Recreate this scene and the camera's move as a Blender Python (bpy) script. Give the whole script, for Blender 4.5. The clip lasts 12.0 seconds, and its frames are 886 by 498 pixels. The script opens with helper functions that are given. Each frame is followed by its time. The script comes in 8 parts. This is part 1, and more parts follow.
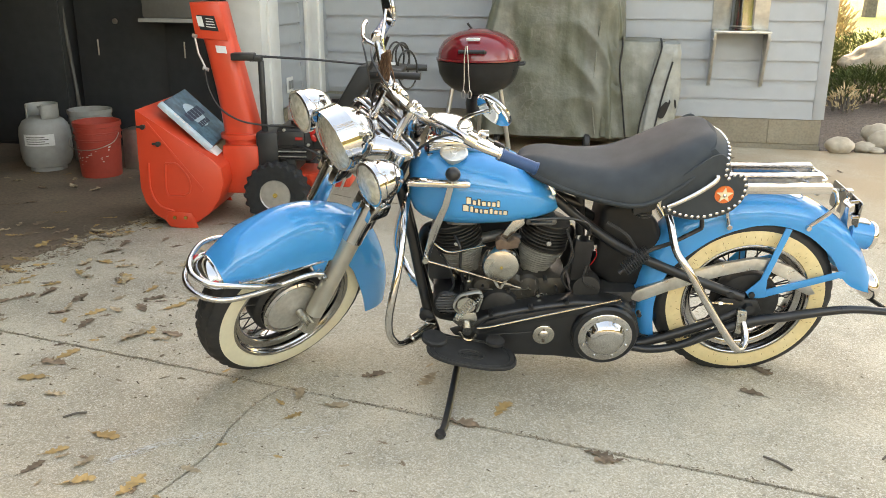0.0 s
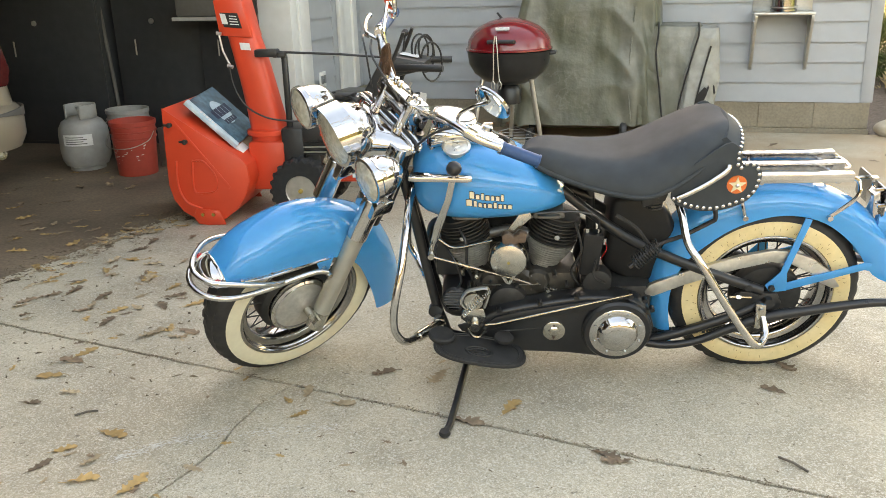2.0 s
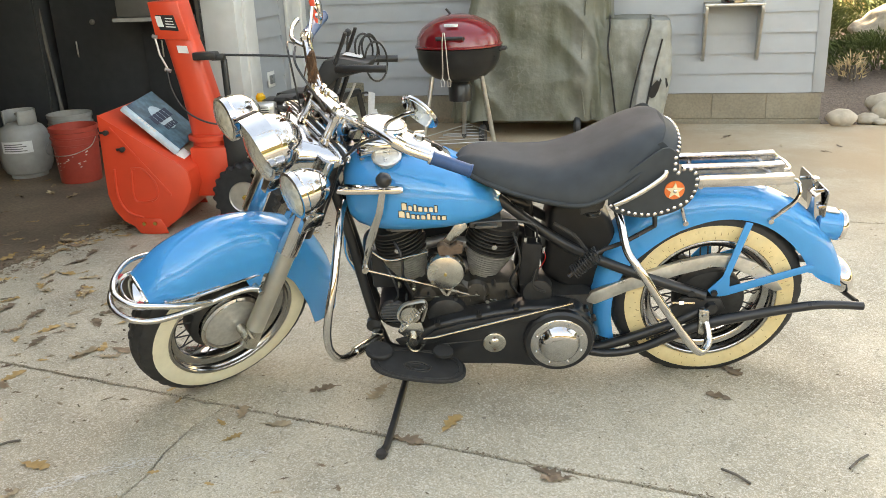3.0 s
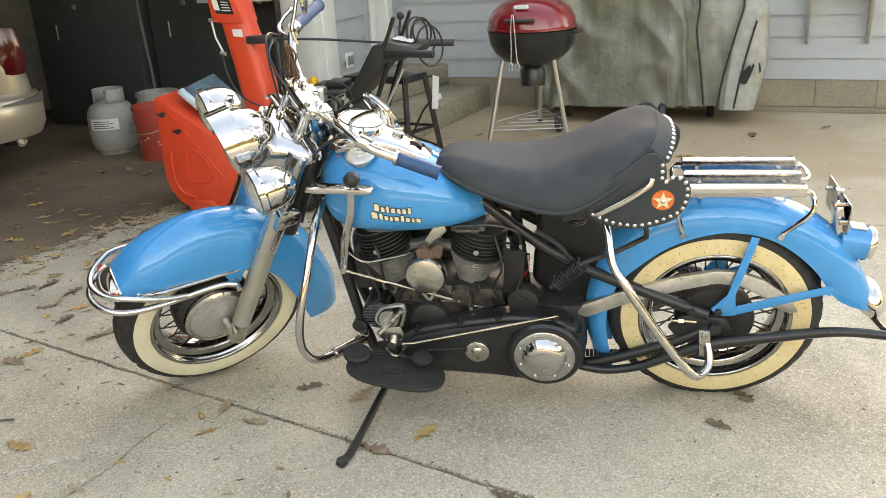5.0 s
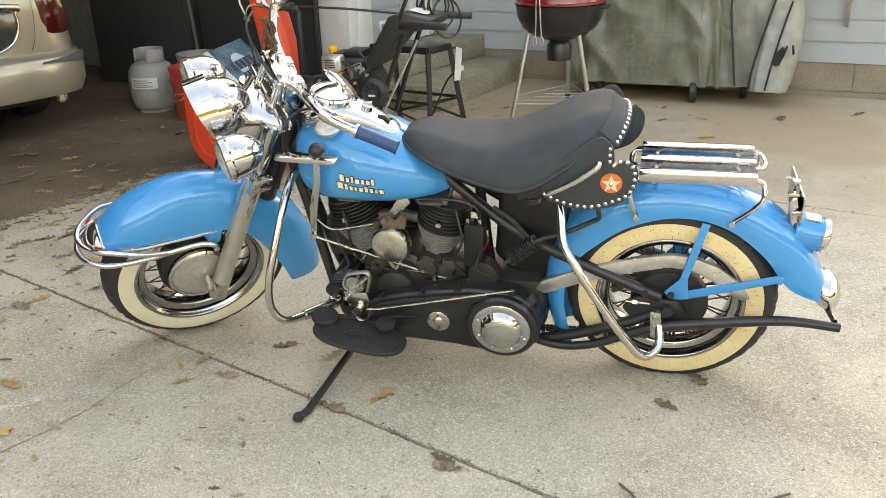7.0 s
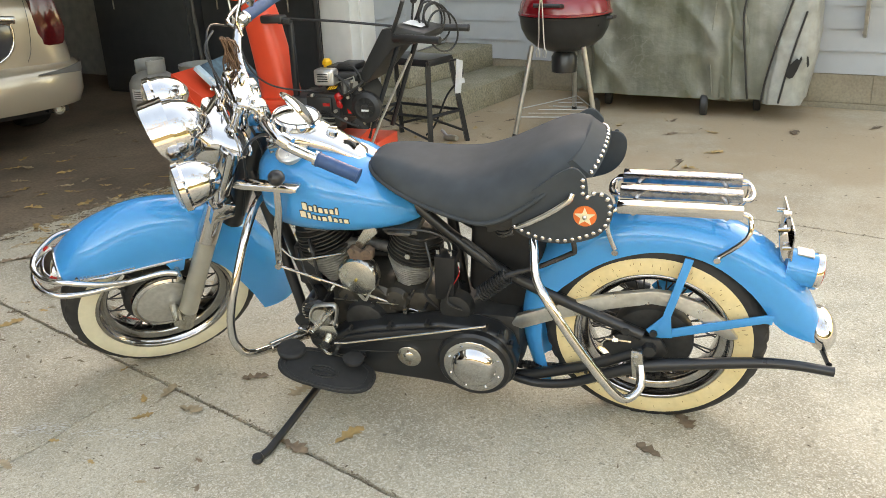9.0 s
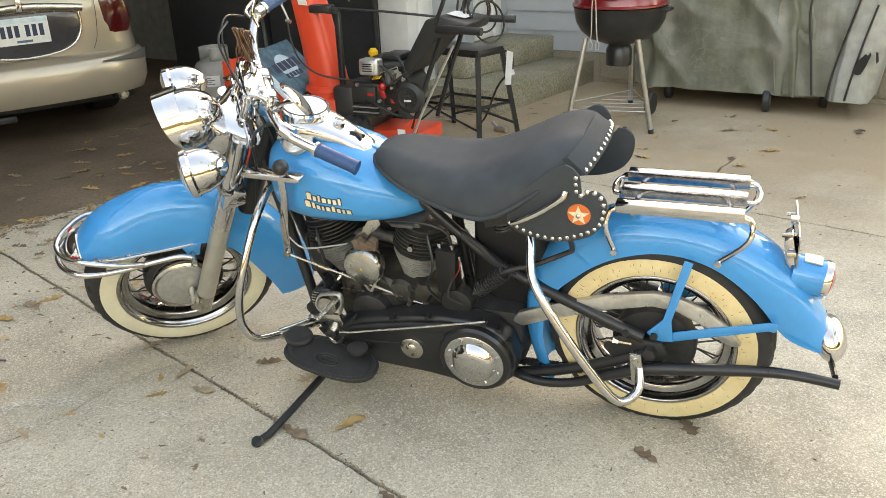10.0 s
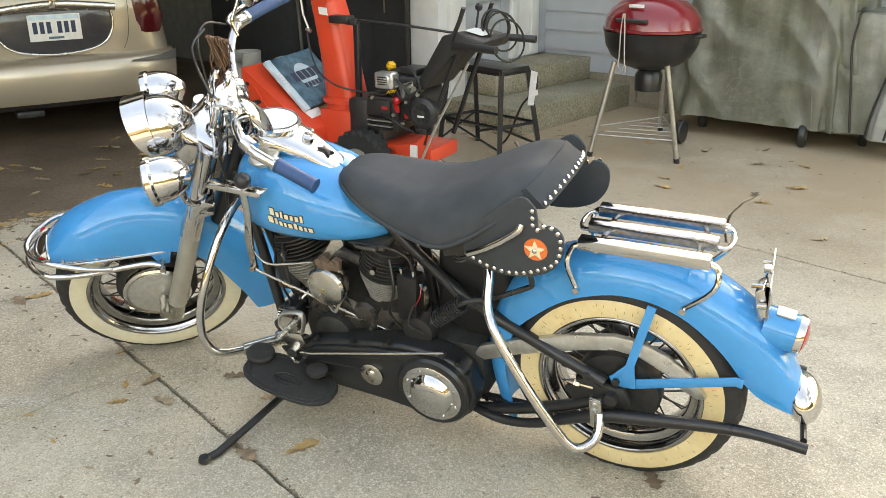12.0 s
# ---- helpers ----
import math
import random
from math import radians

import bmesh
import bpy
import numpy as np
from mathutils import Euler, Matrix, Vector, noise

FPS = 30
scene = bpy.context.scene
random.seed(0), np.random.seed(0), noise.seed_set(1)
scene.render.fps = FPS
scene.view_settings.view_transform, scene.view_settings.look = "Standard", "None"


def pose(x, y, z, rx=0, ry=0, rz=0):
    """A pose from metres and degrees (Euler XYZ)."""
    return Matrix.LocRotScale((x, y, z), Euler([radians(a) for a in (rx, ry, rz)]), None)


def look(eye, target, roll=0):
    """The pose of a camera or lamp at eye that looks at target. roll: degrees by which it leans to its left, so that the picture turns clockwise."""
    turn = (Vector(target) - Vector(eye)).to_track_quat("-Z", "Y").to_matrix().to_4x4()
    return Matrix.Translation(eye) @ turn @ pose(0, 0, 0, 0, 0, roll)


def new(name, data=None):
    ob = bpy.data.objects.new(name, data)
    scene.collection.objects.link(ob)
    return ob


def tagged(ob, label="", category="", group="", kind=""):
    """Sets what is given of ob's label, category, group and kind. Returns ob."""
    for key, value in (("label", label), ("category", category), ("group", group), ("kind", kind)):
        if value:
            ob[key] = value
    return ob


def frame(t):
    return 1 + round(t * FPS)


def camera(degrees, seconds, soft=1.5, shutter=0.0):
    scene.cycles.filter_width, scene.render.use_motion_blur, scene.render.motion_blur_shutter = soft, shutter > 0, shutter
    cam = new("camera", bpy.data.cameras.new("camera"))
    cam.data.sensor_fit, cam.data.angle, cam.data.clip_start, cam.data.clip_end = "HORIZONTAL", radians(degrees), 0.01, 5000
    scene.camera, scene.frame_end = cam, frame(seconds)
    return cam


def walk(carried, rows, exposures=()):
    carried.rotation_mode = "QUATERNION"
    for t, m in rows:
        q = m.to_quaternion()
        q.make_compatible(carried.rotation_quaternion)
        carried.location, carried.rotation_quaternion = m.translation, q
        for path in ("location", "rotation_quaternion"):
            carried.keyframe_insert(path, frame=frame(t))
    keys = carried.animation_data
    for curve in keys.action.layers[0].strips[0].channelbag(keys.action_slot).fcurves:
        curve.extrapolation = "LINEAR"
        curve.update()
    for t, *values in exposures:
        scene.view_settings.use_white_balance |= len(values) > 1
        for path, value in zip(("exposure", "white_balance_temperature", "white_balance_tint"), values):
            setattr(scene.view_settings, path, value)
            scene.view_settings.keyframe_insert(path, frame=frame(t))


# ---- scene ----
cam = camera(54.3, 12.0, soft=0.55)
PATH = [
    (0, (0.458, -0.004, 1.326), (0.084, 1.866, 0.721), 0.2),
    (0.5, (0.466, -0.002, 1.327), (0.097, 1.869, 0.724), 0.1),
    (1, (0.517, 0.009, 1.329), (0.076, 1.865, 0.727), -1.0),
    (1.5, (0.591, 0.022, 1.331), (0.081, 1.859, 0.727), -1.4),
    (2, (0.601, 0.079, 1.324), (0.104, 1.913, 0.701), -1.7),
    (2.5, (0.598, 0.157, 1.341), (0.182, 2.008, 0.707), -1.9),
    (3, (0.683, 0.205, 1.354), (0.254, 2.049, 0.709), -2.5),
    (3.2, (0.758, 0.239, 1.336), (0.287, 2.075, 0.696), -3.0),
    (4.8, (1.034, 0.429, 1.367), (0.347, 2.182, 0.691), -3.1),
    (5, (1.072, 0.472, 1.37), (0.357, 2.21, 0.686), -3.3),
    (5.5, (1.158, 0.524, 1.379), (0.418, 2.232, 0.647), -3.1),
    (6, (1.275, 0.532, 1.387), (0.473, 2.201, 0.632), -2.5),
    (6.5, (1.351, 0.537, 1.397), (0.517, 2.193, 0.646), -2.8),
    (6.7, (1.362, 0.511, 1.399), (0.532, 2.17, 0.654), -2.2),
    (8.3, (1.389, 0.636, 1.407), (0.529, 2.277, 0.654), -2.5),
    (8.5, (1.377, 0.669, 1.413), (0.523, 2.317, 0.668), -2.5),
    (9, (1.442, 0.731, 1.416), (0.552, 2.364, 0.68), -2.4),
    (9.5, (1.557, 0.789, 1.423), (0.565, 2.36, 0.684), -1.9),
    (10, (1.626, 0.848, 1.417), (0.581, 2.379, 0.666), -2.6),
    (10.5, (1.622, 0.93, 1.405), (0.598, 2.472, 0.647), -2.6),
    (11, (1.684, 0.99, 1.402), (0.627, 2.509, 0.644), -2.2),
    (11.5, (1.735, 1.034, 1.42), (0.6, 2.513, 0.698), -0.9),
    (12, (1.764, 1.068, 1.413), (0.617, 2.538, 0.692), -0.3),
]
walk(cam, [(t, look(eye, target, roll)) for t, eye, target, roll in PATH], exposures=[(0, 3.21, 11300, 15.5), (12, 3.21, 11300, 15.5)])

# ---- light ----
world = bpy.data.worlds.new("world")
scene.world = world
world.use_nodes = True
_nt = world.node_tree
_sky = _nt.nodes.new("ShaderNodeTexSky")
_sky.sky_type = "NISHITA"
_sky.sun_disc = False
SUN_AZ, SUN_EL = radians(-14), radians(21)      # bearing from +y towards +x
_sky.sun_elevation, _sky.sun_rotation = SUN_EL, SUN_AZ
_sky.air_density, _sky.dust_density, _sky.ozone_density = 1.0, 1.0, 0.8
_nt.links.new(_sky.outputs[0], _nt.nodes["Background"].inputs[0])
_nt.nodes["Background"].inputs[1].default_value = 0.15
_sun = bpy.data.lights.new("sun", "SUN")
_sun.energy, _sun.angle, _sun.color = 3.0, radians(1), (1.0, 0.90, 0.76)
_d = Vector((math.sin(SUN_AZ) * math.cos(SUN_EL), math.cos(SUN_AZ) * math.cos(SUN_EL), math.sin(SUN_EL)))
new("sun", _sun).matrix_world = look(_d * 30, (0, 0, 0))

def joined(*bms):
    """One bmesh out of several."""
    out = bmesh.new()
    for b in bms:
        me = bpy.data.meshes.new("t")
        b.to_mesh(me)
        b.free()
        out.from_mesh(me)
        bpy.data.meshes.remove(me)
    return out

# ---- helpers of this scene ----
def bm_box(bm, x0, x1, y0, y1, z0, z1):
    v = [bm.verts.new(p) for p in ((x0, y0, z0), (x1, y0, z0), (x1, y1, z0), (x0, y1, z0), (x0, y0, z1), (x1, y0, z1), (x1, y1, z1), (x0, y1, z1))]
    for f in ((0, 3, 2, 1), (4, 5, 6, 7), (0, 1, 5, 4), (1, 2, 6, 5), (2, 3, 7, 6), (3, 0, 4, 7)):
        bm.faces.new([v[i] for i in f])
    return v


def box(x0, x1, y0, y1, z0, z1, bevel=0.0, seg=2):
    bm = bmesh.new()
    bm_box(bm, x0, x1, y0, y1, z0, z1)
    if bevel:
        bmesh.ops.bevel(bm, geom=bm.edges[:], offset=bevel, segments=seg, profile=0.5, affect="EDGES")
    return bm


def frame_of(d, up=(0, 0, 1)):
    d = Vector(d).normalized()
    u = Vector(up)
    if abs(d.dot(u)) > 0.95:
        u = Vector((1, 0, 0))
    s = d.cross(u).normalized()
    return s, s.cross(d).normalized(), d


def spline(pts, n=8):
    """Catmull-Rom through pts."""
    pts = [Vector(p) for p in pts]
    out = []
    for i in range(len(pts) - 1):
        p0, p1, p2, p3 = pts[max(i - 1, 0)], pts[i], pts[i + 1], pts[min(i + 2, len(pts) - 1)]
        for k in range(n):
            t = k / n
            out.append(0.5 * ((2 * p1) + (p2 - p0) * t + (2 * p0 - 5 * p1 + 4 * p2 - p3) * t * t + (3 * p1 - p0 - 3 * p2 + p3) * t ** 3))
    out.append(pts[-1])
    return out


def rings(bm, loops, close=True, caps=True):
    """Skin a list of equally long loops of points."""
    rows = [[bm.verts.new(p) for p in lp] for lp in loops]
    n = len(rows[0])
    for a, b in zip(rows, rows[1:]):
        for i in range(n if close else n - 1):
            j = (i + 1) % n
            try:
                bm.faces.new((a[i], a[j], b[j], b[i]))
            except ValueError:
                pass
    if caps and close:
        bm.faces.new(rows[0][::-1])
        bm.faces.new(rows[-1])
    return rows


def bm_tube(bm, pts, r, seg=10, flat=None, caps=True, up=(0, 0, 1)):
    """A tube along pts; r a number or a function of 0..1; flat=(a, b) an oval section."""
    pts = [Vector(p) for p in pts]
    loops, n, s = [], len(pts), None
    for i, p in enumerate(pts):
        d = (pts[min(i + 1, n - 1)] - pts[max(i - 1, 0)]).normalized()
        if s is None:
            s, u, _ = frame_of(d, up)
        else:
            s = (s - d * s.dot(d)).normalized()
            u = s.cross(d)
        rad = r(i / max(n - 1, 1)) if callable(r) else r
        a, b = (rad, rad) if flat is None else (flat[0], flat[1])
        loops.append([p + s * a * math.cos(2 * math.pi * k / seg) + u * b * math.sin(2 * math.pi * k / seg) for k in range(seg)])
    rings(bm, loops, True, caps)


def tube(pts, r, seg=10, flat=None, smooth_path=0, up=(0, 0, 1)):
    bm = bmesh.new()
    bm_tube(bm, spline(pts, smooth_path) if smooth_path else pts, r, seg, flat, True, up)
    return bm


def bm_lathe(bm, prof, c=(0, 0, 0), axis=(0, 1, 0), seg=32, up=(0, 0, 1)):
    """Turn a profile of (along, radius) about an axis through c."""
    s, u, d = frame_of(axis, up)
    c = Vector(c)
    loops = [[c + d * a + (s * math.cos(2 * math.pi * k / seg) + u * math.sin(2 * math.pi * k / seg)) * max(r, 0.0004) for k in range(seg)] for a, r in prof]
    rings(bm, loops, True, True)


def lathe(prof, c=(0, 0, 0), axis=(0, 1, 0), seg=32):
    bm = bmesh.new()
    bm_lathe(bm, prof, c, axis, seg)
    return bm


def bm_slab(bm, outline, d0, d1, place):
    """Prism of a 2D outline between depths d0, d1; place(u, v, d) gives the point."""
    a = [bm.verts.new(place(u, v, d0)) for u, v in outline]
    b = [bm.verts.new(place(u, v, d1)) for u, v in outline]
    n = len(a)
    bm.faces.new(a[::-1])
    bm.faces.new(b)
    for i in range(n):
        bm.faces.new((a[i], a[(i + 1) % n], b[(i + 1) % n], b[i]))


def slab(outline, d0, d1, place, bevel=0.0, seg=2):
    bm = bmesh.new()
    bm_slab(bm, outline, d0, d1, place)
    bmesh.ops.recalc_face_normals(bm, faces=bm.faces[:])
    if bevel:
        bmesh.ops.bevel(bm, geom=[e for e in bm.edges if e.is_manifold and e.calc_face_angle(0) > 0.5], offset=bevel, segments=seg, profile=0.5, affect="EDGES")
    return bm


def XZ(u, v, d):
    return (u, d, v)


def XY(u, v, d):
    return (u, v, d)


def YZ(u, v, d):
    return (d, u, v)


def to_mesh(name, bm, material, smooth=35):
    bmesh.ops.recalc_face_normals(bm, faces=bm.faces[:])
    if smooth:
        lim = radians(smooth)
        for f in bm.faces:
            f.smooth = True
        for e in bm.edges:
            if e.is_manifold and e.calc_face_angle(0) > lim:
                e.smooth = False
    me = bpy.data.meshes.new(name)
    bm.to_mesh(me)
    bm.free()
    for m in material if isinstance(material, (list, tuple)) else (material,):
        me.materials.append(m)
    return me


def part(name, bm, material, parent, label="", smooth=35, at=None, kind=""):
    """Link a bmesh as one mesh object under a thing or a part."""
    ob = new(name, to_mesh(name, bm, material, smooth))
    ob.parent = parent
    if at is not None:
        ob.matrix_basis = at
    return tagged(ob, label, kind=kind)


def thing(name, label, category, at=None, group="", kind=""):
    """An Empty at the base of a thing that has parts."""
    ob = new(name)
    ob.empty_display_size = 0.05
    if at is not None:
        ob.matrix_basis = at
    return tagged(ob, label, category, group, kind)


def solid(name, bm, material, label="", category="", at=None, group="", kind="", smooth=35):
    """A thing of one mesh."""
    ob = new(name, to_mesh(name, bm, material, smooth))
    if at is not None:
        ob.matrix_basis = at
    return tagged(ob, label, category, group, kind)


# ---- materials ----
def mat(name, base, rough=0.5, metal=0.0, vary=0.0, scale=30.0, bump=0.0, bump_scale=None, second=None, second_scale=3.0, second_amount=0.5, coat=0.0, spec=0.5, rough_vary=0.0, alpha=1.0, detail=4.0, distance=0.002, island=0.0):
    """A surface with grain (scale) and stains (second colour at second_scale), by object coordinates in metres."""
    m = bpy.data.materials.new(name)
    m.use_nodes = True
    nt = m.node_tree
    N, L = nt.nodes, nt.links.new
    b = N["Principled BSDF"]
    b.inputs["Roughness"].default_value, b.inputs["Metallic"].default_value = rough, metal
    b.inputs["Base Color"].default_value = (*base, 1)
    b.inputs["Coat Weight"].default_value = coat
    b.inputs["Coat Roughness"].default_value = 0.03
    b.inputs["Specular IOR Level"].default_value = spec
    b.inputs["Alpha"].default_value = alpha
    geo = N.new("ShaderNodeTexCoord")
    out = None

    def noise_at(s, det=detail):
        n = N.new("ShaderNodeTexNoise")
        n.inputs["Scale"].default_value, n.inputs["Detail"].default_value = s, det
        L(geo.outputs["Object"], n.inputs["Vector"])
        return n

    if second is not None:
        n2 = noise_at(second_scale)
        ramp = N.new("ShaderNodeValToRGB")
        ramp.color_ramp.elements[0].position, ramp.color_ramp.elements[1].position = 0.5 - 0.22, 0.5 + 0.22
        L(n2.outputs["Fac"], ramp.inputs[0])
        mul = N.new("ShaderNodeMath")
        mul.operation = "MULTIPLY"
        L(ramp.outputs[0], mul.inputs[0])
        mul.inputs[1].default_value = second_amount
        mix = N.new("ShaderNodeMix")
        mix.data_type = "RGBA"
        mix.inputs["A"].default_value, mix.inputs["B"].default_value = (*base, 1), (*second, 1)
        L(mul.outputs[0], mix.inputs["Factor"])
        out = mix.outputs["Result"]
    if vary:
        n1 = noise_at(scale)
        mp = N.new("ShaderNodeMapRange")
        mp.inputs["From Min"].default_value, mp.inputs["From Max"].default_value = 0.25, 0.75
        mp.inputs["To Min"].default_value, mp.inputs["To Max"].default_value = 1 - vary, 1 + vary
        L(n1.outputs["Fac"], mp.inputs["Value"])
        hsv = N.new("ShaderNodeHueSaturation")
        if out is None:
            hsv.inputs["Color"].default_value = (*base, 1)
        else:
            L(out, hsv.inputs["Color"])
        L(mp.outputs[0], hsv.inputs["Value"])
        out = hsv.outputs[0]
    if island:
        info = N.new("ShaderNodeObjectInfo")
        mp2 = N.new("ShaderNodeMapRange")
        mp2.inputs["To Min"].default_value, mp2.inputs["To Max"].default_value = 1 - island, 1 + island
        L(info.outputs["Random"], mp2.inputs["Value"])
        hs2 = N.new("ShaderNodeHueSaturation")
        if out is None:
            hs2.inputs["Color"].default_value = (*base, 1)
        else:
            L(out, hs2.inputs["Color"])
        L(mp2.outputs[0], hs2.inputs["Value"])
        out = hs2.outputs[0]
    if out is not None:
        L(out, b.inputs["Base Color"])
    if rough_vary:
        n3 = noise_at(scale * 0.4)
        mr = N.new("ShaderNodeMapRange")
        mr.inputs["To Min"].default_value, mr.inputs["To Max"].default_value = max(rough - rough_vary, 0.02), min(rough + rough_vary, 1)
        L(n3.outputs["Fac"], mr.inputs["Value"])
        L(mr.outputs[0], b.inputs["Roughness"])
    if bump:
        n4 = noise_at(bump_scale or scale)
        bp = N.new("ShaderNodeBump")
        bp.inputs["Strength"].default_value, bp.inputs["Distance"].default_value = bump, distance
        L(n4.outputs["Fac"], bp.inputs["Height"])
        L(bp.outputs[0], b.inputs["Normal"])
    return m


BLUE = mat("blue_enamel", (0.002, 0.262, 0.585), 0.4, spec=0.1, coat=1.0, vary=0.03, scale=6)
BLUE.node_tree.nodes["Principled BSDF"].inputs["Coat Roughness"].default_value = 0.012
BLUE.node_tree.nodes["Principled BSDF"].inputs["Coat IOR"].default_value = 1.52
CHROME = mat("chrome", (0.62, 0.61, 0.60), 0.05, 1.0, rough_vary=0.05, scale=40, vary=0.04)
# base darker than chrome: the grey stands in for dimmer reflections
RIM_CHROME = mat("dark_rim_chrome", (0.42, 0.42, 0.42), 0.13, 1.0, vary=0.15, scale=45, rough_vary=0.08, second=(0.30, 0.29, 0.28), second_scale=7, second_amount=0.6)
CHROME_DULL = mat("dull_chrome", (0.62, 0.60, 0.55), 0.24, 1.0, vary=0.18, scale=45, rough_vary=0.14, second=(0.42, 0.40, 0.36), second_scale=9, second_amount=0.5)
HEAD_BLACK = mat("sooty_black_head_enamel", (0.013, 0.013, 0.013), 0.5, vary=0.25, scale=60, second=(0.06, 0.055, 0.05), second_scale=20, second_amount=0.5, bump=0.2, bump_scale=120)
BARREL = mat("weathered_cylinder_metal", (0.58, 0.57, 0.54), 0.40, 0.5, vary=0.25, scale=60, second=(0.22, 0.20, 0.17), second_scale=18, second_amount=0.5)
OILY = mat("oily_cast_metal", (0.055, 0.049, 0.041), 0.45, 0.25, vary=0.35, scale=45, second=(0.030, 0.028, 0.024), second_scale=14, second_amount=0.7, bump=0.3, bump_scale=130)
ENGRAVED = mat("engraved_chrome", (0.36, 0.37, 0.39), 0.08, 1.0, vary=0.35, scale=70, rough_vary=0.05, bump=0.35, bump_scale=320, distance=0.0012)
DARK_ALU = mat("dark_aluminium", (0.17, 0.165, 0.16), 0.42, 0.5, vary=0.25, scale=60, bump=0.2, bump_scale=120, second=(0.05, 0.048, 0.045), second_scale=18, second_amount=0.6)
ALU = mat("cast_aluminium", (0.50, 0.49, 0.46), 0.36, 0.6, vary=0.15, scale=60, bump=0.2, bump_scale=120)
SATIN_BLACK = mat("satin_black_paint", (0.011, 0.011, 0.012), 0.5, spec=0.35, vary=0.25, scale=30, second=(0.02, 0.02, 0.02), second_scale=10, rough_vary=0.12)
BLACK = mat("black_enamel", (0.012, 0.012, 0.013), 0.32, vary=0.2, scale=20, rough_vary=0.12, second=(0.027, 0.029, 0.031), second_scale=9, second_amount=0.6)
IRON = mat("black_iron", (0.02, 0.02, 0.02), 0.5, 0.3, vary=0.3, scale=50, second=(0.055, 0.056, 0.057), second_scale=14, second_amount=0.5, rough_vary=0.15)
RUBBER = mat("rubber", (0.017, 0.017, 0.018), 0.72, vary=0.25, scale=40, bump=0.2, bump_scale=200, second=(0.035, 0.033, 0.03), second_scale=12)
WHITEWALL = mat("whitewall_rubber", (0.74, 0.60, 0.35), 0.6, vary=0.07, scale=50, second=(0.64, 0.47, 0.22), second_scale=11, second_amount=0.6)
WHITEWALL_CLEAN = mat("clean_whitewall_rubber", (0.72, 0.66, 0.48), 0.6, vary=0.05, scale=50, second=(0.58, 0.52, 0.40), second_scale=9, second_amount=0.5)
LEATHER = mat("black_leather", (0.052, 0.059, 0.064), 0.68, spec=0.10, vary=0.15, scale=14, bump=0.25, bump_scale=420, distance=0.0006, rough_vary=0.06)
# blue tint put into the sheen to offset the warm sky
LEATHER.node_tree.nodes["Principled BSDF"].inputs["Specular Tint"].default_value = (0.66, 0.84, 1.0, 1)
SIDING = mat("grey_blue_vinyl", (0.36, 0.38, 0.395), 0.5, vary=0.04, scale=9, second=(0.31, 0.33, 0.345), second_scale=1.5, second_amount=0.5, bump=0.08, bump_scale=60)
WHITE = mat("white_trim_paint", (0.72, 0.72, 0.70), 0.5, vary=0.06, scale=9, second=(0.55, 0.54, 0.50), second_scale=4, second_amount=0.5)
FOUNDATION = mat("foundation_block", (0.30, 0.255, 0.19), 0.9, vary=0.16, scale=60, bump=0.5, second=(0.20, 0.165, 0.12), second_scale=3, second_amount=0.8)
DARK_WALL = mat("dark_garage_board", (0.38, 0.37, 0.35), 0.8, vary=0.2, scale=12)
RED = mat("orange_red_paint", (0.78, 0.07, 0.03), 0.35, vary=0.06, scale=12, rough_vary=0.1, second=(0.62, 0.06, 0.03), second_scale=6, second_amount=0.4)

# ---- the setting ----
WALL_Y, GAR_X = 7.33, -2.05
LAWN = mat("lawn", (0.16, 0.24, 0.04), 0.9, vary=0.4, scale=25, second=(0.26, 0.28, 0.08), second_scale=0.6, bump=0.8, bump_scale=60, distance=0.03)
DIRT = mat("joint_dirt", (0.03, 0.026, 0.02), 0.95, vary=0.4, scale=60, bump=0.6)
MULCH = mat("bark_mulch", (0.075, 0.055, 0.045), 0.95, vary=0.6, scale=45, bump=1.0, bump_scale=50, second=(0.16, 0.12, 0.10), second_scale=14, distance=0.03)
GARAGE_FLOOR = mat("stained_garage_floor", (0.27, 0.195, 0.135), 0.7, vary=0.25, scale=60, bump=0.3, second=(0.085, 0.06, 0.042), second_scale=1.6, second_amount=0.85, detail=7)
ROOF = mat("asphalt_shingle", (0.09, 0.085, 0.08), 0.9, vary=0.3, scale=40)
STEP = mat("rough_step_concrete", (0.34, 0.30, 0.225), 0.9, vary=0.45, scale=75, bump=1.0, bump_scale=70, second=(0.19, 0.175, 0.10), second_scale=4.5, second_amount=0.7, distance=0.006)
CHALK = mat("chalk_scuff", (0.66, 0.64, 0.59), 0.9, vary=0.15, scale=120)


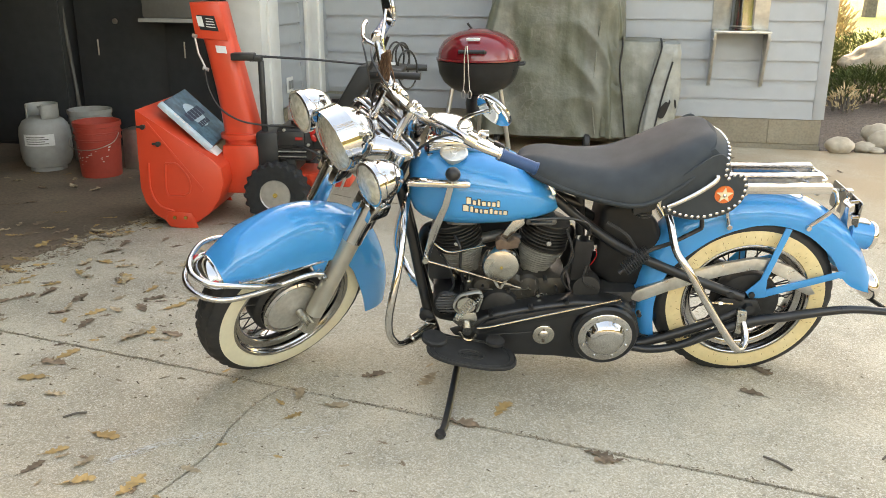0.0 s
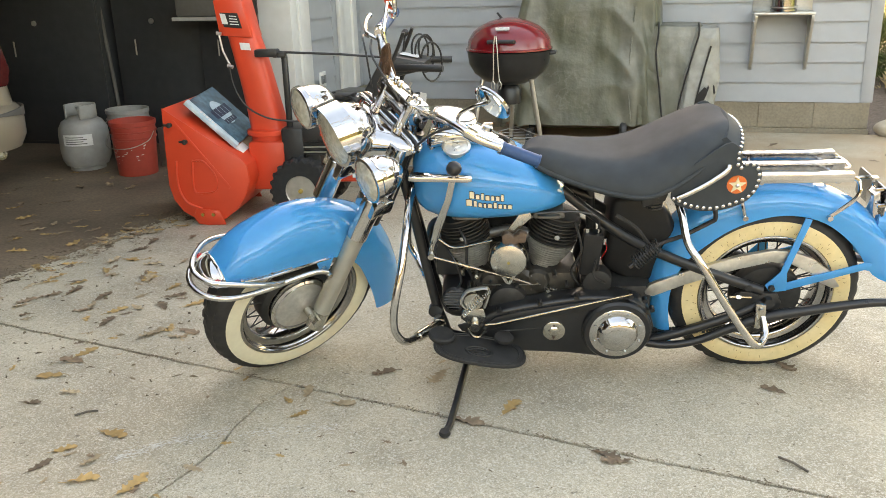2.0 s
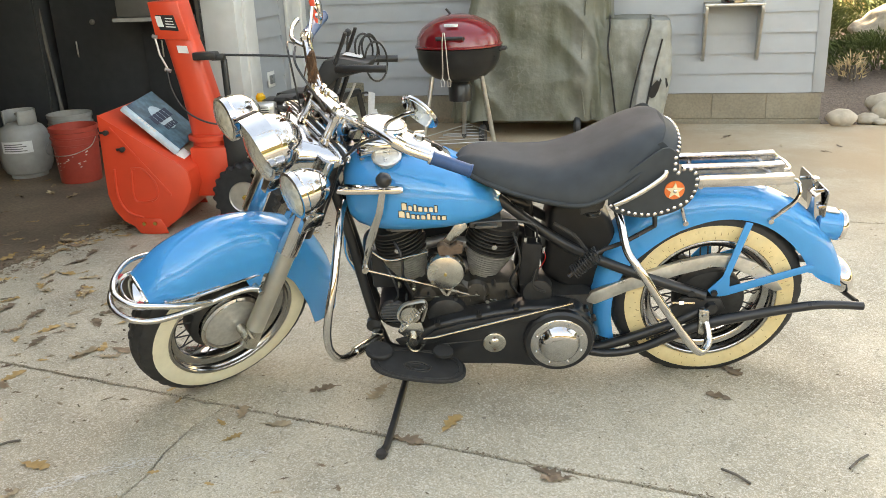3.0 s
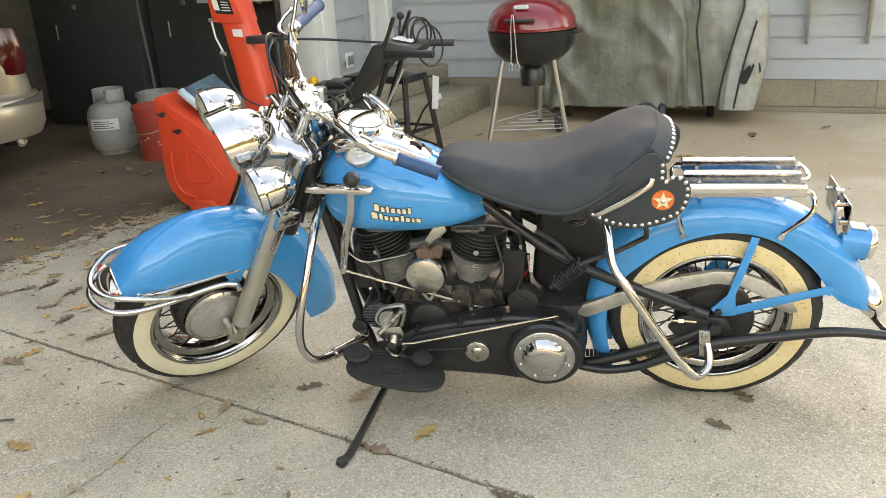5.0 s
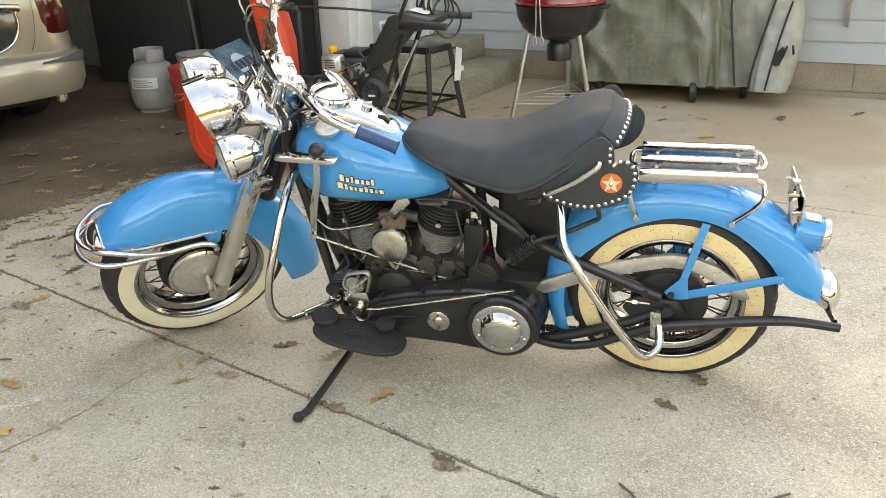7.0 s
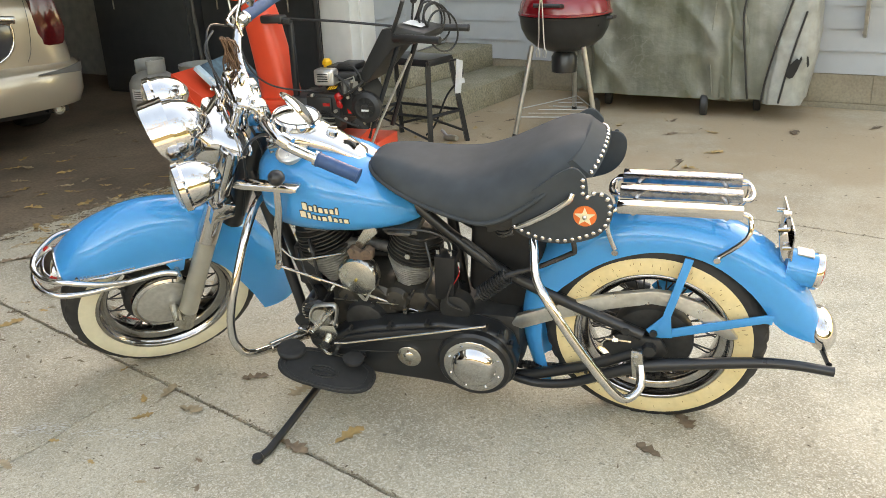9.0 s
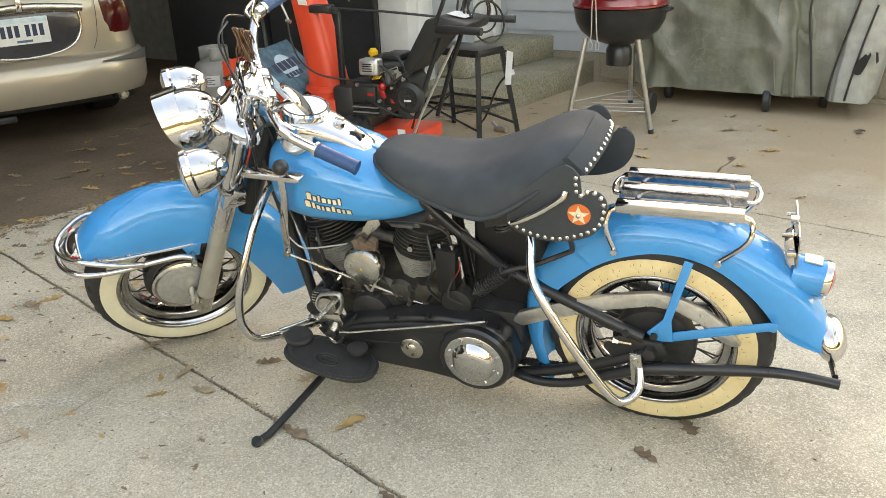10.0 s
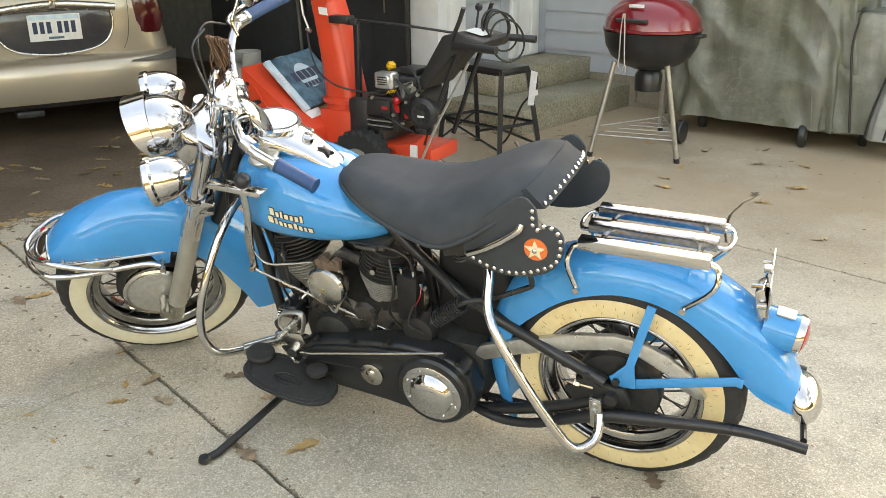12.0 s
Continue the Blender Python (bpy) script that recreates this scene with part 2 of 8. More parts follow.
def concrete_mat():
    """Broom-worn sandy concrete: sand grain, dark specks, broad stains."""
    m = bpy.data.materials.new("driveway_concrete")
    m.use_nodes = True
    nt = m.node_tree
    N, L = nt.nodes, nt.links.new
    b = N["Principled BSDF"]
    b.inputs["Roughness"].default_value = 0.88
    b.inputs["Specular IOR Level"].default_value = 0.3
    co = N.new("ShaderNodeNewGeometry")

    def tex(scale, detail=4, rough=0.6):
        n = N.new("ShaderNodeTexNoise")
        n.inputs["Scale"].default_value, n.inputs["Detail"].default_value, n.inputs["Roughness"].default_value = scale, detail, rough
        L(co.outputs["Position"], n.inputs["Vector"])
        return n.outputs["Fac"]

    def mixc(fac, a, c):
        x = N.new("ShaderNodeMix")
        x.data_type = "RGBA"
        for s, v in (("A", a), ("B", c)):
            if isinstance(v, tuple):
                x.inputs[s].default_value = (*v, 1)
            else:
                L(v, x.inputs[s])
        L(fac, x.inputs["Factor"])
        return x.outputs["Result"]

    def ramp(v, lo, hi, top=1.0):
        r = N.new("ShaderNodeMapRange")
        r.inputs["From Min"].default_value, r.inputs["From Max"].default_value, r.inputs["To Max"].default_value = lo, hi, top
        L(v, r.inputs["Value"])
        return r.outputs[0]

    def grains(scale):
        v = N.new("ShaderNodeTexVoronoi")
        v.inputs["Scale"].default_value = scale
        L(co.outputs["Position"], v.inputs["Vector"])
        sp = N.new("ShaderNodeSeparateColor")
        L(v.outputs["Color"], sp.inputs[0])
        return sp.outputs[0], sp.outputs[1]

    col = mixc(ramp(tex(0.55, 3), 0.35, 0.7), (0.585, 0.510, 0.388), (0.440, 0.378, 0.283))
    col = mixc(ramp(tex(3.2, 7, 0.7), 0.42, 0.72, 0.75), col, (0.34, 0.295, 0.22))
    col = mixc(ramp(tex(14, 5, 0.7), 0.50, 0.75, 0.35), col, (0.33, 0.275, 0.195))
    col = mixc(ramp(tex(1.1, 6, 0.65), 0.48, 0.64, 0.72), col, (0.285, 0.240, 0.180))
    fine, fine2 = grains(330)
    coarse, coarse2 = grains(170)
    col = mixc(ramp(fine, 0.45, 1.0, 0.45), col, (0.24, 0.205, 0.15))
    col = mixc(ramp(fine2, 0.62, 1.0, 0.6), col, (0.78, 0.72, 0.61))
    col = mixc(ramp(coarse, 0.86, 0.95, 0.50), col, (0.72, 0.67, 0.57))
    col = mixc(ramp(coarse2, 0.90, 0.97, 0.45), col, (0.19, 0.16, 0.12))
    col = mixc(ramp(tex(26, 2), 0.70, 0.74, 0.55), col, (0.12, 0.10, 0.08))
    # patchy brown tint that grows towards the house wall
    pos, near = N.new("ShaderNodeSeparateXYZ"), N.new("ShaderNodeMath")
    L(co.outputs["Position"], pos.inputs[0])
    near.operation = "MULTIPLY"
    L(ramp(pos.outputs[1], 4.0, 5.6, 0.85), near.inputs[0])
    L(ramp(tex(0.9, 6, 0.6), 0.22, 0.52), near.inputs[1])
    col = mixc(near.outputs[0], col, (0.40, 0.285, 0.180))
    L(col, b.inputs["Base Color"])
    bp = N.new("ShaderNodeBump")
    bp.inputs["Strength"].default_value, bp.inputs["Distance"].default_value = 0.5, 0.003
    L(tex(150, 4, 0.75), bp.inputs["Height"])
    L(bp.outputs[0], b.inputs["Normal"])
    return m


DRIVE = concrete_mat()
solid("ground", box(-150, 150, -100, 220, -0.6, -0.045), LAWN, kind="structure")
solid("joint_bed", box(-2.6, 14, -14, 7.35, -0.08, -0.045), DIRT, kind="structure")


def wobbly(path, step=0.018, amp=0.006, seed=0):
    """A line broken into short uneven steps."""
    out = []
    for a, b in zip(path, path[1:]):
        a, b = Vector((*a, 0)), Vector((*b, 0))
        n = max(1, min(int((b - a).length / step), 300))
        for k in range(n):
            p = a.lerp(b, k / n)
            big = Vector((noise.noise(p * 9), noise.noise(p * 9 + Vector((0, 0, 7))), 0)) * amp
            chip = Vector((noise.noise(p * 55 + Vector((seed, 0, 0))), noise.noise(p * 55 + Vector((0, seed, 7))), 0)) * amp * 0.55
            out.append(p + big + chip)
    return out


J1 = lambda x: 2.363 - 0.187 * (x - 0.015)
J2 = lambda x: 4.765 - 0.10 * (x - 0.87)
CRACK = [(-0.588, J1(-0.588) - 0.004), (-0.63, 2.35), (-0.645, 2.21), (-0.637, 2.07), (-0.655, 1.93), (-0.69, 1.79), (-0.78, 1.40), (-0.80, 0.5), (-0.95, -14)]
EDGE = [(-2.75, -14), (-2.52, 2.5), (-2.43, 3.0), (-2.32, 3.5), (-2.20, 4.1), (-2.10, 4.6), (-2.06, 5.9), (-2.05, 7.34)]


def slab_piece(name, poly, seed):
    pts = wobbly(poly + [poly[0]], seed=seed)
    n = len(pts)
    area = sum(pts[i].x * pts[(i + 1) % n].y - pts[(i + 1) % n].x * pts[i].y for i in range(n))
    sg = 1 if area > 0 else -1

    def inset(d, z):
        res = []
        for i in range(n):
            t = (pts[(i + 1) % n] - pts[i - 1]).normalized()
            nrm = Vector((-t.y, t.x, 0)) * sg
            dd = d * (1 + 0.6 * noise.noise(pts[i] * 40))
            res.append(pts[i] + nrm * dd + Vector((0, 0, z)))
        return res

    bm = bmesh.new()
    loops = [inset(0.0042, -0.09), inset(0.0042, -0.003), inset(0.0052, 0.0)]
    rows = [[bm.verts.new(p) for p in lp] for lp in loops]
    for a, b in zip(rows, rows[1:]):
        for i in range(n):
            bm.faces.new((a[i], a[(i + 1) % n], b[(i + 1) % n], b[i]))
    bm.faces.new(rows[-1])
    part(name, bm, DRIVE, driveway, smooth=0)


driveway = thing("driveway", "", "", kind="structure")
ex = lambda y: next(a[0] + (b[0] - a[0]) * (y - a[1]) / (b[1] - a[1]) for a, b in zip(EDGE, EDGE[1:]) if a[1] <= y <= b[1])
yl = 2.80
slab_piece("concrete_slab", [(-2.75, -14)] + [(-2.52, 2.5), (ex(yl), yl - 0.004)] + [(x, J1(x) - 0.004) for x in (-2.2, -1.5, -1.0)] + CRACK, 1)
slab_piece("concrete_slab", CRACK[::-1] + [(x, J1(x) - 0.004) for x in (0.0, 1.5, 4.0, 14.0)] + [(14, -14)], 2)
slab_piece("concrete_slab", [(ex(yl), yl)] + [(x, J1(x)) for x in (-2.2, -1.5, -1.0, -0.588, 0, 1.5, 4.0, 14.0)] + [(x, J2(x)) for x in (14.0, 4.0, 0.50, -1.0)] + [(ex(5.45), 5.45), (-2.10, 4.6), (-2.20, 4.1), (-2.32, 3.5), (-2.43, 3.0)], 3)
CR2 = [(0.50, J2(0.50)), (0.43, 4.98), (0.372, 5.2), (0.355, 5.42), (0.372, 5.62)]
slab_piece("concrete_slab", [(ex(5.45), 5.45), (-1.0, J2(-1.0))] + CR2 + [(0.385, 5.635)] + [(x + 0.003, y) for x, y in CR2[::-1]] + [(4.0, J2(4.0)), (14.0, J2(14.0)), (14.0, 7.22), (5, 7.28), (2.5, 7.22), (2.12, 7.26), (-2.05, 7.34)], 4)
bm = bmesh.new()
bm_slab(bm, [(-8.6, -14)] + EDGE + [(-8.6, 7.34)], -0.10, -0.004, XY)
solid("garage_floor", bm, GARAGE_FLOOR, kind="structure", smooth=0)
# faint chalk line
bm = bmesh.new()
rnd = random.Random(3)
LINE = [Vector(p) for p in spline([(-0.90, 1.935, 0), (-0.80, 2.045, 0), (-0.69, 2.12, 0), (-0.54, 2.165, 0), (-0.33, 2.232, 0)], 40)]
for k in range(900):
    t = rnd.random()
    if 0.36 < t < 0.41 or 0.60 < t < 0.67 or rnd.random() < 0.55 * t:
        continue
    p = LINE[int(t * (len(LINE) - 1))]
    x, y, r = p.x + rnd.gauss(0, 0.006), p.y + rnd.gauss(0, 0.016), rnd.uniform(0.0015, 0.0050)
    vs = [bm.verts.new((x + r * rnd.uniform(0.5, 2.0) * math.cos(a), y + r * rnd.uniform(0.2, 0.6) * math.sin(a) + 0.7 * r * math.cos(a), 0.0012 + 0.000003 * k)) for a in (0, 1.2, 2.4, 3.6, 4.9)]
    bm.faces.new(vs)
solid("chalk_scuffs", bm, CHALK, "faint white chalk line on the concrete", "chalk marks", kind="stuff", smooth=0)

# -- house walls: lapped vinyl courses --
COURSE = 0.152


def courses(parent, run, z0, count, at):
    """Lapped boards of a given run; local x along the wall, -y outwards."""
    for k in range(count):
        zb = z0 + k * COURSE
        prof = [(0.0, zb + COURSE + 0.008), (-0.003, zb + COURSE + 0.006), (-0.020, zb + 0.006), (-0.021, zb - 0.003), (-0.016, zb - 0.003), (-0.006, zb + 0.007)]
        bm = bmesh.new()
        a = [bm.verts.new((run[0], y, z)) for y, z in prof]
        b = [bm.verts.new((run[1], y, z)) for y, z in prof]
        bm.faces.new(a)
        bm.faces.new(b[::-1])
        for i in range(6):
            bm.faces.new((a[i], b[i], b[(i + 1) % 6], a[(i + 1) % 6]))
        part("siding_board", bm, SIDING, parent, smooth=0, at=at)


bm = box(GAR_X - 6, 2.06, WALL_Y + 0.002, WALL_Y + 0.2, 0.0, 2.75)
north = solid("wall_north", bm, SIDING, kind="structure", smooth=0)
courses(north, (-2.05, 1.985), 0.238, 12, Matrix.Translation((0, WALL_Y, 0)))
part("corner_post", box(1.985, 2.075, WALL_Y - 0.022, WALL_Y + 0.06, 0.236, 2.7, 0.004), SIDING, north)
# unseen walls, run back to y 16 for more shade on the bed
part("side_wall", box(1.90, 2.06, WALL_Y + 0.21, 16.0, 0.0, 2.75), SIDING, north)
part("back_wall", box(-8.4, 2.06, 16.01, 16.2, 0.0, 2.75), SIDING, north)
part("upper_wall", box(-8.4, -8.2, 7.34, 16.0, 0.0, 2.75), SIDING, north)
fnd = solid("foundation", box(GAR_X, 2.055, WALL_Y - 0.010, WALL_Y + 0.0, 0.0, 0.232), FOUNDATION, kind="structure", smooth=0)
x = -1.99
for k in range(10):
    part("foundation_block", box(x, min(x + 0.402, 2.06), WALL_Y - 0.018, WALL_Y - 0.0105, 0.035, 0.230, 0.002, 1), FOUNDATION, fnd, smooth=0)
    x += 0.406
part("footing", box(0.2, 2.07, WALL_Y - 0.030, WALL_Y - 0.0185, -0.01, 0.030, 0.004, 1), FOUNDATION, fnd, smooth=0)

bm = bmesh.new()
bm_box(bm, GAR_X - 0.16, GAR_X - 0.002, 6.0, 7.33, 0.0, 3.4)
bm_box(bm, GAR_X - 0.16, GAR_X - 0.002, -1.2, 6.0, 2.25, 3.4)
bm_box(bm, GAR_X - 0.16, GAR_X - 0.002, -6.0, -1.2, 0.0, 3.4)
west = solid("wall_west", bm, SIDING, kind="structure", smooth=0)
turn = Matrix.Translation((GAR_X, 0, 0)) @ Matrix.Rotation(radians(90), 4, "Z")
courses(west, (6.20, 6.66), 0.06, 13, turn)
courses(west, (7.19, 7.31), 0.36, 11, turn)
part("corner_post", box(GAR_X - 0.0, GAR_X + 0.02, 6.66, 6.72, 0.0, 2.4, 0.003), SIDING, west)
# garage door casing
part("door_casing", box(GAR_X - 0.20, GAR_X + 0.028, 6.02, 6.20, 0.0, 2.3, 0.004), WHITE, west, "white painted garage door casing")
part("door_jamb", box(GAR_X - 0.24, GAR_X + 0.012, 5.90, 6.019, 0.0, 2.28, 0.004), WHITE, west, "white painted garage door jamb")
part("door_track", tube([(GAR_X - 0.25, 5.87, 0.0), (GAR_X - 0.25, 5.87, 2.25)], 0.02, 8), BLACK, west, "dark steel door track")
# side door casing over the steps
part("casing_board", box(GAR_X, GAR_X + 0.030, 6.80, 6.90, 0.36, 2.45, 0.004), WHITE, west, "white door casing")
part("casing_board", box(GAR_X, GAR_X + 0.036, 7.08, 7.18, 0.36, 2.45, 0.004), WHITE, west, "white door casing")
part("house_door", box(GAR_X, GAR_X + 0.016, 6.901, 7.079, 0.36, 2.40), WHITE, west, "white side door, closed")

# unseen roofs, sized so that the house shades the driveway; garage shell
bm = bmesh.new()
bm_slab(bm, [(6.85, 2.72), (6.85, 2.86), (11.7, 4.75), (16.6, 2.86), (16.6, 2.72), (11.7, 4.60)], -9.0, 2.5, YZ)
solid("roof", bm, ROOF, kind="structure", smooth=0)
solid("garage_roof", slab([(-1.72, 2.74), (-1.72, 2.86), (-5.3, 4.2), (-9.0, 2.86), (-9.0, 2.74), (-5.3, 4.05)], -6.4, 6.8, lambda u, v, d: (u, d, v)), ROOF, kind="structure", smooth=0)
solid("ceiling", box(-8.5, -2.25, -5.9, 7.2, 2.62, 2.70), DARK_WALL, kind="structure", smooth=0)
solid("garage_wall_back", box(-8.6, -8.45, -6, 7.32, 0, 2.8), DARK_WALL, kind="structure", smooth=0)
solid("garage_wall_side", box(-8.44, -2.25, 6.75, 6.90, 0, 2.61), DARK_WALL, kind="structure", smooth=0)
solid("garage_wall_near", box(-8.44, -2.25, -6.0, -5.85, 0, 2.61), DARK_WALL, kind="structure", smooth=0)

# concrete steps in the corner
steps = thing("steps", "", "", kind="structure")
part("step", slab([(-2.04, 5.98), (-1.37, 5.98), (-1.24, 7.32), (-2.04, 7.32)], -0.02, 0.175, XY, 0.012), STEP, steps, smooth=30)
part("step", slab([(-2.04, 6.24), (-1.78, 6.24), (-1.60, 7.32), (-2.04, 7.32)], 0.176, 0.350, XY, 0.010), STEP, steps, smooth=30)

# socket on the garage wall
ow = Matrix.Translation((GAR_X + 0.018, 6.37, 0.515)) @ Matrix.Rotation(radians(90), 4, "Z")
sock = thing("wall_socket", "weathered grey double outdoor socket on the siding", "socket", ow)
part("socket_plate", box(-0.058, 0.058, -0.012, 0, -0.058, 0.058, 0.004), WHITE, sock, "grey cover plate")
for s in (-1, 1):
    part("socket_cover", box(-0.020 + s * 0.026, 0.020 + s * 0.026, -0.020, -0.012, -0.032, 0.032, 0.006), mat("grey_socket_plastic", (0.20, 0.21, 0.21), 0.5, vary=0.1), sock)

# -- right side: bed, lawn, distance --
solid("garden_bed", slab([(2.08, 7.27), (2.5, 7.23), (5, 7.29), (9, 7.2), (9, 13), (5.5, 15.5), (2.08, 15.5)], -0.05, -0.004, XY), MULCH, kind="structure", smooth=0)

# ---- the motorcycle: x to its tail, y to its right side, z up ----
BIKE = pose(0.892, 3.003, 0, 10.8, 0, 11.6)
motorcycle = thing("motorcycle", "sky-blue vintage cruiser motorcycle with whitewall tyres, leaning on its side stand", "motorcycle", BIKE)
RAKE, STEER = radians(27), radians(42)
AX = Vector((math.sin(RAKE), 0, math.cos(RAKE)))
FORK = Matrix.Translation((-1.54, -0.052, 0.309)) @ Matrix.Rotation(STEER, 4, AX)
RED_GLASS = mat("red_lens", (0.45, 0.01, 0.01), 0.1, coat=0.5, vary=0.1, scale=80)
LENS = mat("fluted_headlamp_glass", (0.78, 0.75, 0.66), 0.22, 0.45, coat=1.0, vary=0.25, scale=60, bump=1.0, bump_scale=60, distance=0.008, second=(0.55, 0.47, 0.30), second_scale=16, second_amount=0.6)
BLUE_GRIP = mat("blue_rubber_grip", (0.012, 0.06, 0.16), 0.5, vary=0.12, scale=60, bump=0.3, bump_scale=300)
CREAM = mat("cream_lettering", (0.74, 0.66, 0.45), 0.4, vary=0.05, scale=40)
SILVER_PAINT = mat("silver_fork_paint", (0.50, 0.48, 0.42), 0.38, 0.7, vary=0.08, scale=25, rough_vary=0.08)
GUARD_METAL = mat("worn_chain_guard_metal", (0.70, 0.69, 0.65), 0.32, 0.85, vary=0.12, scale=60, second=(0.42, 0.40, 0.36), second_scale=16, second_amount=0.7, rough_vary=0.15)
RUST = mat("rusty_bracket", (0.13, 0.085, 0.06), 0.75, vary=0.3, scale=70)
IVORY = mat("ivory_plastic", (0.80, 0.78, 0.70), 0.25, vary=0.05, scale=30)
ORANGE = mat("orange_leather_concho", (0.75, 0.16, 0.04), 0.5, vary=0.1, scale=60)
BROWN = mat("brown_braided_leather", (0.11, 0.055, 0.03), 0.65, vary=0.35, scale=90, bump=0.4, bump_scale=300)
DIAL = mat("pale_dial", (0.62, 0.68, 0.60), 0.3, vary=0.08, scale=50)
GLASS_MIRROR = mat("mirror_glass", (0.80, 0.82, 0.80), 0.02, 1.0, vary=0.02, scale=20)
BRASS = mat("yellowed_brass", (0.65, 0.48, 0.16), 0.25, 1.0, vary=0.1, scale=50)


def B(name, bm, material, parent=None, label="", smooth=35):
    return part(name, bm, material, parent or motorcycle, label, smooth)


def F(name, bm, material, parent=None, label="", smooth=35):
    """A part of the steered front end, given in the fork's own frame."""
    bm.transform(FORK)
    return part(name, bm, material, parent or motorcycle, label, smooth)


def resample(path, n):
    path = [Vector(p) for p in path]
    s = [0.0]
    for a, b in zip(path, path[1:]):
        s.append(s[-1] + (b - a).length)
    out, i = [], 0
    for k in range(n):
        d = s[-1] * k / (n - 1)
        while i < len(s) - 2 and s[i + 1] < d:
            i += 1
        out.append(path[i].lerp(path[i + 1], (d - s[i]) / max(s[i + 1] - s[i], 1e-9)))
    return out


def fender(crown, edge, wide, n=44, m=20, nose=0.6, tail=0.8, square=(0.75, 0.8), thick=0.004):
    """A mudguard skinned between its crown line and its lower side edges; both (x, z)."""
    c = resample(spline([(x, 0, z) for x, z in crown], 8), n)
    e = resample(spline([(x, 0, z) for x, z in edge], 8), n)
    outer, inner = [], []
    for k in range(n):
        t = k / (n - 1)
        w = wide * (nose + (1 - nose) * min(1, t * 7)) * (tail + (1 - tail) * min(1, (1 - t) * 6))
        lo, li = [], []
        for j in range(m + 1):
            a = math.pi * j / m
            ca, sa = math.cos(a), math.sin(a)
            y = -w * math.copysign(abs(ca) ** square[0], ca)
            p = e[k].lerp(c[k], sa ** square[1])
            lo.append(Vector((p.x, y, p.z)))
            q = e[k].lerp(c[k], sa ** square[1] * (1 - thick / 0.12))
            li.append(Vector((q.x, y * (1 - thick / w), q.z)))
        outer.append(lo + li[::-1])
    bm = bmesh.new()
    rings(bm, outer, True, True)
    return bm


# -- wheels --
def ring_of(prof, seg=72):
    """A closed profile turned into a ring."""
    bm = bmesh.new()
    bm_lathe(bm, prof + [prof[0]], seg=seg)
    for f in [f for f in bm.faces if len(f.verts) > 4]:
        bm.faces.remove(f)
    bmesh.ops.remove_doubles(bm, verts=bm.verts[:], dist=1e-5)
    return bm


def wheel(at, name, whitewall, drum_left):
    tyre = bmesh.new()
    seg, prof = 144, [(-0.044, 0.198), (-0.056, 0.215), (-0.0625, 0.24), (-0.0615, 0.262), (-0.056, 0.279), (-0.050, 0.290), (-0.038, 0.300), (-0.030, 0.3035), (-0.024, 0.305), (-0.012, 0.3075), (-0.006, 0.308)]
    prof += [(-a, r) for a, r in prof[::-1]]
    loops = []
    for i, (a, r) in enumerate(prof):
        lp = []
        for k in range(seg):
            t = 2 * math.pi * k / seg
            cut = 0.0
            if 0.289 < r:
                cut = 0.006 if (k + (i if i < 11 else 21 - i)) % 4 == 0 else 0.0
            if 7 <= i <= 8 or 13 <= i <= 14:
                cut = 0.005
            lp.append((math.cos(t) * (r - cut), a, math.sin(t) * (r - cut)))
        loops.append(lp)
    rings(tyre, loops, True, False)
    w = part(name, tyre, RUBBER, motorcycle, "black treaded tyre with a wide cream whitewall", 25, at)
    for s in (-1, 1):
        band = [(s * 0.0618, 0.2165), (s * 0.0628, 0.224), (s * 0.0646, 0.240), (s * 0.0634, 0.258), (s * 0.0618, 0.2665), (s * 0.0600, 0.2655), (s * 0.055, 0.24), (s * 0.054, 0.2165)]
        part("whitewall", ring_of(band), whitewall, w, "cream whitewall with worn cracks" if whitewall is WHITEWALL else "")
    half = [(-0.056, 0.2155), (-0.062, 0.2145), (-0.0635, 0.211), (-0.0615, 0.2065), (-0.058, 0.2040), (-0.050, 0.2030), (-0.0485, 0.1995), (-0.043, 0.1985), (-0.036, 0.1975), (-0.034, 0.1925), (-0.032, 0.181), (-0.026, 0.176), (-0.014, 0.172)]
    rim = half + [(0.0, 0.171)] + [(-a, r) for a, r in half[::-1]]
    rm = bmesh.new()
    bm_lathe(rm, rim, seg=72)
    for f in [f for f in rm.faces if len(f.verts) > 4]:
        rm.faces.remove(f)
    part("rim", rm, RIM_CHROME, w, "chromed drop-centre wheel rim", 60)
    part("hub", lathe([(-0.055, 0.02), (-0.055, 0.045), (-0.035, 0.05), (-0.03, 0.03), (0.03, 0.03), (0.035, 0.05), (0.055, 0.045), (0.055, 0.02)], seg=28), IRON, w)
    for k in range(36):
        s = 1 if k % 2 else -1
        a0 = 2 * math.pi * k / 36
        a1 = a0 + (0.42 if (k // 2) % 2 else -0.42)
        p0 = Vector((0.047 * math.cos(a1), s * 0.04, 0.047 * math.sin(a1)))
        p1 = Vector((0.172 * math.cos(a0), s * 0.012, 0.172 * math.sin(a0)))
        part("spoke", tube([p0, p1], 0.0026, 6), IRON, w)
    return w


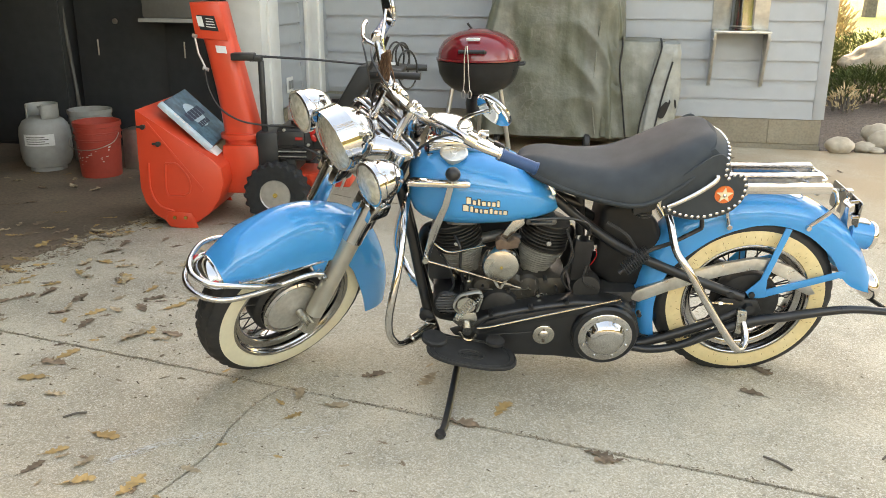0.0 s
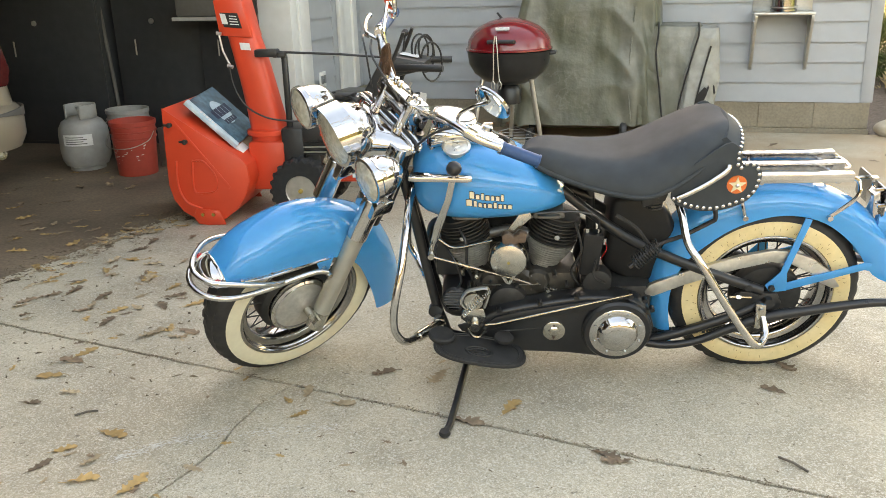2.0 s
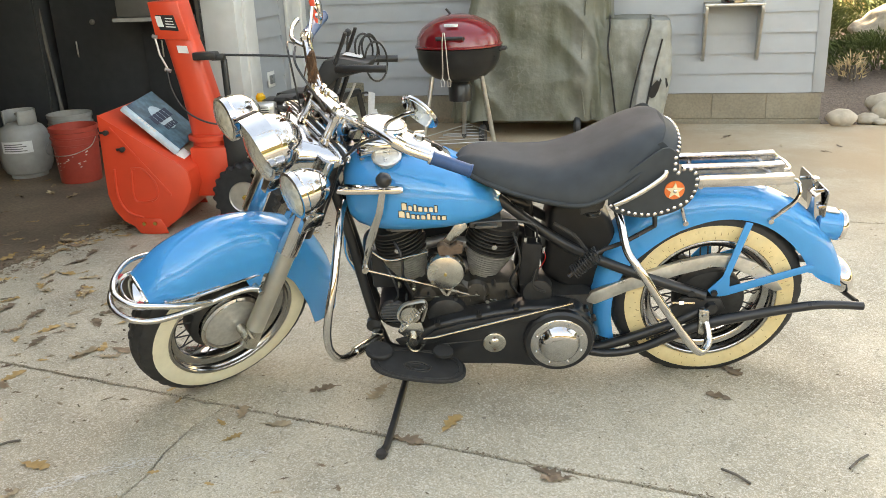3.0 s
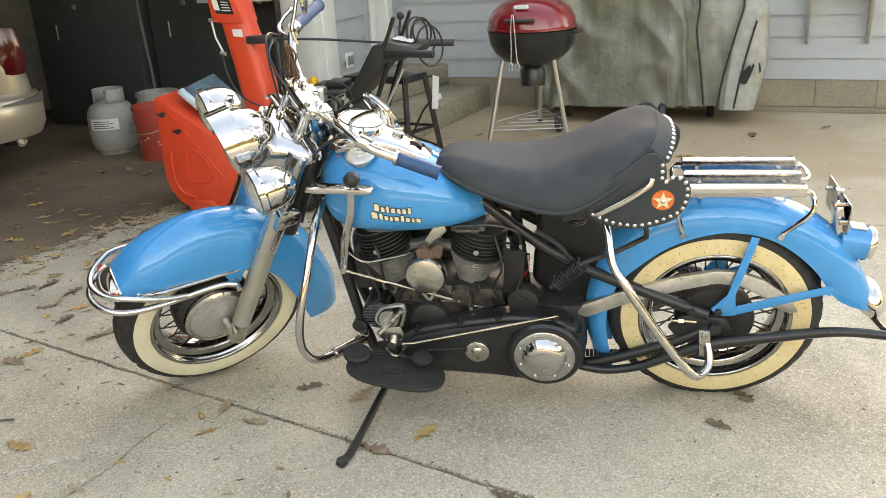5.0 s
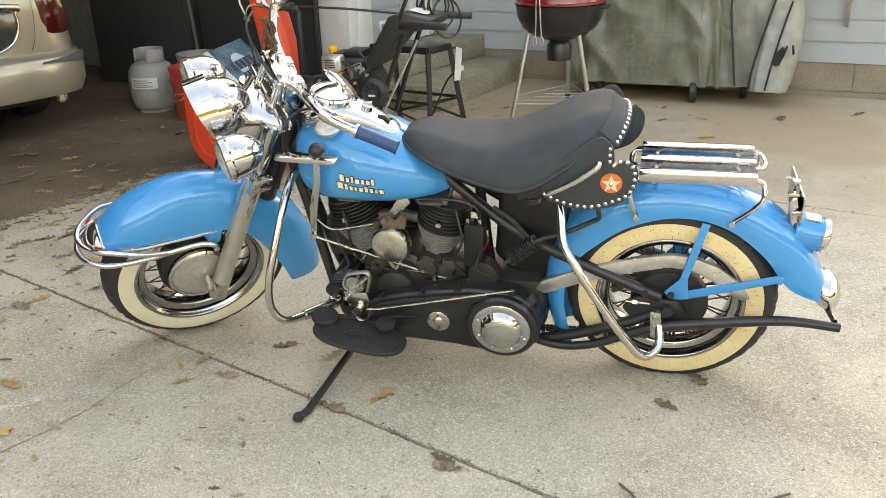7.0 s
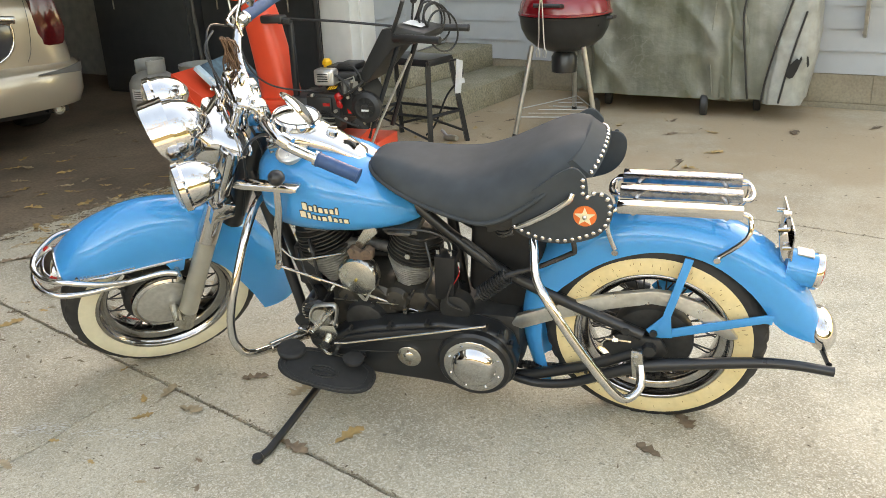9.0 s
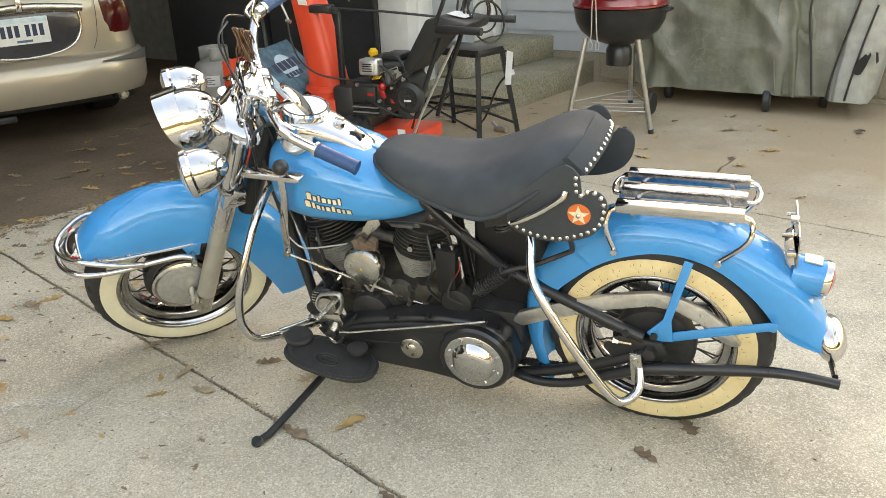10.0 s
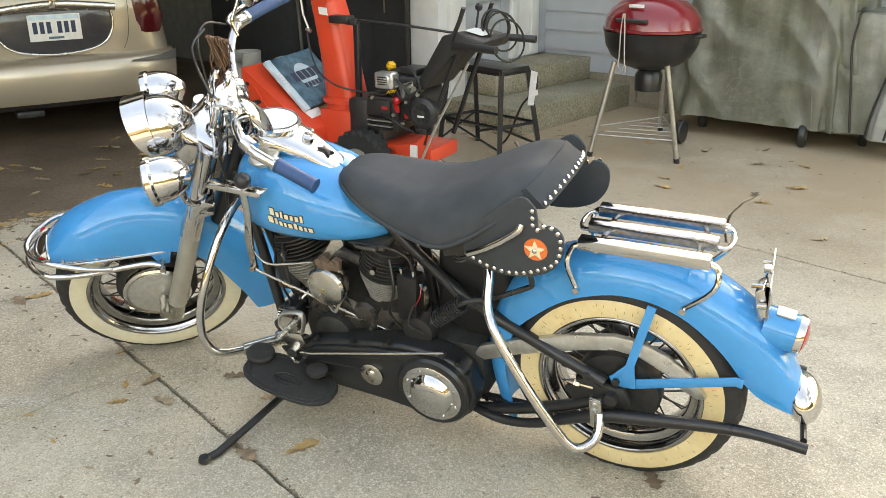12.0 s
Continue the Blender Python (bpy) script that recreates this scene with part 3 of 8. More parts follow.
REAR = wheel(pose(0.004, -0.018, 0.299), "rear_wheel", WHITEWALL, False)
FRONT = wheel(Matrix.Translation((-0.012, -0.022, 0.004)) @ FORK, "front_wheel", WHITEWALL_CLEAN, True)
drum_ = part("brake_drum", lathe([(-0.070, 0.012), (-0.070, 0.03), (-0.066, 0.045), (-0.062, 0.090), (-0.058, 0.094)], seg=48), ALU, FRONT, "worn grey front brake plate")
part("drum_rim", lathe([(-0.058, 0.092), (-0.064, 0.094), (-0.065, 0.100), (-0.060, 0.107), (-0.048, 0.110), (-0.035, 0.110)], seg=48), CHROME, drum_, "bright chrome brake rim")
part("brake_drum_edge", lathe([(-0.040, 0.108), (-0.030, 0.124), (-0.024, 0.128), (0.026, 0.128), (0.032, 0.09)], (0, 0, 0), seg=48), IRON, FRONT, "black brake drum")
part("sprocket", lathe([(-0.072, 0.02), (-0.072, 0.108), (-0.064, 0.112), (-0.03, 0.112), (-0.03, 0.02)], seg=48), IRON, REAR, "black rear brake drum and sprocket")
part("rim_disc", lathe([(0.05, 0.02), (0.05, 0.085), (0.03, 0.09)], seg=40), CHROME_DULL, REAR)

rnd = random.Random(12)
CRACKED = mat("brown_crack", (0.22, 0.13, 0.06), 0.8, vary=0.2)
for s in (-1, 1):
    crack = bmesh.new()
    for k in range(95):
        t, r0 = rnd.uniform(0, 2 * math.pi), rnd.uniform(0.219, 0.252)
        r1 = r0 + rnd.uniform(0.003, 0.011)
        y0, y1 = s * (0.0622 + 0.0024 * min(1, (r0 - 0.212) / 0.028)), s * (0.0622 + 0.0024 * min(1, (r1 - 0.212) / 0.028))
        w = 0.0009 / r0
        vs = [crack.verts.new((r * math.cos(t + e), y + s * 0.0007, r * math.sin(t + e))) for r, y, e in ((r0, y0, -w), (r0, y0, w), (r1, y1, w * 0.4), (r1, y1, -w * 0.4))]
        crack.faces.new(vs)
    part("crack_marks", crack, CRACKED, REAR, "fine brown cracks in the whitewall", 0, kind="stuff")

# -- front mudguard --
FE = [(-0.258, 0.254), (-0.21, 0.252), (-0.15, 0.244), (-0.06, 0.230), (0.066, 0.210), (0.13, 0.185), (0.185, 0.115), (0.215, 0.03), (0.240, -0.06), (0.25, -0.11), (0.26, -0.165)]
ff = F("front_fender", fender([(-0.258, 0.294), (-0.235, 0.314), (-0.18, 0.353), (-0.09, 0.380), (0.0, 0.390), (0.10, 0.366), (0.20, 0.310), (0.285, 0.235), (0.345, 0.115), (0.382, -0.02), (0.392, -0.11), (0.387, -0.190)],
       FE, 0.098, nose=0.70, tail=0.95, square=(0.9, 0.9)), BLUE, label="glossy sky-blue deep front mudguard")
for s in (-1, 1):
    F("trim_strip", tube([(-0.256, s * 0.073, 0.258), (-0.21, s * 0.086, 0.257), (-0.15, s * 0.098, 0.249), (-0.06, s * 0.100, 0.235), (0.066, s * 0.100, 0.215), (0.085, s * 0.099, 0.210)], 0.0048, 8, smooth_path=4), CHROME, ff, "chrome trim strip")
    F("bumper_rail", tube([(0.054, s * 0.130, 0.190), (0.02, s * 0.122, 0.203), (-0.048, s * 0.112, 0.204), (-0.166, s * 0.109, 0.213), (-0.258, s * 0.102, 0.231), (-0.308, s * 0.070, 0.237), (-0.331, s * 0.034, 0.240), (-0.338, 0, 0.242)], 0.0095, 12, smooth_path=6), CHROME, ff, "chrome tube bumper round the mudguard")
    F("bumper_rail", tube([(-0.09, s * 0.113, 0.213), (-0.125, s * 0.118, 0.230), (-0.175, s * 0.120, 0.258), (-0.24, s * 0.102, 0.283), (-0.290, s * 0.067, 0.285), (-0.314, s * 0.032, 0.288), (-0.322, 0, 0.290)], 0.0085, 12, smooth_path=6), CHROME, ff)
    F("fender_brace", slab([(0.03, 0.225), (0.095, 0.215), (0.075, 0.165), (0.045, 0.165)], s * 0.097, s * 0.104, XZ, 0.003), BLUE, ff)
    F("bumper_bolt", tube([(0.056, s * 0.10, 0.182), (0.056, s * 0.146, 0.182)], 0.009, 8), CHROME_DULL, ff)
# script badge: a slanted silver line with small humps
bars = [box(-0.215 + k * 0.0105, -0.2080 + k * 0.0105, -0.0955 - 0.0006 * min(k, 8), -0.088, 0.2690 - 0.00170 * k - (0.0 if k % 3 else 0.002), 0.2725 - 0.00170 * k + (0.004 if k in (0, 9) else 0)) for k in range(16)]
F("script_badge", joined(*bars, tube([(-0.218, -0.094, 0.2705), (-0.05, -0.0995, 0.243)], 0.0012, 6)), CHROME, ff, "thin silver script on the mudguard")
lps = []
for t in (0.0, 0.25, 0.5, 0.72, 0.88, 0.97, 1.0):
    k = math.sqrt(max(0.0, 1 - t * t))
    w, zt, zb = 0.072 * (0.10 + 0.90 * k), 0.262 + 0.036 * k, 0.262 - 0.012 * k
    lps.append([(-0.252 - 0.058 * t, -w * math.copysign(abs(math.cos(a)) ** 0.85, math.cos(a)), zb + (zt - zb) * max(0.0, math.sin(a)) ** 0.8 if math.sin(a) >= 0 else zb + 0.006 * math.sin(a)) for a in [2 * math.pi * i / 28 for i in range(28)]])
tipb = bmesh.new()
rings(tipb, lps, True, True)
F("fender_tip", tipb, CHROME, ff, "chrome mudguard tip")
F("tip_rim", tube([(-0.256, -0.071 * math.cos(a), 0.252 + 0.046 * math.sin(a) ** 0.9) for a in [math.pi * i / 20 for i in range(21)]], 0.005, 8), CHROME, ff)
for s in (-1, 1):
    F("tip_lens", slab([(-0.262, 0.264), (-0.276, 0.264), (-0.294, 0.268), (-0.280, 0.282), (-0.262, 0.290)], s * 0.040, s * 0.0615, XZ, 0.004), IVORY, ff, "pale lens panel in the tip")
    badge = bmesh.new()
    bm_box(badge, -0.005, 0.005, -0.003, 0.003, -0.011, 0.011)
    bm_box(badge, -0.011, 0.011, -0.003, 0.003, -0.005, 0.005)
    bm_box(badge, -0.008, 0.008, -0.0026, 0.0026, -0.008, 0.008)
    badge.transform(Matrix.Translation((-0.276, s * 0.062, 0.276)))
    F("fender_emblem", badge, RED_GLASS, ff, "dark red emblem")

# -- fork, lamps, nacelle --
for s in (-1, 1):
    base = Vector((0.012, s * 0.108, -0.055))
    leg = F("fork_leg", tube([base, base + AX * 0.05, base + AX * 0.06, base + AX * 0.40], lambda t: 0.026 if t < 0.3 else 0.0295, 20), SILVER_PAINT, label="silver-painted lower fork leg")
    F("fork_cover", tube([base + AX * 0.36, base + AX * 0.365, base + AX * 0.50, base + AX * 0.505], 0.0335, 24), CHROME, leg, "chrome fork cover")
    F("axle_clamp", joined(tube([(-0.006, s * 0.085, -0.004), (-0.006, s * 0.158, -0.004)], 0.0155, 14), tube([base - AX * 0.02, base + AX * 0.05], 0.03, 14)), CHROME_DULL, leg)
    F("lower_bracket", slab([(0.20, 0.36), (0.275, 0.36), (0.29, 0.40), (0.255, 0.425), (0.225, 0.415)], s * 0.055, s * 0.155, XZ, 0.006), CHROME, leg)
    F("upper_cover", tube([base + AX * 0.47, base + AX * 0.70], 0.030, 20), CHROME, leg, "chrome upper fork tube cover")
    F("lamp_bracket", tube([(0.27, s * 0.12, 0.40), (0.24, s * 0.16, 0.43), (0.23, s * 0.19, 0.48), (0.235, s * 0.195, 0.53)], 0.010, 12, smooth_path=4), CHROME, leg)


def lamp(c, r, deep, name, label):
    """A chrome bowl lamp that looks forward."""
    c = Vector(c)
    shell = F(name, lathe([(-0.012, r * 0.94), (-0.010, r * 1.06), (0.006, r * 1.08), (0.012, r * 1.0), (deep * 0.35, r * 0.97), (deep * 0.6, r * 0.84), (deep * 0.8, r * 0.62), (deep * 0.95, r * 0.32), (deep, 0.01)], c, (1, 0, 0), 40), CHROME, label=label)
    F("lamp_lens", lathe([(-0.013, r * 0.95), (-0.022, r * 0.7), (-0.027, r * 0.35), (-0.028, 0.001)], c, (1, 0, 0), 32), LENS, shell, "fluted glass lamp lens")
    return shell


hl = lamp((0.18, 0.0, 0.60), 0.092, 0.125, "headlamp", "chromed round headlamp with a peaked hood")
vis = bmesh.new()
lo = []
for k in range(33):
    a = radians(-14 + 208 * k / 32)
    drop = max(0.0, math.sin(a)) ** 0.5
    lo.append([Vector((0.18 + dx - (0.034 * drop if i in (0, 3) else 0), rr * math.cos(a), 0.60 + rr * math.sin(a))) for i, (dx, rr) in enumerate(((-0.01, 0.098), (0.02, 0.102), (0.02, 0.105), (-0.012, 0.102)))])
rings(vis, lo, True, True)
F("lamp_hood", vis, CHROME, hl, "polished headlamp hood")
lamp((0.175, -0.195, 0.575), 0.064, 0.105, "spot_lamp", "small chrome spot lamp")
lamp((0.175, 0.195, 0.575), 0.064, 0.105, "spot_lamp", "small chrome spot lamp")
shroud = bmesh.new()
lps = []
for x, w, z0, z1 in ((0.232, 0.060, 0.445, 0.585), (0.262, 0.068, 0.452, 0.592), (0.300, 0.098, 0.480, 0.594), (0.335, 0.135, 0.520, 0.591), (0.360, 0.152, 0.545, 0.586)):
    lps.append([(x, w * math.copysign(abs(math.cos(2 * math.pi * k / 32)) ** 0.8, math.cos(2 * math.pi * k / 32)), (z0 + z1) / 2 + (z1 - z0) / 2 * math.copysign(abs(math.sin(2 * math.pi * k / 32)) ** 0.7, math.sin(2 * math.pi * k / 32))) for k in range(32)])
rings(shroud, lps, True, True)
panel = F("fork_shroud", shroud, CHROME, label="wide chrome fork shroud behind the headlamp")
for dx, dz, r, m_ in ((-0.008, 0.006, 0.0055, CHROME), (0.006, 0.004, 0.0050, BLACK), (0.018, -0.001, 0.0060, CHROME)):
    F("shroud_edge", tube([(0.352 + dx, -0.156, 0.572 + dz), (0.360 + dx, -0.147, 0.584 + dz), (0.362 + dx, -0.07, 0.590 + dz), (0.362 + dx, 0.07, 0.590 + dz), (0.360 + dx, 0.147, 0.584 + dz), (0.352 + dx, 0.156, 0.572 + dz)], r, 10, smooth_path=3), m_, panel, "rolled edge strip of the shroud")
for y in (-0.066, 0.056):
    F("riser_tube", joined(tube([(0.350, y, 0.585), (0.398, y, 0.672)], 0.0150, 16), tube([(0.352, y, 0.589), (0.358, y, 0.600)], 0.021, 16), tube([(0.388, y, 0.655), (0.395, y, 0.667)], 0.0195, 16)), CHROME, panel, "chrome riser tube")
for s in (-1, 1):
    F("riser", slab([(0.345, 0.50), (0.405, 0.485), (0.47, 0.60), (0.465, 0.645), (0.42, 0.66), (0.39, 0.60)], s * 0.03, s * 0.072, XZ, 0.009), CHROME, label="chrome handlebar riser")
    F("riser_bolt", joined(tube([(0.425, s * 0.04, 0.655), (0.432, s * 0.04, 0.675)], 0.008, 10), tube([(0.425, s * 0.062, 0.655), (0.432, s * 0.062, 0.675)], 0.008, 10)), CHROME)
clamp = F("handlebar_clamp", slab([(0.372, 0.655), (0.388, 0.684), (0.442, 0.654), (0.450, 0.630), (0.425, 0.585), (0.385, 0.60)], -0.078, 0.092, XZ, 0.008), CHROME, label="broad chrome handlebar clamp")
for x, y, z in ((0.397, 0.073, 0.678), (0.433, 0.073, 0.657), (0.394, -0.056, 0.679), (0.430, -0.050, 0.658)):
    F("clamp_bolt", tube([(x, y, z), (x + 0.007, y, z + 0.012)], 0.0085, 10), CHROME, clamp)
bar = [(0.60, -0.425, 0.628), (0.475, -0.305, 0.672), (0.445, -0.245, 0.69), (0.435, -0.17, 0.675), (0.44, -0.09, 0.635), (0.445, 0, 0.625), (0.44, 0.09, 0.635), (0.448, 0.158, 0.675), (0.473, 0.218, 0.70), (0.503, 0.278, 0.695), (0.628, 0.398, 0.665)]
hb = F("handlebar", tube(bar, 0.0135, 14, smooth_path=6), CHROME, label="wide chrome handlebar turned to the side")
for s, z0, z1 in ((-1, 0.669, 0.624), (1, 0.692, 0.660)):
    p0, p1 = Vector((0.485, s * 0.315, z0)), Vector((0.602 if s < 0 else 0.608, s * 0.427, z1))
    o = Vector((0, 0, 0)) if s < 0 else Vector((0.028, -0.027, 0))
    p0, p1 = p0 + o, p1 + o
    if s < 0:
        p0 = p0.lerp(p1, 0.30)
    F("grip", joined(tube([p0, p0.lerp(p1, 0.04), p0.lerp(p1, 0.05), p0.lerp(p1, 0.96), p0.lerp(p1, 0.97), p1], lambda t: 0.0205 if t < 0.25 or t > 0.75 else 0.0185, 18)), BLUE_GRIP, hb, "dark blue rubber grip")
    F("grip_ring", tube([p0 - (p1 - p0) * 0.06, p0], 0.020, 16), CHROME, hb)
    F("lever_clamp", tube([o + Vector((0.452, s * 0.265, z0 + 0.018)), o + Vector((0.470, s * 0.29, z0 + 0.008))], 0.020, 14), CHROME, hb)
    if s > 0:
        F("lever", tube([o + Vector(p) for p in ((0.44, s * 0.265, z0 + 0.01), (0.43, s * 0.31, z0 + 0.01), (0.47, s * 0.38, z0 - 0.005), (0.515, s * 0.43, z0 - 0.02))], 0.0065, 10, smooth_path=4), CHROME, hb, "chrome hand lever")
    if s > 0:
        F("lever_ball", lathe([(-0.009, 0.001), (-0.006, 0.007), (0, 0.0095), (0.006, 0.007), (0.009, 0.001)], o + Vector((0.517, s * 0.432, z0 - 0.021)), (1, 0, 0), 12), CHROME, hb)
    mz = 0.788 if s < 0 else 0.80
    axis_ = (0.899, 0.228, 0.374) if s < 0 else (0.956, -0.282, 0.087)
    F("mirror_housing", lathe([(-0.006, 0.056), (-0.003, 0.060), (0.003, 0.060), (0.009, 0.050), (0.016, 0.028), (0.020, 0.004)], o + Vector((0.51, s * 0.30, mz)), axis_, 32), CHROME, hb, "round chrome rear-view mirror")
    F("mirror_stem", tube([o + Vector(p) for p in ((0.45, s * 0.225, 0.695), (0.448, s * 0.24, 0.735), (0.475, s * 0.27, 0.77), (0.497, s * 0.295, mz))], 0.0055, 10, smooth_path=4), CHROME, hb)
    d = Vector(axis_).normalized()
    F("mirror_glass", lathe([(-0.0075, 0.001), (-0.0075, 0.0555), (-0.0055, 0.0558), (-0.0055, 0.001)], o + Vector((0.51, s * 0.30, mz)), d, 32), GLASS_MIRROR, hb)
# braided leather wrap with hanging strands
rnd = random.Random(5)
wrap = F("braided_wrap", tube([(0.448, 0.165, 0.705), (0.432, 0.135, 0.735), (0.418, 0.105, 0.765), (0.412, 0.085, 0.785)], 0.007, 10, smooth_path=4), BROWN, hb, "brown braided leather wrap with loose strands")
for k in range(40):
    t = rnd.random()
    p = Vector((0.412, 0.085, 0.785)).lerp(Vector((0.442, 0.155, 0.715)), t) + Vector((rnd.uniform(-0.008, 0.008), rnd.uniform(-0.008, 0.008), rnd.uniform(-0.004, 0.006)))
    pts = [p]
    for i in range(1, 5):
        p = p + Vector((rnd.uniform(-0.008, 0.006), rnd.uniform(-0.010, 0.006), -rnd.uniform(0.014, 0.034) * (1.1 - 0.4 * t)))
        pts.append(p)
    part("strand", tube(spline(pts, 3), 0.0023, 5), BROWN, wrap).data.transform(FORK)
F("cable", tube([(0.40, 0.16, 0.765), (0.36, 0.09, 0.76), (0.37, 0.0, 0.70), (0.40, -0.07, 0.60), (0.41, -0.10, 0.50), (0.37, -0.11, 0.43)], 0.0034, 8, smooth_path=8), BLACK, hb, "black control cable")
F("cable", tube([(0.45, -0.24, 0.685), (0.40, -0.20, 0.66), (0.36, -0.15, 0.58), (0.34, -0.12, 0.45), (0.30, -0.10, 0.30)], 0.004, 8, smooth_path=8), BLACK, hb)
F("cable", tube([(0.45, 0.26, 0.70), (0.40, 0.21, 0.75), (0.37, 0.14, 0.73), (0.36, 0.08, 0.60)], 0.003, 8, smooth_path=8), BLACK, hb)
B("steering_head", tube([(-1.28, 0, 0.55), (-1.115, 0, 0.86)], 0.034, 18), BLACK)

# -- petrol tank --
TANK = [(-1.125, 0.035, 0.765, 0.655), (-1.112, 0.075, 0.795, 0.622), (-1.085, 0.108, 0.818, 0.602), (-1.04, 0.135, 0.832, 0.590), (-0.98, 0.152, 0.837, 0.586), (-0.90, 0.157, 0.830, 0.586),
        (-0.82, 0.149, 0.806, 0.590), (-0.74, 0.124, 0.765, 0.598), (-0.69, 0.094, 0.722, 0.606), (-0.655, 0.060, 0.680, 0.615), (-0.635, 0.022, 0.645, 0.626)]


def tank_at(x):
    for a, b in zip(TANK, TANK[1:]):
        if a[0] <= x <= b[0]:
            t = (x - a[0]) / (b[0] - a[0])
            return [a[i] + (b[i] - a[i]) * t for i in range(4)]
    return TANK[-1]


def tank_y(x, z):
    _, w, zt, zb = tank_at(x)
    zm, e = zb + 0.42 * (zt - zb), 2.5
    h = (zt - zm) if z > zm else (zm - zb)
    return w * max(0.0, 1 - abs((z - zm) / h) ** e) ** (1 / e)


lps = []
for x, w, zt, zb in [tank_at(p.x) for p in resample(spline([(a, 0, c) for a, _, c, _ in TANK], 4), 34)]:
    lp = []
    zm = zb + 0.42 * (zt - zb)
    for k in range(40):
        a = 2 * math.pi * k / 40
        ca, sa = math.cos(a), math.sin(a)
        e = 2 / 2.5
        h = (zt - zm) if sa > 0 else (zm - zb)
        lp.append((x, w * math.copysign(abs(ca) ** e, ca), zm + h * math.copysign(abs(sa) ** e, sa)))
    lps.append(lp)
bm = bmesh.new()
rings(bm, lps, True, True)
tank = B("fuel_tank", bm, BLUE, label="glossy sky-blue teardrop fuel tank", smooth=60)
for s in (-1, 1):
    B("filler_cap", lathe([(-0.030, 0.030), (-0.004, 0.030), (-0.002, 0.043), (0.005, 0.044), (0.008, 0.041), (0.009, 0.036), (0.0065, 0.034), (0.0065, 0.012), (0.0085, 0.010), (0.0085, 0.001)], (-0.984, s * 0.084, 0.834), (0, s * 0.28, 1), 36), GUARD_METAL, tank, "round chrome filler cap")
B("fuel_valve", joined(lathe([(-0.012, 0.010), (0.004, 0.011), (0.006, 0.006), (0.016, 0.006), (0.018, 0.010), (0.026, 0.010), (0.028, 0.005), (0.034, 0.005), (0.036, 0.011), (0.043, 0.010), (0.045, 0.001)], (-1.058, -0.05, 0.818), (0, -0.1, 1), 18)), CHROME, tank, "small knurled chrome fuel valve")
B("tank_seam", tube([(x, 0, tank_at(x)[2] + 0.001) for x in (-1.10, -1.05, -0.98, -0.90, -0.84, -0.78, -0.72)], 0.004, 8), BLUE, tank)
# instrument console
con = bmesh.new()
lps = []
for x, w, z0, z1 in ((-1.075, 0.04, 0.80, 0.845), (-1.06, 0.070, 0.81, 0.875), (-1.02, 0.080, 0.82, 0.895), (-0.975, 0.078, 0.825, 0.895), (-0.93, 0.066, 0.818, 0.878), (-0.88, 0.052, 0.806, 0.852), (-0.84, 0.045, 0.788, 0.828), (-0.808, 0.038, 0.776, 0.808), (-0.795, 0.020, 0.770, 0.792)):
    lps.append([(x, w * math.cos(2 * math.pi * k / 24), (z0 + z1) / 2 + (z1 - z0) / 2 * math.copysign(abs(math.sin(2 * math.pi * k / 24)) ** 0.7, math.sin(2 * math.pi * k / 24))) for k in range(24)])
rings(con, lps, True, True)
con = B("console", con, CHROME, tank, "chrome instrument console")
B("speedometer", lathe([(-0.020, 0.066), (0.006, 0.071), (0.013, 0.066), (0.009, 0.061), (0.009, 0.001)], (-0.992, 0, 0.897), (0.20, 0, 0.98), 40), CHROME, tank, "round speedometer with a chrome bezel")
B("dial", lathe([(0.010, 0.060), (0.0125, 0.0595), (0.0126, 0.001)], (-0.992, 0, 0.897), (0.20, 0, 0.98), 36), DIAL, tank, "pale speedometer dial")
B("bezel_groove", lathe([(0.0110, 0.0595), (0.0138, 0.0605), (0.0142, 0.0625), (0.0120, 0.0640)], (-0.992, 0, 0.897), (0.20, 0, 0.98), 40), BLACK, tank, "dark ring inside the bezel")
B("console_emblem", slab([(-0.856, -0.014), (-0.838, -0.005), (-0.821, -0.013), (-0.826, 0.000), (-0.819, 0.010), (-0.837, 0.006), (-0.853, 0.014), (-0.847, 0.000)], -0.006, 0.003, lambda u, v, d: (u, v, 0.834 + d - 0.55 * (u + 0.84)), 0.001), BLACK, tank, "dark cast emblem")
B("ignition_switch", joined(lathe([(0, 0.018), (0.012, 0.017), (0.016, 0.012), (0.017, 0.001)], (-0.892, 0, 0.856), (0.35, 0, 1), 20), box(-0.902, -0.874, -0.004, 0.004, 0.868, 0.878, 0.002)), CHROME, tank)
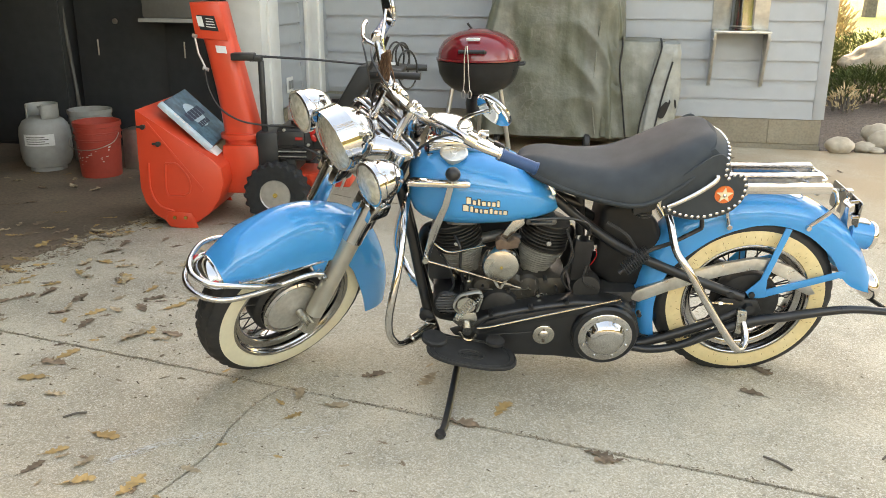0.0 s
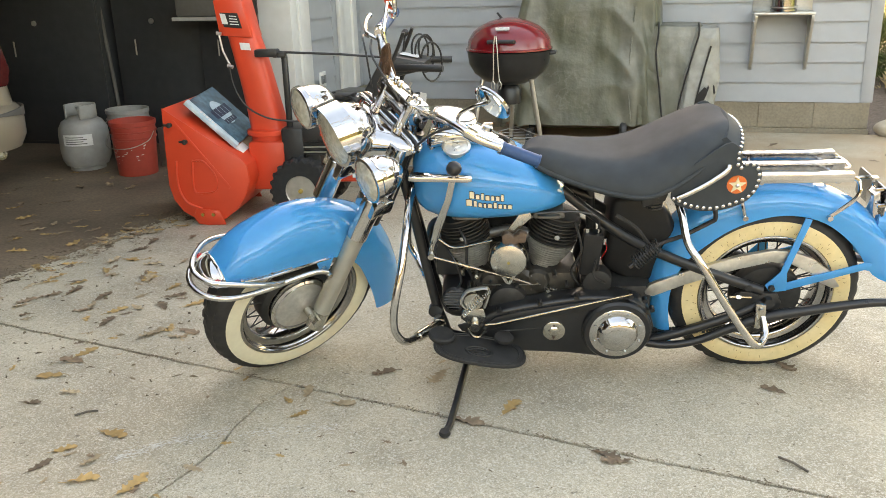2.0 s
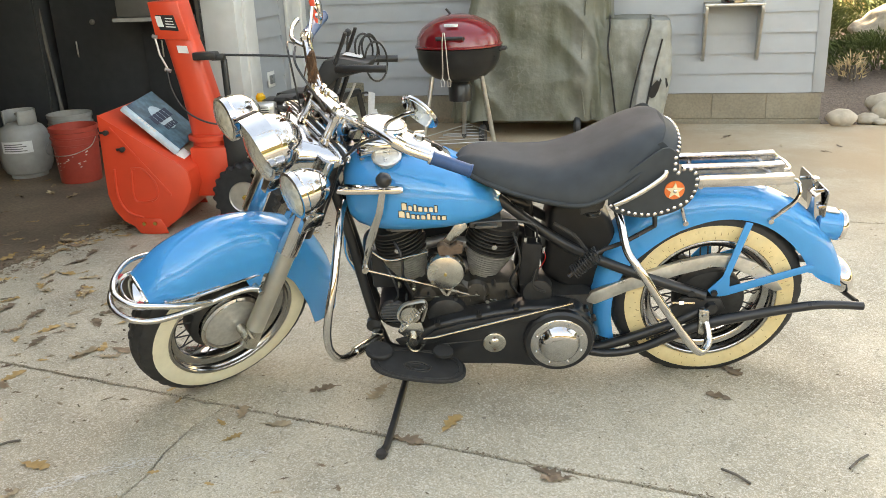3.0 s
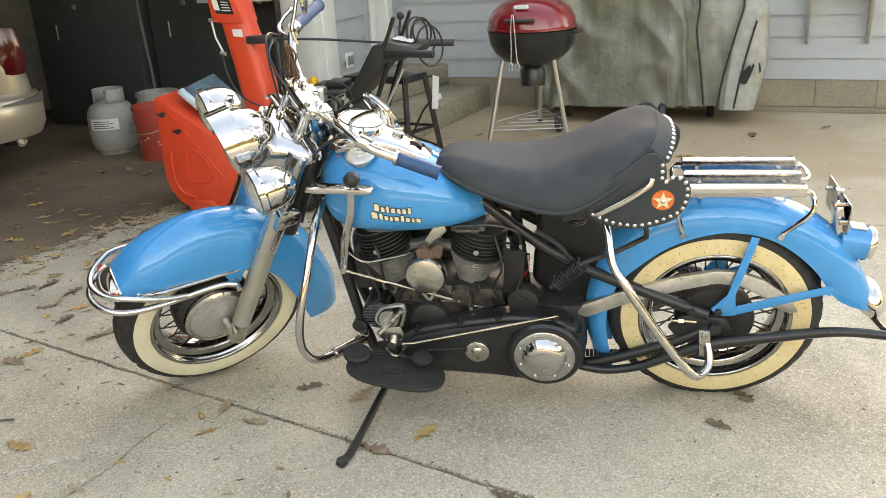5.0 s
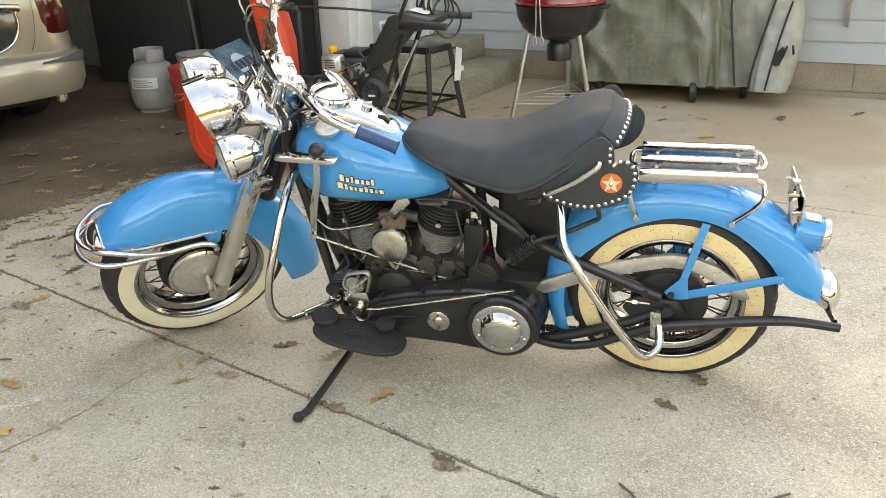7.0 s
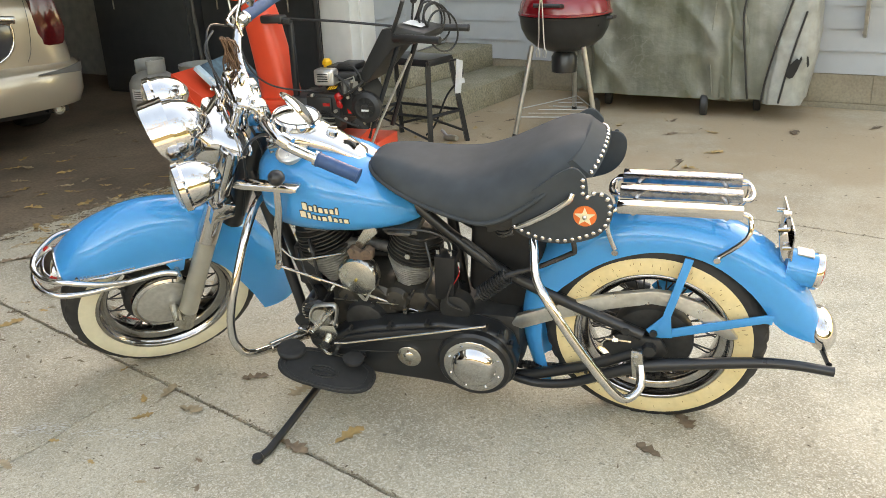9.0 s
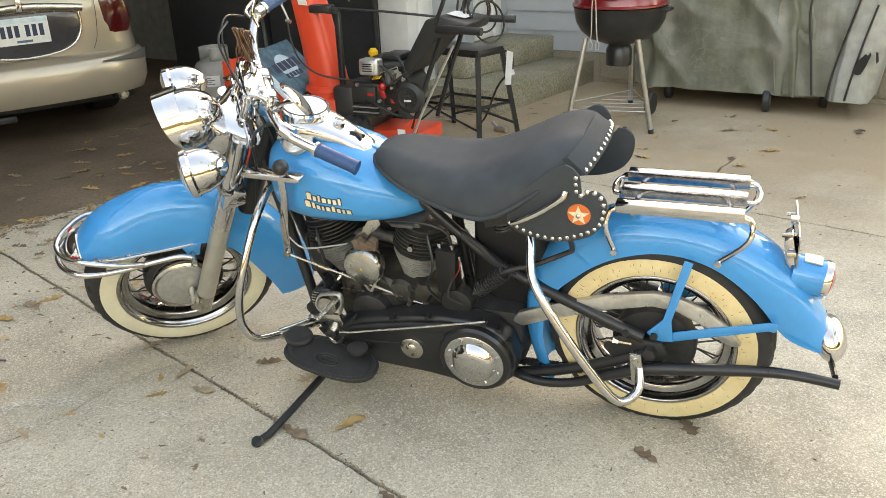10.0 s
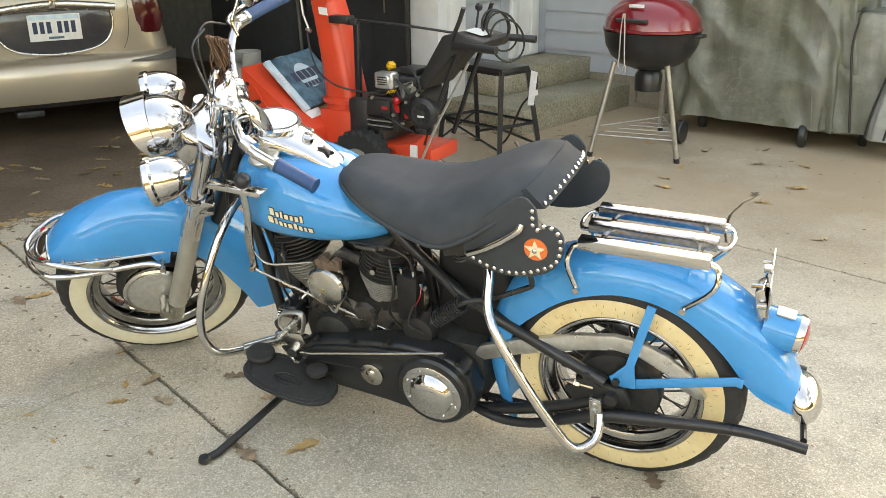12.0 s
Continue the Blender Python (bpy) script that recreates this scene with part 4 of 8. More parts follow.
# badge: two rows of plain cream blocks on a thin dark edge
rnd = random.Random(8)
for row, (n, x0, z0, hgt) in enumerate(((7, -0.945, 0.7175, 0.020), (9, -0.955, 0.6915, 0.019))):
    cx = x0
    for k in range(n):
        wd = (0.0085, 0.0115, 0.0070, 0.0100)[(k * 3 + row) % 4] + (0.005 if k == 0 else 0.0)
        tall = hgt * (0.98 if k == 0 else (0.64, 0.64, 0.92, 0.64)[(k + row) % 4])
        zb_ = z0 - 0.0195 - (cx + 0.95) * 0.13
        for mtl, g, off in ((BLACK, 0.0021, 0.0010), (CREAM, 0.0, 0.0018)):
            q = bmesh.new()
            pts = [(cx - g, zb_ - g), (cx + wd + g, zb_ - g - wd * 0.13), (cx + wd + g, zb_ + tall + g - wd * 0.13), (cx + wd * 0.5, zb_ + tall + g + 0.0008), (cx - g, zb_ + tall + g)]
            lo = [q.verts.new((x, -tank_y(x, z) + 0.003, z)) for x, z in pts]
            hi = [q.verts.new((x, -tank_y(x, z) - off, z)) for x, z in pts]
            q.faces.new(hi)
            for i in range(5):
                q.faces.new((lo[i], lo[(i + 1) % 5], hi[(i + 1) % 5], hi[i]))
            B("badge_block", q, mtl, tank, "cream badge block with a dark edge" if mtl is CREAM else "", 0)
        cx += wd + 0.0058
# hand shift
gate = B("shift_gate", slab([(-1.125, 0.772), (-1.10, 0.768), (-0.95, 0.764), (-0.935, 0.768), (-0.935, 0.777), (-0.95, 0.780), (-1.10, 0.785), (-1.125, 0.782)], -0.192, -0.150, XZ, 0.004), CHROME, tank, "chrome hand-shift gate")
B("shift_lever", joined(slab([(-1.004, 0.772), (-0.984, 0.772), (-0.998, 0.70), (-1.036, 0.585), (-1.062, 0.478), (-1.084, 0.478), (-1.058, 0.60), (-1.020, 0.70)], -0.004, 0.004, lambda u, v, d: (u, d - 0.186 + 0.060 * min(1.0, max(0.0, (0.772 - v) / 0.294)), v), 0.002), tube([(-0.99, -0.186, 0.77), (-0.988, -0.186, 0.80)], 0.006, 10)), CHROME, gate, "chrome shift lever")
B("shift_knob", lathe([(-0.022, 0.004), (-0.018, 0.014), (-0.010, 0.021), (0, 0.0235), (0.010, 0.021), (0.018, 0.014), (0.0225, 0.003)], (-0.988, -0.186, 0.808), (0, 0, 1), 24), BLACK, gate, "round black shift knob")
B("shift_rod", joined(tube([(-1.073, -0.132, 0.484), (-0.647, -0.086, 0.318)], 0.0042, 10), tube([(-1.073, -0.140, 0.484), (-1.073, -0.118, 0.484)], 0.010, 10), tube([(-0.98, -0.122, 0.448), (-0.95, -0.119, 0.436)], 0.0065, 8), tube([(-0.672, -0.089, 0.328), (-0.647, -0.086, 0.318)], 0.0075, 8)), CHROME_DULL, gate, "thin chrome shift rod")

# -- saddle --
SADDLE = [(-0.778, 0.028, 0.796, 0.780), (-0.766, 0.056, 0.808, 0.775), (-0.735, 0.086, 0.818, 0.764), (-0.68, 0.118, 0.816, 0.748), (-0.60, 0.149, 0.801, 0.728), (-0.50, 0.175, 0.798, 0.710), (-0.42, 0.193, 0.818, 0.706),
          (-0.35, 0.193, 0.850, 0.726), (-0.28, 0.182, 0.884, 0.770), (-0.225, 0.158, 0.902, 0.820), (-0.19, 0.123, 0.902, 0.856), (-0.172, 0.073, 0.892, 0.872)]
lps, pip = [], []
sx = resample(spline([(a, b, c) for a, b, c, d in SADDLE], 4), 40)
sz = resample(spline([(a, b, d) for a, b, c, d in SADDLE], 4), 40)
for p, q in zip(sx, sz):
    x, w, zt, ze = p.x, p.y, p.z, q.z
    lp = []
    for k in range(25):
        a = math.pi * k / 24
        ca, sa = math.cos(a), math.sin(a)
        lp.append((x, -w * math.copysign(abs(ca) ** 0.8, ca), ze + (zt - ze) * sa ** 0.86 - 0.006 * max(0, 1 - (ca * 2.2) ** 2)))
    lp += [(x, w * 0.96, ze - 0.012), (x, 0, ze - 0.014), (x, -w * 0.96, ze - 0.012)]
    lps.append(lp)
    pip.append((x, w, ze))
bm = bmesh.new()
rings(bm, lps, True, True)
saddle = B("saddle", bm, LEATHER, label="wide black leather sprung saddle", smooth=70)
pp = [(x, -w - 0.001, z + 0.002) for x, w, z in pip] + [(x, w + 0.001, z + 0.002) for x, w, z in pip[::-1]]
B("piping", tube(pp + [pp[0]], 0.0062, 8), LEATHER, saddle, "rolled saddle edge")
STUD = to_mesh("stud", lathe([(0, 0.0062), (0.003, 0.0058), (0.0052, 0.003), (0.0056, 0.0004)], (0, 0, 0), (0, 0, 1), 10), CHROME)


def stud(p, n, parent):
    ob = new("stud", STUD)
    ob.parent = parent
    s, u_, d = frame_of(n)
    m = Matrix((s, u_, d)).transposed().to_4x4()
    ob.matrix_basis = Matrix.Translation(p) @ m


FLAP = [(-0.352, 0.700), (-0.335, 0.680), (-0.300, 0.665), (-0.248, 0.656), (-0.19, 0.662), (-0.14, 0.682), (-0.110, 0.715), (-0.098, 0.752), (-0.100, 0.785), (-0.117, 0.804), (-0.137, 0.806), (-0.152, 0.795), (-0.158, 0.788), (-0.160, 0.825), (-0.166, 0.850), (-0.20, 0.872), (-0.27, 0.825), (-0.34, 0.765)]
for s in (-1, 1):
    rim_ = [(p.x, p.z) for p in resample(spline([(x, 0, z) for x, z in FLAP + FLAP[:1]], 6), 72)[:-1]]
    fl_ = B("saddle_skirt", slab(rim_, s * 0.174, s * 0.182, XZ, 0.002), LEATHER, saddle, "black leather saddle skirt edged with round chrome studs")
    edge = resample(spline([(x + (0.012 if x < -0.2 else -0.012) * 0.7, 0, z + 0.011 * (1 if z < 0.70 else 0)) for x, z in FLAP[0:12]], 6), 21) + [Vector((-0.171, 0, z)) for z in (0.806, 0.824, 0.842)]
    for p in edge:
        stud((p.x, s * 0.182, p.z), (0, s, 0), fl_)
    B("concho", lathe([(0, 0.029), (0.003, 0.028), (0.0035, 0.001)], (-0.166, s * 0.182, 0.742), (0, s, 0), 28), ORANGE, fl_, "orange concho disc with an ivory star")
    star = [(0.026 * (1 if k % 2 == 0 else 0.42) * math.sin(math.pi * k / 5) - 0.166, 0.742 + 0.026 * (1 if k % 2 == 0 else 0.42) * math.cos(math.pi * k / 5)) for k in range(10)]
    B("star", slab(star, s * 0.1855, s * 0.189, XZ), CREAM, fl_)
    stud((-0.166, s * 0.189, 0.742), (0, s, 0), fl_)
    B("saddle_spring_bar", tube([(-0.335, s * 0.192, 0.706), (-0.305, s * 0.196, 0.722), (-0.255, s * 0.198, 0.752), (-0.205, s * 0.196, 0.790), (-0.196, s * 0.188, 0.806)], 0.0085, 12, smooth_path=4), CHROME, saddle, "chrome saddle spring bar")
coil = [(-0.385 + 0.020 * math.cos(t * 0.7), -0.128 + 0.020 * math.sin(t * 0.7), 0.640 + 0.065 * t / 60) for t in range(61)]
B("saddle_spring", tube(coil, 0.0038, 6), IRON, saddle, "dark coil spring under the saddle")
B("spring_plate", slab([(-0.425, 0.655), (-0.36, 0.675), (-0.352, 0.700), (-0.40, 0.705), (-0.43, 0.69)], -0.150, -0.142, XZ, 0.003), IRON, saddle)
lip = bmesh.new()
lps, sp = [], []
for k in range(29):
    a = radians(-54 + 108 * k / 28)
    cx, cy = -0.262 + 0.095 * math.cos(a) ** 0.6 if math.cos(a) > 0 else -0.262, 0.172 * math.sin(a)
    top, low = Vector((cx - 0.012, cy, 0.893 - 0.040 * abs(math.sin(a)) ** 2.4)), Vector((cx + 0.036, cy * 1.06, 0.852 - 0.040 * abs(math.sin(a)) ** 2.4))
    o = Vector((0.004, 0, 0.004))
    lps.append([top - Vector((0.03, 0, 0.012)), low - Vector((0.02, 0, 0.0)), low + o, top + o])
    sp.append(low.lerp(top, 0.16) + o)
rings(lip, lps, True, True)
lip = B("saddle_lip", lip, LEATHER, saddle, "studded leather lip behind the saddle")
for p in sp[1::2]:
    stud(p, (0.75, 0, 0.65), lip)

# -- rear mudguard, rack, tail --
rf = B("rear_fender", fender([(-0.335, 0.10), (-0.37, 0.28), (-0.345, 0.45), (-0.255, 0.588), (-0.13, 0.657), (0, 0.674), (0.12, 0.660), (0.22, 0.622), (0.31, 0.560), (0.38, 0.476), (0.43, 0.380), (0.448, 0.332), (0.452, 0.318)],
       [(-0.28, 0.10), (-0.305, 0.28), (-0.275, 0.41), (-0.205, 0.488), (-0.13, 0.545), (-0.05, 0.578), (0.02, 0.590), (0.10, 0.580), (0.175, 0.545), (0.256, 0.473), (0.314, 0.388), (0.355, 0.352), (0.402, 0.332)], 0.088, nose=0.9), BLUE, label="glossy sky-blue rear mudguard")
tipm = bmesh.new()
bmesh.ops.create_uvsphere(tipm, u_segments=28, v_segments=16, radius=1)
tipm.transform(Matrix.Translation((0.438, 0, 0.330)) @ Matrix.Rotation(radians(-22), 4, "Y") @ Matrix.Diagonal((0.040, 0.074, 0.058, 1)))
B("fender_bumper", tipm, CHROME, rf, "rounded chrome bumper tip on the mudguard tail")
B("tail_lamp", lathe([(-0.02, 0.049), (0.05, 0.046), (0.06, 0.048)], (0.345, 0, 0.520), (0.94, 0, -0.17), 28), BLUE, rf, "blue tail lamp housing")
B("tail_lamp_rim", lathe([(0.055, 0.049), (0.064, 0.050), (0.072, 0.046), (0.06, 0.03)], (0.345, 0, 0.520), (0.94, 0, -0.17), 28), CHROME, rf)
B("tail_lens", lathe([(0.06, 0.045), (0.075, 0.039), (0.083, 0.018), (0.085, 0.001)], (0.345, 0, 0.520), (0.94, 0, -0.17), 24), RED_GLASS, rf, "red tail lamp lens")
B("lamp_window", box(-0.02, 0.022, -0.018, 0.018, -0.002, 0.003, 0.001), GUARD_METAL, rf, smooth=0).matrix_basis = Matrix.Translation((0.374, 0, 0.5635)) @ Matrix.Rotation(radians(10), 4, "Y")
B("number_plate", slab([(-0.040, 0.650), (0.137, 0.650), (0.145, 0.642), (0.145, 0.566), (0.137, 0.558), (-0.040, 0.558), (-0.048, 0.566), (-0.048, 0.642)], 0.0, 0.003, lambda u, v, d: (0.335 - 0.075 * (u + 0.045) + d, u, v)), RIM_CHROME, rf, "bare back of a metal number plate")
B("plate_strap", joined(tube([(0.330, 0.030, 0.662), (0.318, 0.030, 0.640), (0.318, 0.030, 0.575), (0.326, 0.030, 0.548), (0.340, 0.030, 0.545)], 0.006, 8, flat=(0.007, 0.003), smooth_path=4), box(0.312, 0.332, 0.018, 0.042, 0.650, 0.664, 0.002)), CHROME, rf, "bent chrome plate strap")
for y in (0.0, 0.10):
    B("plate_bolt", tube([(0.333 - 0.075 * (y + 0.045), y, 0.630), (0.313 - 0.075 * (y + 0.045), y, 0.630)], 0.006, 8), CHROME_DULL, rf)
B("plate_bracket", joined(slab([(0.302, 0.625), (0.322, 0.640), (0.341, 0.56), (0.330, 0.525), (0.314, 0.53)], -0.03, 0.03, XZ, 0.004), tube([(0.320, -0.045, 0.655), (0.296, -0.045, 0.653)], 0.006, 8), tube([(0.333, -0.045, 0.600), (0.312, -0.045, 0.598)], 0.006, 8)), CHROME, rf, "chrome plate bracket")
RY = (-0.072, 0.012, 0.098)      # the rack's rails, across
rack = B("luggage_rack", tube([(-0.058, RY[0], 0.694), (-0.058, RY[2], 0.694)], 0.0075, 10), CHROME, rf, "chrome luggage rack with three flat rails")
B("rack_cross_bar", tube([(0.170, RY[0], 0.694), (0.170, RY[2], 0.694)], 0.0075, 10), CHROME, rack)
B("rack_loop", tube([(0.20, RY[1], 0.702), (0.226, RY[1], 0.701), (0.236, RY[1] + 0.025, 0.701), (0.236, RY[2] - 0.025, 0.701), (0.226, RY[2], 0.701), (0.20, RY[2], 0.702)], 0.0055, 10, smooth_path=3), CHROME, rack)
B("rack_loop", tube([(-0.09, RY[1], 0.702), (-0.116, RY[1], 0.701), (-0.126, RY[1] + 0.025, 0.701), (-0.126, RY[2] - 0.025, 0.701), (-0.116, RY[2], 0.701), (-0.09, RY[2], 0.702)], 0.0055, 10, smooth_path=3), CHROME, rack)
for y in RY:
    B("rack_rail", box(-0.098, 0.209, y - 0.016, y + 0.016, 0.699, 0.727, 0.0025), ENGRAVED if y > -0.05 else CHROME, rack, "flat engraved chrome rail")
for s in (-1, 1):
    e = RY[0] - 0.004 if s < 0 else RY[2] + 0.004
    B("rack_stay", tube([(-0.090, e, 0.708), (-0.112, e + s * 0.006, 0.700), (-0.120, s * 0.098, 0.66), (-0.100, s * 0.090, 0.59)], 0.0068, 10, smooth_path=4), CHROME, rack, "bent chrome stay")
    B("rack_stay", tube([(0.200, e, 0.712), (0.226, e + s * 0.004, 0.700), (0.222, s * 0.098, 0.655), (0.156, s * 0.088, 0.585)], 0.0068, 10, smooth_path=4), CHROME, rack, "bent chrome stay")
    B("stay_bolt", tube([(-0.100, s * 0.080, 0.588), (-0.100, s * 0.102, 0.588)], 0.009, 8), CHROME, rack)
    B("stay_bolt", tube([(0.156, s * 0.078, 0.583), (0.156, s * 0.100, 0.583)], 0.009, 8), CHROME, rack)
    # mudguard struts
    B("fender_strut", joined(slab([(-0.012, 0.352), (0.004, 0.330), (0.028, 0.328), (0.058, 0.332), (0.052, 0.40), (0.100, 0.585), (0.078, 0.59), (0.030, 0.40)], s * 0.104, s * 0.110, XZ, 0.002),
        slab([(0.03, 0.328), (0.05, 0.326), (0.290, 0.402), (0.306, 0.398), (0.31, 0.425), (0.29, 0.428), (0.03, 0.350)], s * 0.0985, s * 0.1035, XZ, 0.002)), BLUE, rf, "blue mudguard strut")
    B("strut_bolt", tube([(0.008, s * 0.104, 0.345), (0.008, s * 0.120, 0.345)], 0.010, 8), IRON, rf)
B("tail_post", tube([(0.445, -0.03, 0.285), (0.455, -0.12, 0.30)], 0.008, 8), BLACK, rf)

# -- engine --
eng = B("crankcase", joined(lathe([(-0.10, 0.06), (-0.10, 0.115), (-0.085, 0.13), (0.085, 0.13), (0.10, 0.115), (0.10, 0.06)], (-0.82, 0, 0.285), (0, 1, 0), 32), box(-0.93, -0.70, -0.09, 0.09, 0.18, 0.34, 0.03)), OILY, label="oily grey v-twin crankcase")
for s, (x0, z0, x1, z1) in ((0, (-0.932, 0.372, -0.984, 0.578)), (1, (-0.716, 0.372, -0.664, 0.578))):
    c0, c1 = Vector((x0, -0.01, z0)), Vector((x1, -0.01, z1))
    d = c1 - c0
    prof = [(0, 0.034)]
    for k in range(11):
        a = 0.014 + k * 0.0098
        r, q = 0.042 + 0.0041 * min(k, 9), 0.034 + 0.0013 * k
        prof += [(a, q), (a + 0.001, r), (a + 0.0026, r), (a + 0.0036, q)]
    prof += [(0.121, 0.048), (0.122, 0.04)]
    cyl = B("cylinder", lathe(prof, c0, d, 32), BARREL, eng, "dull finned aluminium cylinder")
    hp = [(0.121, 0.05), (0.122, 0.083), (0.128, 0.084)]
    for k in range(6):
        a = 0.136 + k * 0.0115
        hp += [(a - 0.003, 0.066), (a, 0.083 - 0.0012 * k), (a + 0.0035, 0.083 - 0.0012 * k), (a + 0.0055, 0.066)]
    hp += [(0.205, 0.060), (0.207, 0.070), (0.213, 0.070), (0.214, 0.055), (0.222, 0.045), (0.226, 0.001)]
    B("cylinder_head", lathe(hp, c0, d, 32), HEAD_BLACK, cyl, "black finned cylinder head")
    B("pushrod_tube", tube([c0 + Vector((0, 0.05, -0.02)), c0 + d * 0.75 + Vector((0, 0.0625, 0))], 0.008, 10), CHROME_DULL, cyl)
    B("head_bolt", tube([c0 + d.normalized() * 0.165 + Vector((0, -0.070, 0)), c0 + d.normalized() * 0.165 + Vector((0, -0.098, 0))], 0.009, 6), CHROME, cyl)
    for k in range(4):
        B("base_nut", tube([c0 + Vector((-0.045 + 0.030 * k, -0.058 + 0.012 * abs(k - 1.5), -0.006)), c0 + Vector((-0.045 + 0.030 * k, -0.058 + 0.012 * abs(k - 1.5), 0.016))], 0.0075, 6), CHROME_DULL, cyl)
for x, z, w in ((-0.955, 0.598, 0.05), (-0.70, 0.598, 0.05)):
    B("rocker_box", joined(box(x - w, x + w, -0.075, 0.075, z - 0.016, z + 0.006, 0.006), box(x - w * 0.7, x + w * 0.7, -0.09, 0.09, z - 0.010, z + 0.001, 0.004)), DARK_ALU, eng, "dark aluminium rocker box")
B("oil_line", tube([(-0.98, -0.09, 0.555), (-0.96, -0.12, 0.52), (-0.96, -0.11, 0.44), (-0.94, -0.09, 0.37)], 0.005, 8, smooth_path=5), BLACK, eng)
B("oil_hose", tube([(-0.50, -0.13, 0.62), (-0.44, -0.145, 0.585), (-0.40, -0.14, 0.53), (-0.36, -0.13, 0.50)], 0.007, 8, smooth_path=5), RUBBER, eng, "black rubber oil hose")
B("oil_tank_cap", lathe([(0, 0.026), (0.010, 0.027), (0.014, 0.02), (0.015, 0.001)], (-0.395, -0.10, 0.645), (0, -0.3, 1), 20), CHROME_DULL, eng)
B("engine_case", joined(box(-0.95, -0.60, -0.085, 0.085, 0.28, 0.395, 0.03), lathe([(-0.104, 0.015), (-0.098, 0.034), (-0.085, 0.042)], (-0.735, 0, 0.365), (0, 1, 0), 24), lathe([(-0.104, 0.012), (-0.098, 0.028), (-0.085, 0.036)], (-0.885, 0, 0.365), (0, 1, 0), 24), slab([(-0.93, 0.33), (-0.80, 0.42), (-0.70, 0.33), (-0.72, 0.31), (-0.80, 0.375), (-0.90, 0.31)], -0.100, -0.084, XZ, 0.004)), OILY, eng, "oily cast engine case")
B("cam_case", joined(box(-1.00, -0.62, 0.062, 0.125, 0.19, 0.43, 0.02), lathe([(0.12, 0.07), (0.14, 0.06), (0.145, 0.02)], (-0.83, 0, 0.31), (0, 1, 0), 24)), IRON, eng, "dark cam case")
B("air_cleaner", lathe([(0.055, 0.05), (0.06, 0.092), (0.10, 0.095), (0.115, 0.085), (0.12, 0.02)], (-0.825, 0, 0.515), (0, 1, 0), 32), BLACK, eng, "round black air cleaner")
B("exhaust_header", tube([(-1.02, 0.03, 0.53), (-1.075, 0.07, 0.49), (-1.08, 0.10, 0.38), (-1.02, 0.12, 0.24), (-0.90, 0.13, 0.17), (-0.60, 0.13, 0.15)], 0.019, 12, smooth_path=5), BLACK, eng, "black exhaust header")
B("exhaust_header", tube([(-0.62, 0.02, 0.53), (-0.585, 0.06, 0.50), (-0.58, 0.10, 0.40), (-0.60, 0.12, 0.26), (-0.62, 0.13, 0.16)], 0.019, 12, smooth_path=5), BLACK, eng, "black exhaust header")
# added block that makes the gap between frame and engine dark
B("relay_box", box(-1.065, -0.985, -0.045, 0.06, 0.36, 0.50, 0.01), BLACK, eng, "added black filler block between frame and engine")
for k, (x, z) in enumerate(((-0.93, 0.40), (-0.885, 0.375), (-0.80, 0.36), (-0.735, 0.372), (-0.68, 0.40), (-0.64, 0.36), (-0.70, 0.345), (-0.955, 0.36))):
    B("case_bolt", tube([(x, -0.085, z), (x, -0.122, z)], 0.005 if k % 2 else 0.007, 6), IRON if k % 3 else CHROME_DULL, eng)
for k in range(5):
    B("cooling_rib", box(-0.80 + 0.022 * k, -0.796 + 0.022 * k, -0.100, -0.084, 0.335, 0.392), DARK_ALU, eng)
B("wiring", tube([(-1.04, -0.06, 0.50), (-1.00, -0.12, 0.46), (-0.98, -0.11, 0.38), (-1.00, -0.10, 0.34)], 0.004, 6, smooth_path=5), BLACK, eng)
B("wiring", tube([(-0.62, -0.10, 0.58), (-0.60, -0.13, 0.50), (-0.63, -0.12, 0.42), (-0.60, -0.11, 0.36)], 0.004, 6, smooth_path=5), BLACK, eng)
B("wiring", tube([(-0.55, -0.12, 0.46), (-0.56, -0.14, 0.41), (-0.52, -0.13, 0.38)], 0.0035, 6, smooth_path=5), BLACK, eng)
B("timing_cover", lathe([(-0.13, 0.001), (-0.13, 0.05), (-0.125, 0.06), (-0.10, 0.065)], (-0.83, 0, 0.30), (0, 1, 0), 32), IRON, eng)
for k in range(6):
    a = 2 * math.pi * k / 6
    B("case_rib", slab([(-0.83 + 0.01 * math.cos(a) - 0.003 * math.sin(a), 0.36 + 0.01 * math.sin(a)), (-0.83 + 0.10 * math.cos(a), 0.36 + 0.10 * math.sin(a)), (-0.83 + 0.10 * math.cos(a) + 0.006, 0.36 + 0.10 * math.sin(a)), (-0.824, 0.36)], -0.108, -0.10, XZ) if 0.0 <= a <= math.pi else box(-0.84, -0.82, -0.105, -0.1, 0.27, 0.29), ALU, eng)
horn = B("horn_cover", lathe([(0.055, 0.050), (0.03, 0.062), (0.012, 0.064), (0.004, 0.061), (-0.004, 0.056), (-0.010, 0.040), (-0.013, 0.006), (-0.0135, 0.0005)], (-0.828, -0.130, 0.463), (0, 1, 0), 40), CHROME_DULL, label="domed chrome horn cover")
B("cover_screw", tube([(-0.828, -0.141, 0.463), (-0.828, -0.146, 0.463)], 0.005, 8), BRASS, horn)
